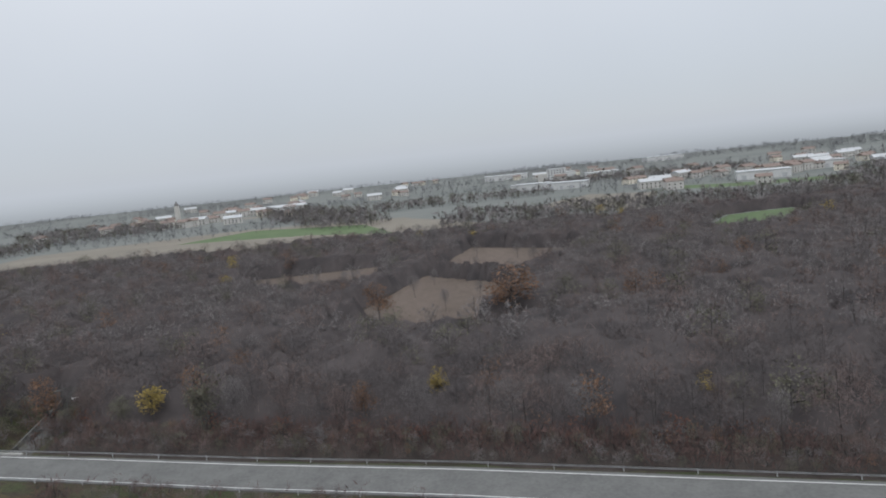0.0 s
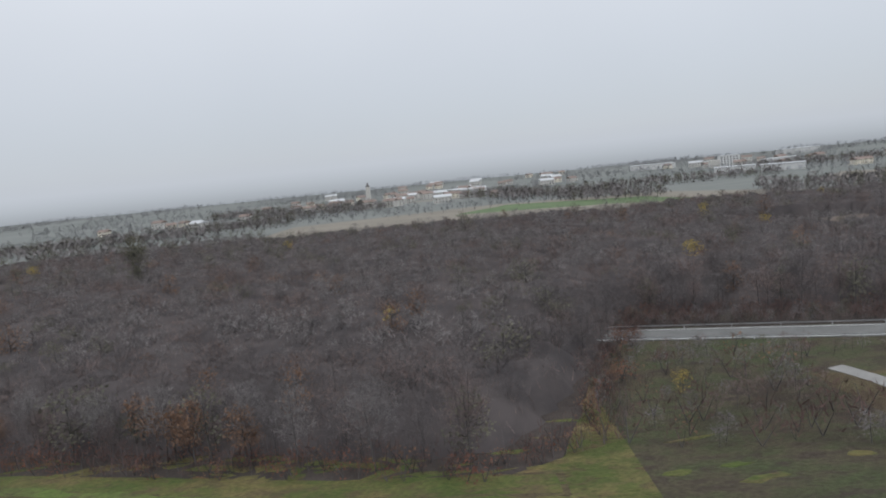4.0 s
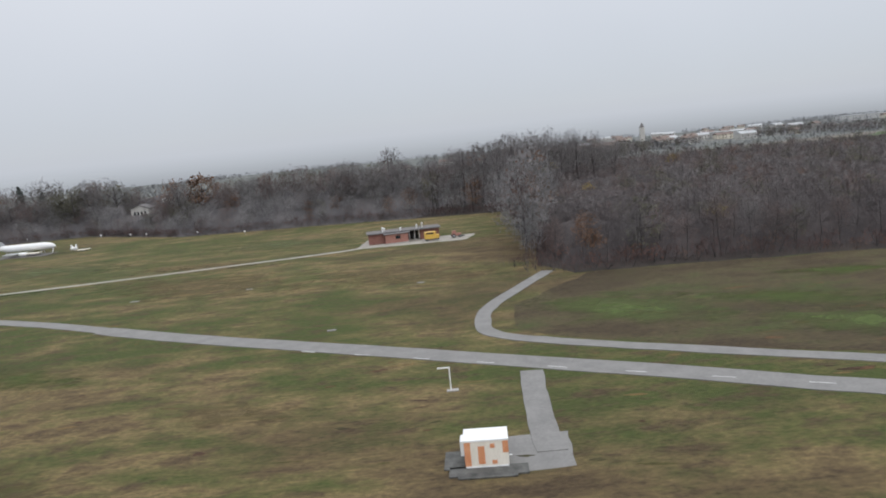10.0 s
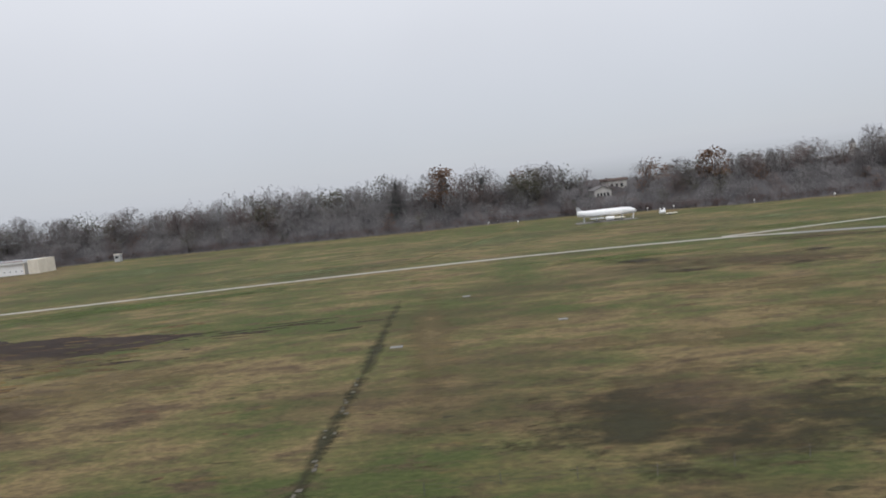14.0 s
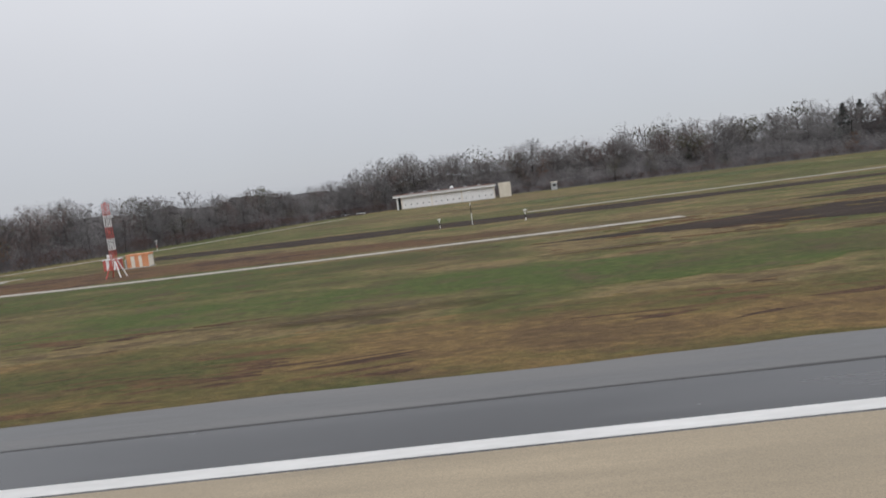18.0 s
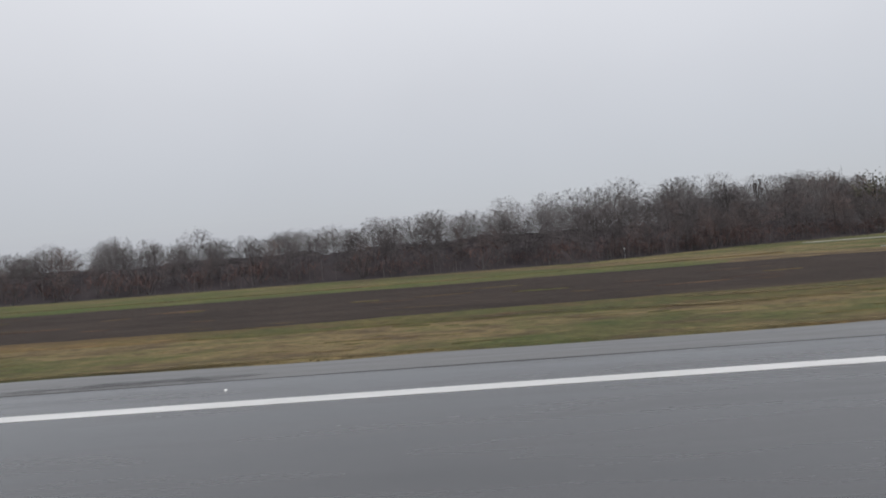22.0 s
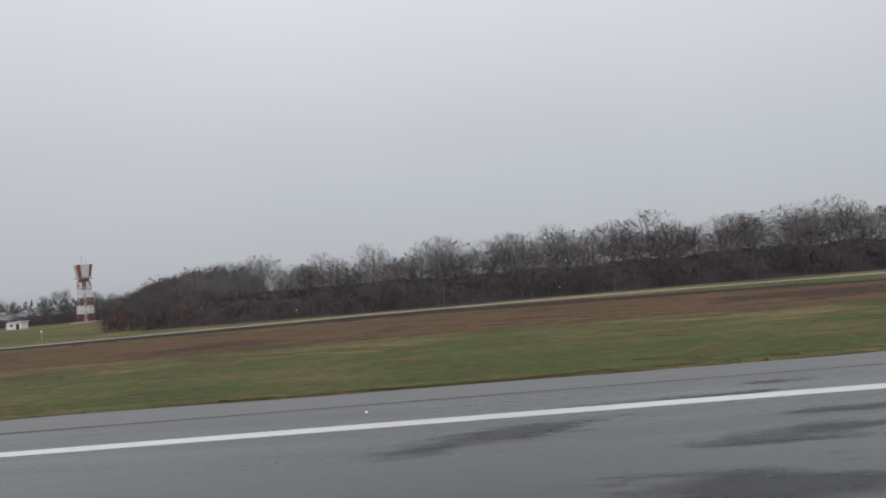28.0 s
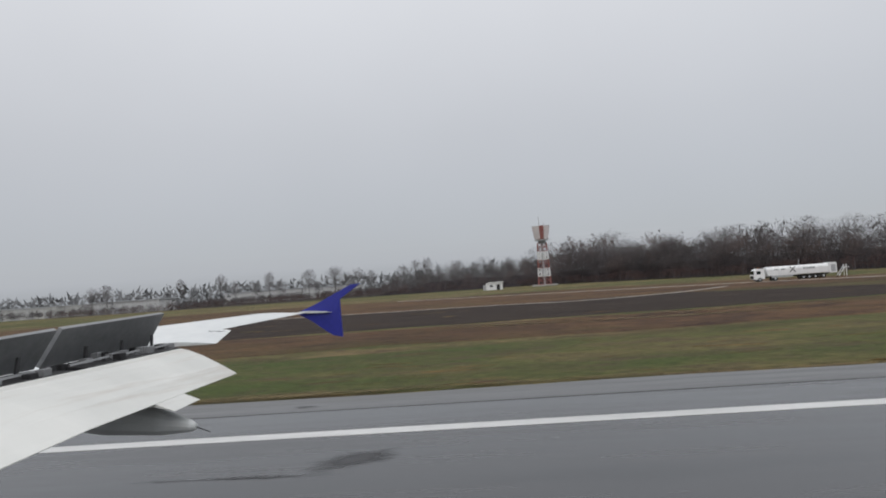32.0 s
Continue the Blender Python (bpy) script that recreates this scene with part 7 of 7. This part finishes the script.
for x0, x1 in ((-1.95, -1.2), (-0.5, 0.2), (0.8, 1.95)):
    part("stripe", box(x0, -1.24, 0.2, x1, -1.18, 2.45), M_ORANGE, shelter)
part("top_band", box(-1.98, -1.26, 2.2, 1.98, 1.22, 2.56), M_ORANGE, shelter)
part("door_frame", box(-2.5, -0.8, 0, -2.3, 0.8, 1.7), M_GREY, shelter)
part("base", box(-2.6, -1.4, 0, 2.1, 1.3, 0.15), M_SLAB, shelter)
for x, y, h, red in ((-958.5, 128.7, 1.6, 0), (-952.3, 128.4, 6.2, 0), (-942.8, 120.4, 1.9, 0), (-1076, 148, 1.6, 0), (-1088.5, 126.8, 3.6, 0), (-1042, 187, 2.6, 1)):
    p = tagged(empty("weather_post", x, y), "thin banded instrument post in the grass", "post", "instrument posts")
    part("pole", rod((0, 0, 0), (0, 0, h), 0.06), M_WHITE, p)
    part("band", rod((0, 0, h * 0.35), (0, 0, h * 0.6), 0.08), M_RED if red else M_DARK, p)
    part("head", box(-0.32, -0.1, h, 0.32, 0.1, h + 0.18, 0.04), M_WHITE, p)
for x, y in ((-1100.6, 86.6), (-1128, 88)):
    p = tagged(empty("antenna_post", x, y), "white dish head on a black and white banded post", "antenna", "antenna posts")
    for k in range(4):
        part("band", rod((0, 0, k * 0.42), (0, 0, k * 0.42 + 0.42), 0.15), M_WHITE if k % 2 == 0 else M_DARK, p)
    bm = bmesh.new()
    bmesh.ops.create_cone(bm, cap_ends=True, segments=14, radius1=0.2, radius2=0.62, depth=0.22, matrix=Matrix.Translation((0, 0, 1.86)))
    part("dish", bm, M_WHITE, p)
    part("pad", box(-0.9, -0.6, 0, 1.2, 0.6, 0.1, 0.02), M_SLAB, p)
    part("box", box(0.4, -0.2, 0.1, 0.8, 0.2, 0.8), M_GREY, p)
for x, y in ((-1100.3, 46.6), (-1100.6, 40.2), (-1100.5, 34.8), (-1100.6, 29.2)):
    b = tagged(empty("closure_board", x, y, 0.1), "low red and white closure board on a stand", "barrier", "closure boards")
    part("board", box(-0.55, -0.05, 0.30, 0.55, 0.05, 0.60, 0.02), M_RED, b)
    part("stripe", box(-0.55, -0.062, 0.55, 0.55, -0.05, 0.60), M_WHITE, b)
    for x in (-0.35, 0.35):
        part("stand", box(x - 0.06, -0.10, 0, x + 0.06, 0.10, 0.30, 0.01), M_GREY, b)
    part("foot", box(-0.45, -0.22, 0, 0.45, 0.22, 0.07, 0.02), M_DARK, b)
ribbon("vehicle_track", rough_line([(-1010.9, 80), (-1011.5, 34), (-1011.5, 28.5)], 1.5, 0.2), 1.1, 0.07, M_FIELD, 1.0, "darker wheel track through the grass")
part("stake", rod((-1011.6, 34.5, 0), (-1011.6, 34.5, 0.8), 0.05), M_DARK, None, "short dark stake in the grass", "structure")

# ---------------------------------------------------------------- radar tower, hut and tanker
tower = empty("radar_tower", -1709.2, 293)
tower.matrix_world = pose(-1709.2, 293, 0) @ Matrix.Diagonal((1.05, 1.05, 1.24, 1))
tagged(tower, "red and white banded lattice radar tower with panel crown", "tower")
part("footing", box(-5, -4, 0, 5, 4, 0.5, 0.05), M_SLAB, tower)
lattice(tower, 2.5, 0.5, 15.2, 5, 1.3, 0.17, 1.8, M_RED_DULL)
for b in (1, 3):
    za, zb = 0.5 + 2.94 * b, 3.44 + 2.94 * b
    ha, hb = 2.5 - 0.14 * b, 2.36 - 0.14 * b
    for side in range(4):
        turn = Matrix.Rotation(side * math.pi / 2, 4, "Z")
        for f in (-0.5, 0.0, 0.5):
            part("upright", rod(turn @ Vector((f * ha, -ha, za)), turn @ Vector((f * hb, -hb, zb)), 0.17, sides=6), M_WHITE, tower)
part("equipment_floor", box(-1.5, -1.5, 15.0, 1.5, 1.5, 16, 0.08), M_SPOILER, tower, "dark equipment floor below the crown")
part("core", box(-0.4, -0.4, 0.5, 0.4, 0.4, 16), M_GREY, tower)
part("platform", box(-2.6, -2.6, 16, 2.6, 2.6, 16.4, 0.05), M_GREY, tower)
for k in range(8):
    a = k * math.pi / 4
    bm = bmesh.new()
    c, s_ = math.cos(a), math.sin(a)
    ring = []
    for rad, z in ((2.7, 16.6), (3.5, 21.2)):
        hw = rad * (0.26 if k % 2 == 0 else 0.50)
        rad *= 0.96 if k % 2 else 1.02
        ring.append([(c * rad - s_ * hw, s_ * rad + c * hw, z), (c * rad + s_ * hw, s_ * rad - c * hw, z), (c * (rad - 0.25) + s_ * hw, s_ * (rad - 0.25) - c * hw, z), (c * (rad - 0.25) - s_ * hw, s_ * (rad - 0.25) + c * hw, z)])
    add_loft(bm, ring)
    part("crown_panel", bm, M_CROWN if k % 2 else M_RED_DULL, tower)
part("crown_core", rod((0, 0, 16.4), (0, 0, 20.0), 1.6, sides=12), M_RED_DULL, tower)
part("aerial", rod((-0.6, 0, 20), (-0.6, 0, 24.5), 0.09), M_GREY, tower)
part("aerial", rod((1.2, 0, 20), (1.2, 0, 22.6), 0.07), M_GREY, tower)
shed = tagged(empty("white_shed", -1731.4, 279, 0, -4), "small white flat-roofed shed in the grass", "shed")
part("wall", box(-3.4, -2, 0, 3.4, 2, 3.0), M_WHITE, shed)
part("roof", box(-2.4, -2.5, 3.0, 3.9, 2.4, 3.35, 0.05), M_WHITE, shed)
part("annex", box(-4.6, -1.2, 0, -3.4, 1.6, 2.2), M_GREY, shed)
part("door", box(1.0, -2.06, 0, 2.4, -1.95, 2.2), M_DARK, shed)
part("window", box(-1.8, -2.06, 1.3, -0.6, -1.95, 2.1), M_GLASS, shed)

tk = empty("tanker_truck", -1672.6, 140, 0.02, -2)
tk.matrix_world = pose(-1672.6, 140, 0.02, 0, 0, -2) @ Matrix.Diagonal((0.88, 0.9, 0.88, 1))
tagged(tk, "white refuelling tanker with a long rounded tank", "truck")
part("chassis", box(-7.2, -0.9, 0.75, 8.2, 0.9, 1.05), M_DARK, tk)
bm = bmesh.new()
prof = [(-1.25, 1.3), (-1.15, 1.15), (1.15, 1.15), (1.25, 1.3), (1.28, 2.6), (1.1, 3.05), (0.7, 3.25), (-0.7, 3.25), (-1.1, 3.05), (-1.28, 2.6)]
add_loft(bm, [[(x, py * k, 2.2 + (pz - 2.2) * k) for py, pz in prof] for x, k in ((-5.3, 0.88), (-5.05, 1.0), (8.0, 1.0), (8.3, 0.92))])
part("tank", bm, M_WHITE, tk)
part("rear_cabinet", box(8.3, -1.25, 1.0, 10.0, 1.25, 3.4, 0.06), M_WHITE, tk)
part("cabinet_shutter", box(8.7, -1.29, 1.3, 9.7, -1.23, 2.9), M_GREY, tk)
part("side_skirt", box(-4.4, -1.26, 0.75, 0.3, -1.15, 1.15), M_GREY, tk)
bm = bmesh.new()
add_loft(bm, [[(-8.3, y, 0.6), (-5.9, y, 0.6), (-5.9, y, 3.0), (-7.4, y, 3.05), (-8.1, y, 2.6), (-8.35, y, 1.6)] for y in (-1.2, 1.2)])
cabp = part("cab", bm, M_WHITE, tk)
part("windscreen", box(-8.33, -1.0, 1.75, -8.02, 1.0, 2.6), M_GLASS, cabp)
part("side_window", box(-7.7, -1.24, 1.75, -6.8, -1.19, 2.5), M_GLASS, cabp)
part("grille", box(-8.4, -0.9, 0.7, -8.3, 0.9, 1.4), M_DARK, cabp)
part("beacon", rod((-6.9, 0, 3.0), (-6.9, 0, 3.3), 0.14), M_ORANGE, cabp)
for x in (-7.0, -3.6, 2.6, 3.9, 5.2, 7.0):
    for y in (-1.05, 1.05):
        wheel(tk, x, y, 0.5)
for r in (45, -45):
    bm = box(-0.85, -1.31, 2.19, 0.85, -1.27, 2.36)
    bmesh.ops.rotate(bm, cent=(0, -1.3, 2.27), matrix=Matrix.Rotation(radians(r), 3, "Y"), verts=bm.verts[:])
    bmesh.ops.translate(bm, verts=bm.verts[:], vec=(0.3, 0, 0.15))
    part("emblem_bar", bm, M_DARK, tk)
for x0, x1 in ((2.6, 3.2), (3.35, 3.8), (3.95, 4.5), (4.65, 5.2)):
    part("lettering_bar", box(x0, -1.31, 2.3, x1, -1.27, 2.75), M_GREY, tk)
for x in (-3.8, -2.2):
    part("mark", box(x, -1.31, 2.5, x + 0.9, -1.27, 2.65), M_DARK, tk)
part("whip_aerial", rod((2.4, 0.3, 3.2), (2.4, 0.3, 4.6), 0.05), M_GREY, tk)
steps = tagged(empty("access_steps", -1662.0, 140.5, 0.05), "white wheeled access steps behind the tanker", "steps")
for y in (-0.5, 0.5):
    part("frame", rod((-0.9, y, 0.1), (0.5, y, 1.9), 0.07), M_WHITE, steps)
    part("post", rod((0.7, y, 0), (0.7, y, 2.4), 0.07), M_WHITE, steps)
for k in range(6):
    part("tread", box(-0.85 + k * 0.24, -0.5, 0.25 + k * 0.29, -0.5 + k * 0.24, 0.5, 0.31 + k * 0.29), M_GREY, steps)
part("platform", box(0.3, -0.6, 1.75, 1.2, 0.6, 1.83), M_WHITE, steps)

# low wire fences in the grass
for pts, tall in (([(-644.6 - 4.85 * k, 41.6 + 0.4 * math.sin(k * 1.7)) for k in range(18)], 0.85), ([(-1014.3, 60.5), (-1014.6, 56.0), (-1014.9, 52.4), (-1015.0, 49.2), (-1015.1, 46.2), (-1014.9, 43.6)], 1.0)):
    fence = tagged(empty("wire_fence", 0, 0), "low fence of thin stakes with slack wire", "fence")
    for (x, y) in pts:
        part("stake", rod((x, y, -0.1), (x + 0.02, y, tall), 0.03, 0.022, 6), M_BARK, fence)
    for z in (0.45, 0.8):
        bm = bmesh.new()
        for (x0, y0), (x1, y1) in zip(pts, pts[1:]):
            mx, my = (x0 + x1) / 2, (y0 + y1) / 2
            add_rod(bm, (x0, y0, z * tall), (mx, my, z * tall - 0.12), 0.007, sides=4)
            add_rod(bm, (mx, my, z * tall - 0.12), (x1, y1, z * tall), 0.007, sides=4)
        part("wire", bm, M_BARK, fence)

# ---------------------------------------------------------------- marks on the runway
# damp stains: from one end to the other, and how wide
STAINS = (((-1311.6, 13.0), (-1309.6, 16.2), 1.3), ((-1310.8, 15.4), (-1308.2, 19.2), 1.0), ((-1309.6, 18.8), (-1306.0, 20.0), 0.5), ((-1308.4, 13.4), (-1302, 13.5), 0.35), ((-1301.2, 14.0), (-1294.2, 13.7), 0.8), ((-1298.8, 17.2), (-1294.8, 17.1), 0.7), ((-1293.8, 17.9), (-1291.8, 17.0), 0.5),
          ((-1359, 14.1), (-1350, 13.6), 1.7), ((-1364.4, 19.0), (-1360.4, 18.9), 0.3), ((-1537, 16.8), (-1529.6, 19.0), 0.8), ((-1532, 12.1), (-1525, 12.3), 1.2), ((-1527.4, 15.7), (-1522.6, 16.2), 0.6), ((-1525.8, 17.9), (-1521.6, 18.0), 0.4),
          ((-1738.8, 16.0), (-1736.5, 18.5), 0.6), ((-1742.2, 25.5), (-1740.5, 25.2), 0.3), ((-1250.4, 14.3), (-1247.2, 14.6), 0.5), ((-1243, 11.9), (-1241.2, 11.6), 0.5), ((-1254, 24.0), (-1250.5, 24.6), 0.35), ((-1142, 22.5), (-1128, 23.3), 0.9), ((-1160.4, 15.8), (-1158.9, 17.4), 0.4), ((-1162.4, 13.3), (-1161.4, 14.5), 0.35),
          ((-1161, 22.1), (-1152, 23.6), 0.6), ((-1145, 23.7), (-1139, 23.8), 0.5), ((-1309, 26.4), (-1307.8, 23.6), 0.3), ((-1290.4, 26.8), (-1290, 21.8), 0.3), ((-1032.6, 25.8), (-1031.6, 21.2), 0.3), ((-1635, 23.7), (-1633.4, 23.9), 0.3), ((-1204, 24.9), (-1192, 25.3), 0.5), ((-1214, 24.9), (-1206, 25.1), 0.4),
          ((-980, 14.6), (-968, 15.6), 0.7), ((-1696, 18.0), (-1693.5, 18.7), 0.4), ((-1687.5, 22.6), (-1683.5, 22.5), 0.3), ((-1631.2, 16.5), (-1628, 16.9), 0.4))
damp = []
for (x0, y0), (x1, y1), w in STAINS:
    damp.append(((x0 + x1) / 2, (y0 + y1) / 2, math.hypot(x1 - x0, y1 - y0) * 0.62, w * 1.5, math.degrees(math.atan2(y1 - y0, x1 - x0))))
for _ in range(60):
    damp.append((rng.uniform(-1770, -985), rng.uniform(6, 24), rng.uniform(1.5, 7), rng.uniform(0.2, 0.7), rng.uniform(-4, 4)))
for k, (x, y, a, b, turn) in enumerate(damp):
    bm = bmesh.new()
    bm.faces.new([bm.verts.new(p) for p in ((-a, -b, 0), (a, -b, 0), (a, b, 0), (-a, b, 0))])
    ob = part("runway_stain", bm, M_SOFT)
    ob.matrix_world = pose(x, y, 0.1075 + 0.00004 * k, 0, 0, turn)
    tagged(ob, "soft dark damp stain on the runway", kind="structure")
for x, y in ((-934.2, 26.0), (-926.0, 22.6), (-978.9, 22.6), (-1137.9, 22.4), (-1193.0, 22.6), (-1362.9, 22.8), (-1537.9, 22.8), (-1253.5, 15.1), (-1251.7, 15.2), (-1311.6, 14.5), (-1420, 22.7), (-1478, 22.7), (-1597, 22.7), (-1656, 22.7), (-1036, 22.6)):
    p = tagged(empty("inset_light", x, y, 0.1), "small white inset light on the runway", "light", "runway lights")
    part("plate", rod((0, 0, -0.02), (0, 0, 0.03), 0.06, 0.05, 12), M_LAMP, p)
    part("lens", box(-0.035, -0.02, 0.025, 0.035, 0.02, 0.05, 0.006), M_LAMP, p)
for x, y in ((-1111.2, 27.9), (-981, 27.9)):
    p = tagged(empty("edge_light", x, y), "small white raised edge light in the grass", "light", "runway lights")
    part("stem", rod((0, 0, 0), (0, 0, 0.2), 0.04), M_GREY, p)
    part("dome", rod((0, 0, 0.2), (0, 0, 0.30), 0.055, 0.04, 12), M_LAMP, p)

# ragged tufts along the shoulder and in the near grass
tv, tt = [], []
for band, count, y0, y1, h0, h1, mat, nm in ((0, 14000, 27.2, 28.6, 0.05, 0.14, M_BLADE, "verge_grass"), (1, 14000, 28.5, 40, 0.04, 0.10, M_BLADE, "grass_tufts")):
    x = rng.uniform(-1780, -800, count)
    y = rng.uniform(y0, y1, count)
    p = np.column_stack([x, y, np.zeros(count)])
    d = rng.normal(0, 0.35, (count, 3)) + np.array([0, 0, 1.0])
    d = d / np.linalg.norm(d, axis=1)[:, None] * rng.uniform(h0, h1, (count, 1))
    v, t = blades(p, d, rng.uniform(0.02, 0.07, count))
    stuff(nm, v, t, mat, "dry yellow-brown grass tufts beside the runway", "grass")

# ---------------------------------------------------------------- the aircraft's wing, where the landing roll ends
wing = tagged(empty("aircraft_wing", -1738, 9.0, 4.0), "white airliner wing with raised spoilers and blue tip fence", "aircraft wing")
WX, WY, WZ = -1738, 9.0, 4.0


def wloft(sections):
    """Skin between sections given in world metres."""
    return add_loft(bmesh.new(), [[(x - WX, y - WY, z - WZ) for x, y, z in s] for s in sections])


def foil(x_le, x_te, y, z_le, z_te, thick):
    """Section of a wing: nose, upper and lower skin."""
    pts = []
    for f, t in ((0, 0), (0.05, 0.5), (0.2, 0.9), (0.45, 1.0), (0.75, 0.6), (1, 0.05)):
        pts.append((x_le + (x_te - x_le) * f, y, z_le + (z_te - z_le) * f + t * thick * 0.6))
    for f, t in ((1, 0.05), (0.7, 0.5), (0.35, 0.9), (0.1, 0.6)):
        pts.append((x_le + (x_te - x_le) * f, y, z_le + (z_te - z_le) * f - t * thick * 0.4))
    return pts


part("outer_panel", wloft([foil(-1740.6, -1738.55, 8.9, 4.02, 3.92, 0.16), foil(-1740.2, -1738.5, 11, 4.03, 3.97, 0.12), foil(-1739.6, -1738.25, 15.1, 4.05, 4.02, 0.07)]), M_WING, wing)
part("inner_panel", wloft([foil(-1743.5, -1738.15, 2.6, 3.86, 3.80, 0.5), foil(-1741.6, -1738.3, 7.6, 3.92, 3.86, 0.3), foil(-1740.6, -1738.5, 8.95, 3.96, 3.90, 0.18)]), M_WING, wing)
part("aileron", wloft([foil(-1738.55, -1737.6, 8.55, 3.93, 3.90, 0.06), foil(-1738.5, -1738.2, 10.6, 3.96, 3.96, 0.05)]), M_WING, wing, "pale inner end of the aileron")
part("flap", wloft([foil(-1738.2, -1736.62, 2.2, 3.85, 3.62, 0.12), foil(-1737.75, -1736.75, 4.4, 3.92, 3.66, 0.11), foil(-1737.66, -1736.97, 7.6, 3.93, 3.605, 0.08)]), M_FLAP, wing, "lowered off-white flap")
part("flap_tab", wloft([foil(-1737.05, -1736.66, 5.42, 3.70, 3.575, 0.03), foil(-1737.08, -1736.71, 6.02, 3.69, 3.57, 0.03)]), M_FLAP, wing)
part("track_fairing", wloft([[(-1738.3 + f * 1.62, 5.85 + math.cos(a) * r, 3.63 - f * 0.27 + math.sin(a) * r * 0.9) for a in np.linspace(0, 2 * np.pi, 12, endpoint=False)] for f, r in ((0, 0.08), (0.2, 0.18), (0.5, 0.19), (0.8, 0.13), (0.97, 0.06), (1.0, 0.03))]), M_WING, wing, "pointed grey flap track fairing")
part("fairing_wick", wloft([[(-1736.7, 5.85 + dy, 3.36 + dz) for dy, dz in ((-0.01, 0), (0.01, 0), (0, 0.01))], [(-1736.55, 5.85 + dy, 3.30 + dz) for dy, dz in ((-0.006, 0), (0.006, 0), (0, 0.006))]]), M_DARK, wing)
for y0, y1, t0, t1 in ((2.4, 5.98, 4.185, 4.30), (6.06, 8.05, 4.305, 4.35)):
    sp = part("spoiler", wloft([[(-1738.27, y, 3.95), (-1738.04, y + 0.02, top), (-1738.08, y + 0.02, top + 0.02), (-1738.32, y, 3.97)] for y, top in ((y0, t0), (y1, t1))]), M_SPOILER, wing, "raised dark grey spoiler panel")
    # black block below the spoiler, painted as the shade in the bay
    part("hinge_bay_shade", wloft([[(-1738.25, y, 3.80), (-1737.80, y, 3.79), (-1737.80, y, 3.925), (-1738.25, y, 3.948)] for y in (y0, y1 - 0.1)]), M_DARK, wing)
    part("lower_lip", wloft([[(-1738.20, y, 3.93), (-1738.15, y, 3.93), (-1738.15, y, 3.945), (-1738.20, y, 3.945)] for y in (y0 + 0.1, y1 - 0.1)]), M_SPOILER, wing)
    for k in range(3):
        y = y0 + (k + 0.55) * (y1 - y0) / 3
        part("actuator", wloft([[(-1738.06 + dx, y + dy, 3.90) for dx, dy in ((-0.012, -0.02), (0.012, -0.02), (0.012, 0.02), (-0.012, 0.02))], [(-1738.11 + dx, y + 0.12 + dy, 4.10) for dx, dy in ((-0.01, -0.015), (0.01, -0.015), (0.01, 0.015), (-0.01, 0.015))]]), M_DARK, sp)
        for q in range(7):
            a, b, c = rng.uniform(-1738.16, -1737.86), y + rng.uniform(-0.55, 0.55), rng.uniform(3.95, 4.02)
            part("bracket", box(a - WX - 0.04, b - WY - rng.uniform(0.03, 0.12), 3.88 - WZ, a - WX + 0.04, b - WY + 0.04, c - WZ, 0.008), M_SPOILER if q % 3 else M_DARK, sp)
        part("hydraulic_pipe", wloft([[(-1737.92 + dx, y - 0.45, 3.955 + dz) for dx, dz in ((-0.012, 0), (0.012, 0), (0, 0.02))], [(-1737.95 + dx, y + 0.3, 3.965 + dz) for dx, dz in ((-0.012, 0), (0.012, 0), (0, 0.02))]]), M_SPOILER, sp)
bm = bmesh.new()
outline = [(-1738.45, 4.02), (-1737.95, 4.22), (-1737.15, 4.60), (-1736.92, 4.61), (-1737.42, 4.28), (-1737.42, 4.0), (-1737.40, 3.42), (-1737.62, 3.46), (-1738.1, 3.82)]
add_loft(bm, [[(x - WX, y - WY, z - WZ) for x, z in outline] for y in (15.16, 15.23)])
part("tip_fence", bm, M_BLUE, wing, "cobalt-blue wing tip fence")
part("fence_root", wloft([foil(-1738.4, -1737.6, 15.08, 4.04, 4.0, 0.06), foil(-1738.2, -1737.7, 15.16, 4.04, 4.0, 0.03)]), M_WING, wing)
for k in range(4):
    y = 10.2 + k * 1.25
    part("static_wick", wloft([[(-1738.4, y + dy, 3.98 + dz) for dy, dz in ((-0.012, 0), (0.012, 0), (0, 0.012))], [(-1738.15, y + dy, 3.97 + dz) for dy, dz in ((-0.006, 0), (0.006, 0), (0, 0.006))]]), M_DARK, wing)

# the whole place is laid out in survey metres and set at the scale of the flight
for ob in list(scene.objects):
    if ob.parent is None and ob.type in {"MESH", "EMPTY"}:
        ob.matrix_basis = Matrix.Scale(U, 4) @ ob.matrix_basis
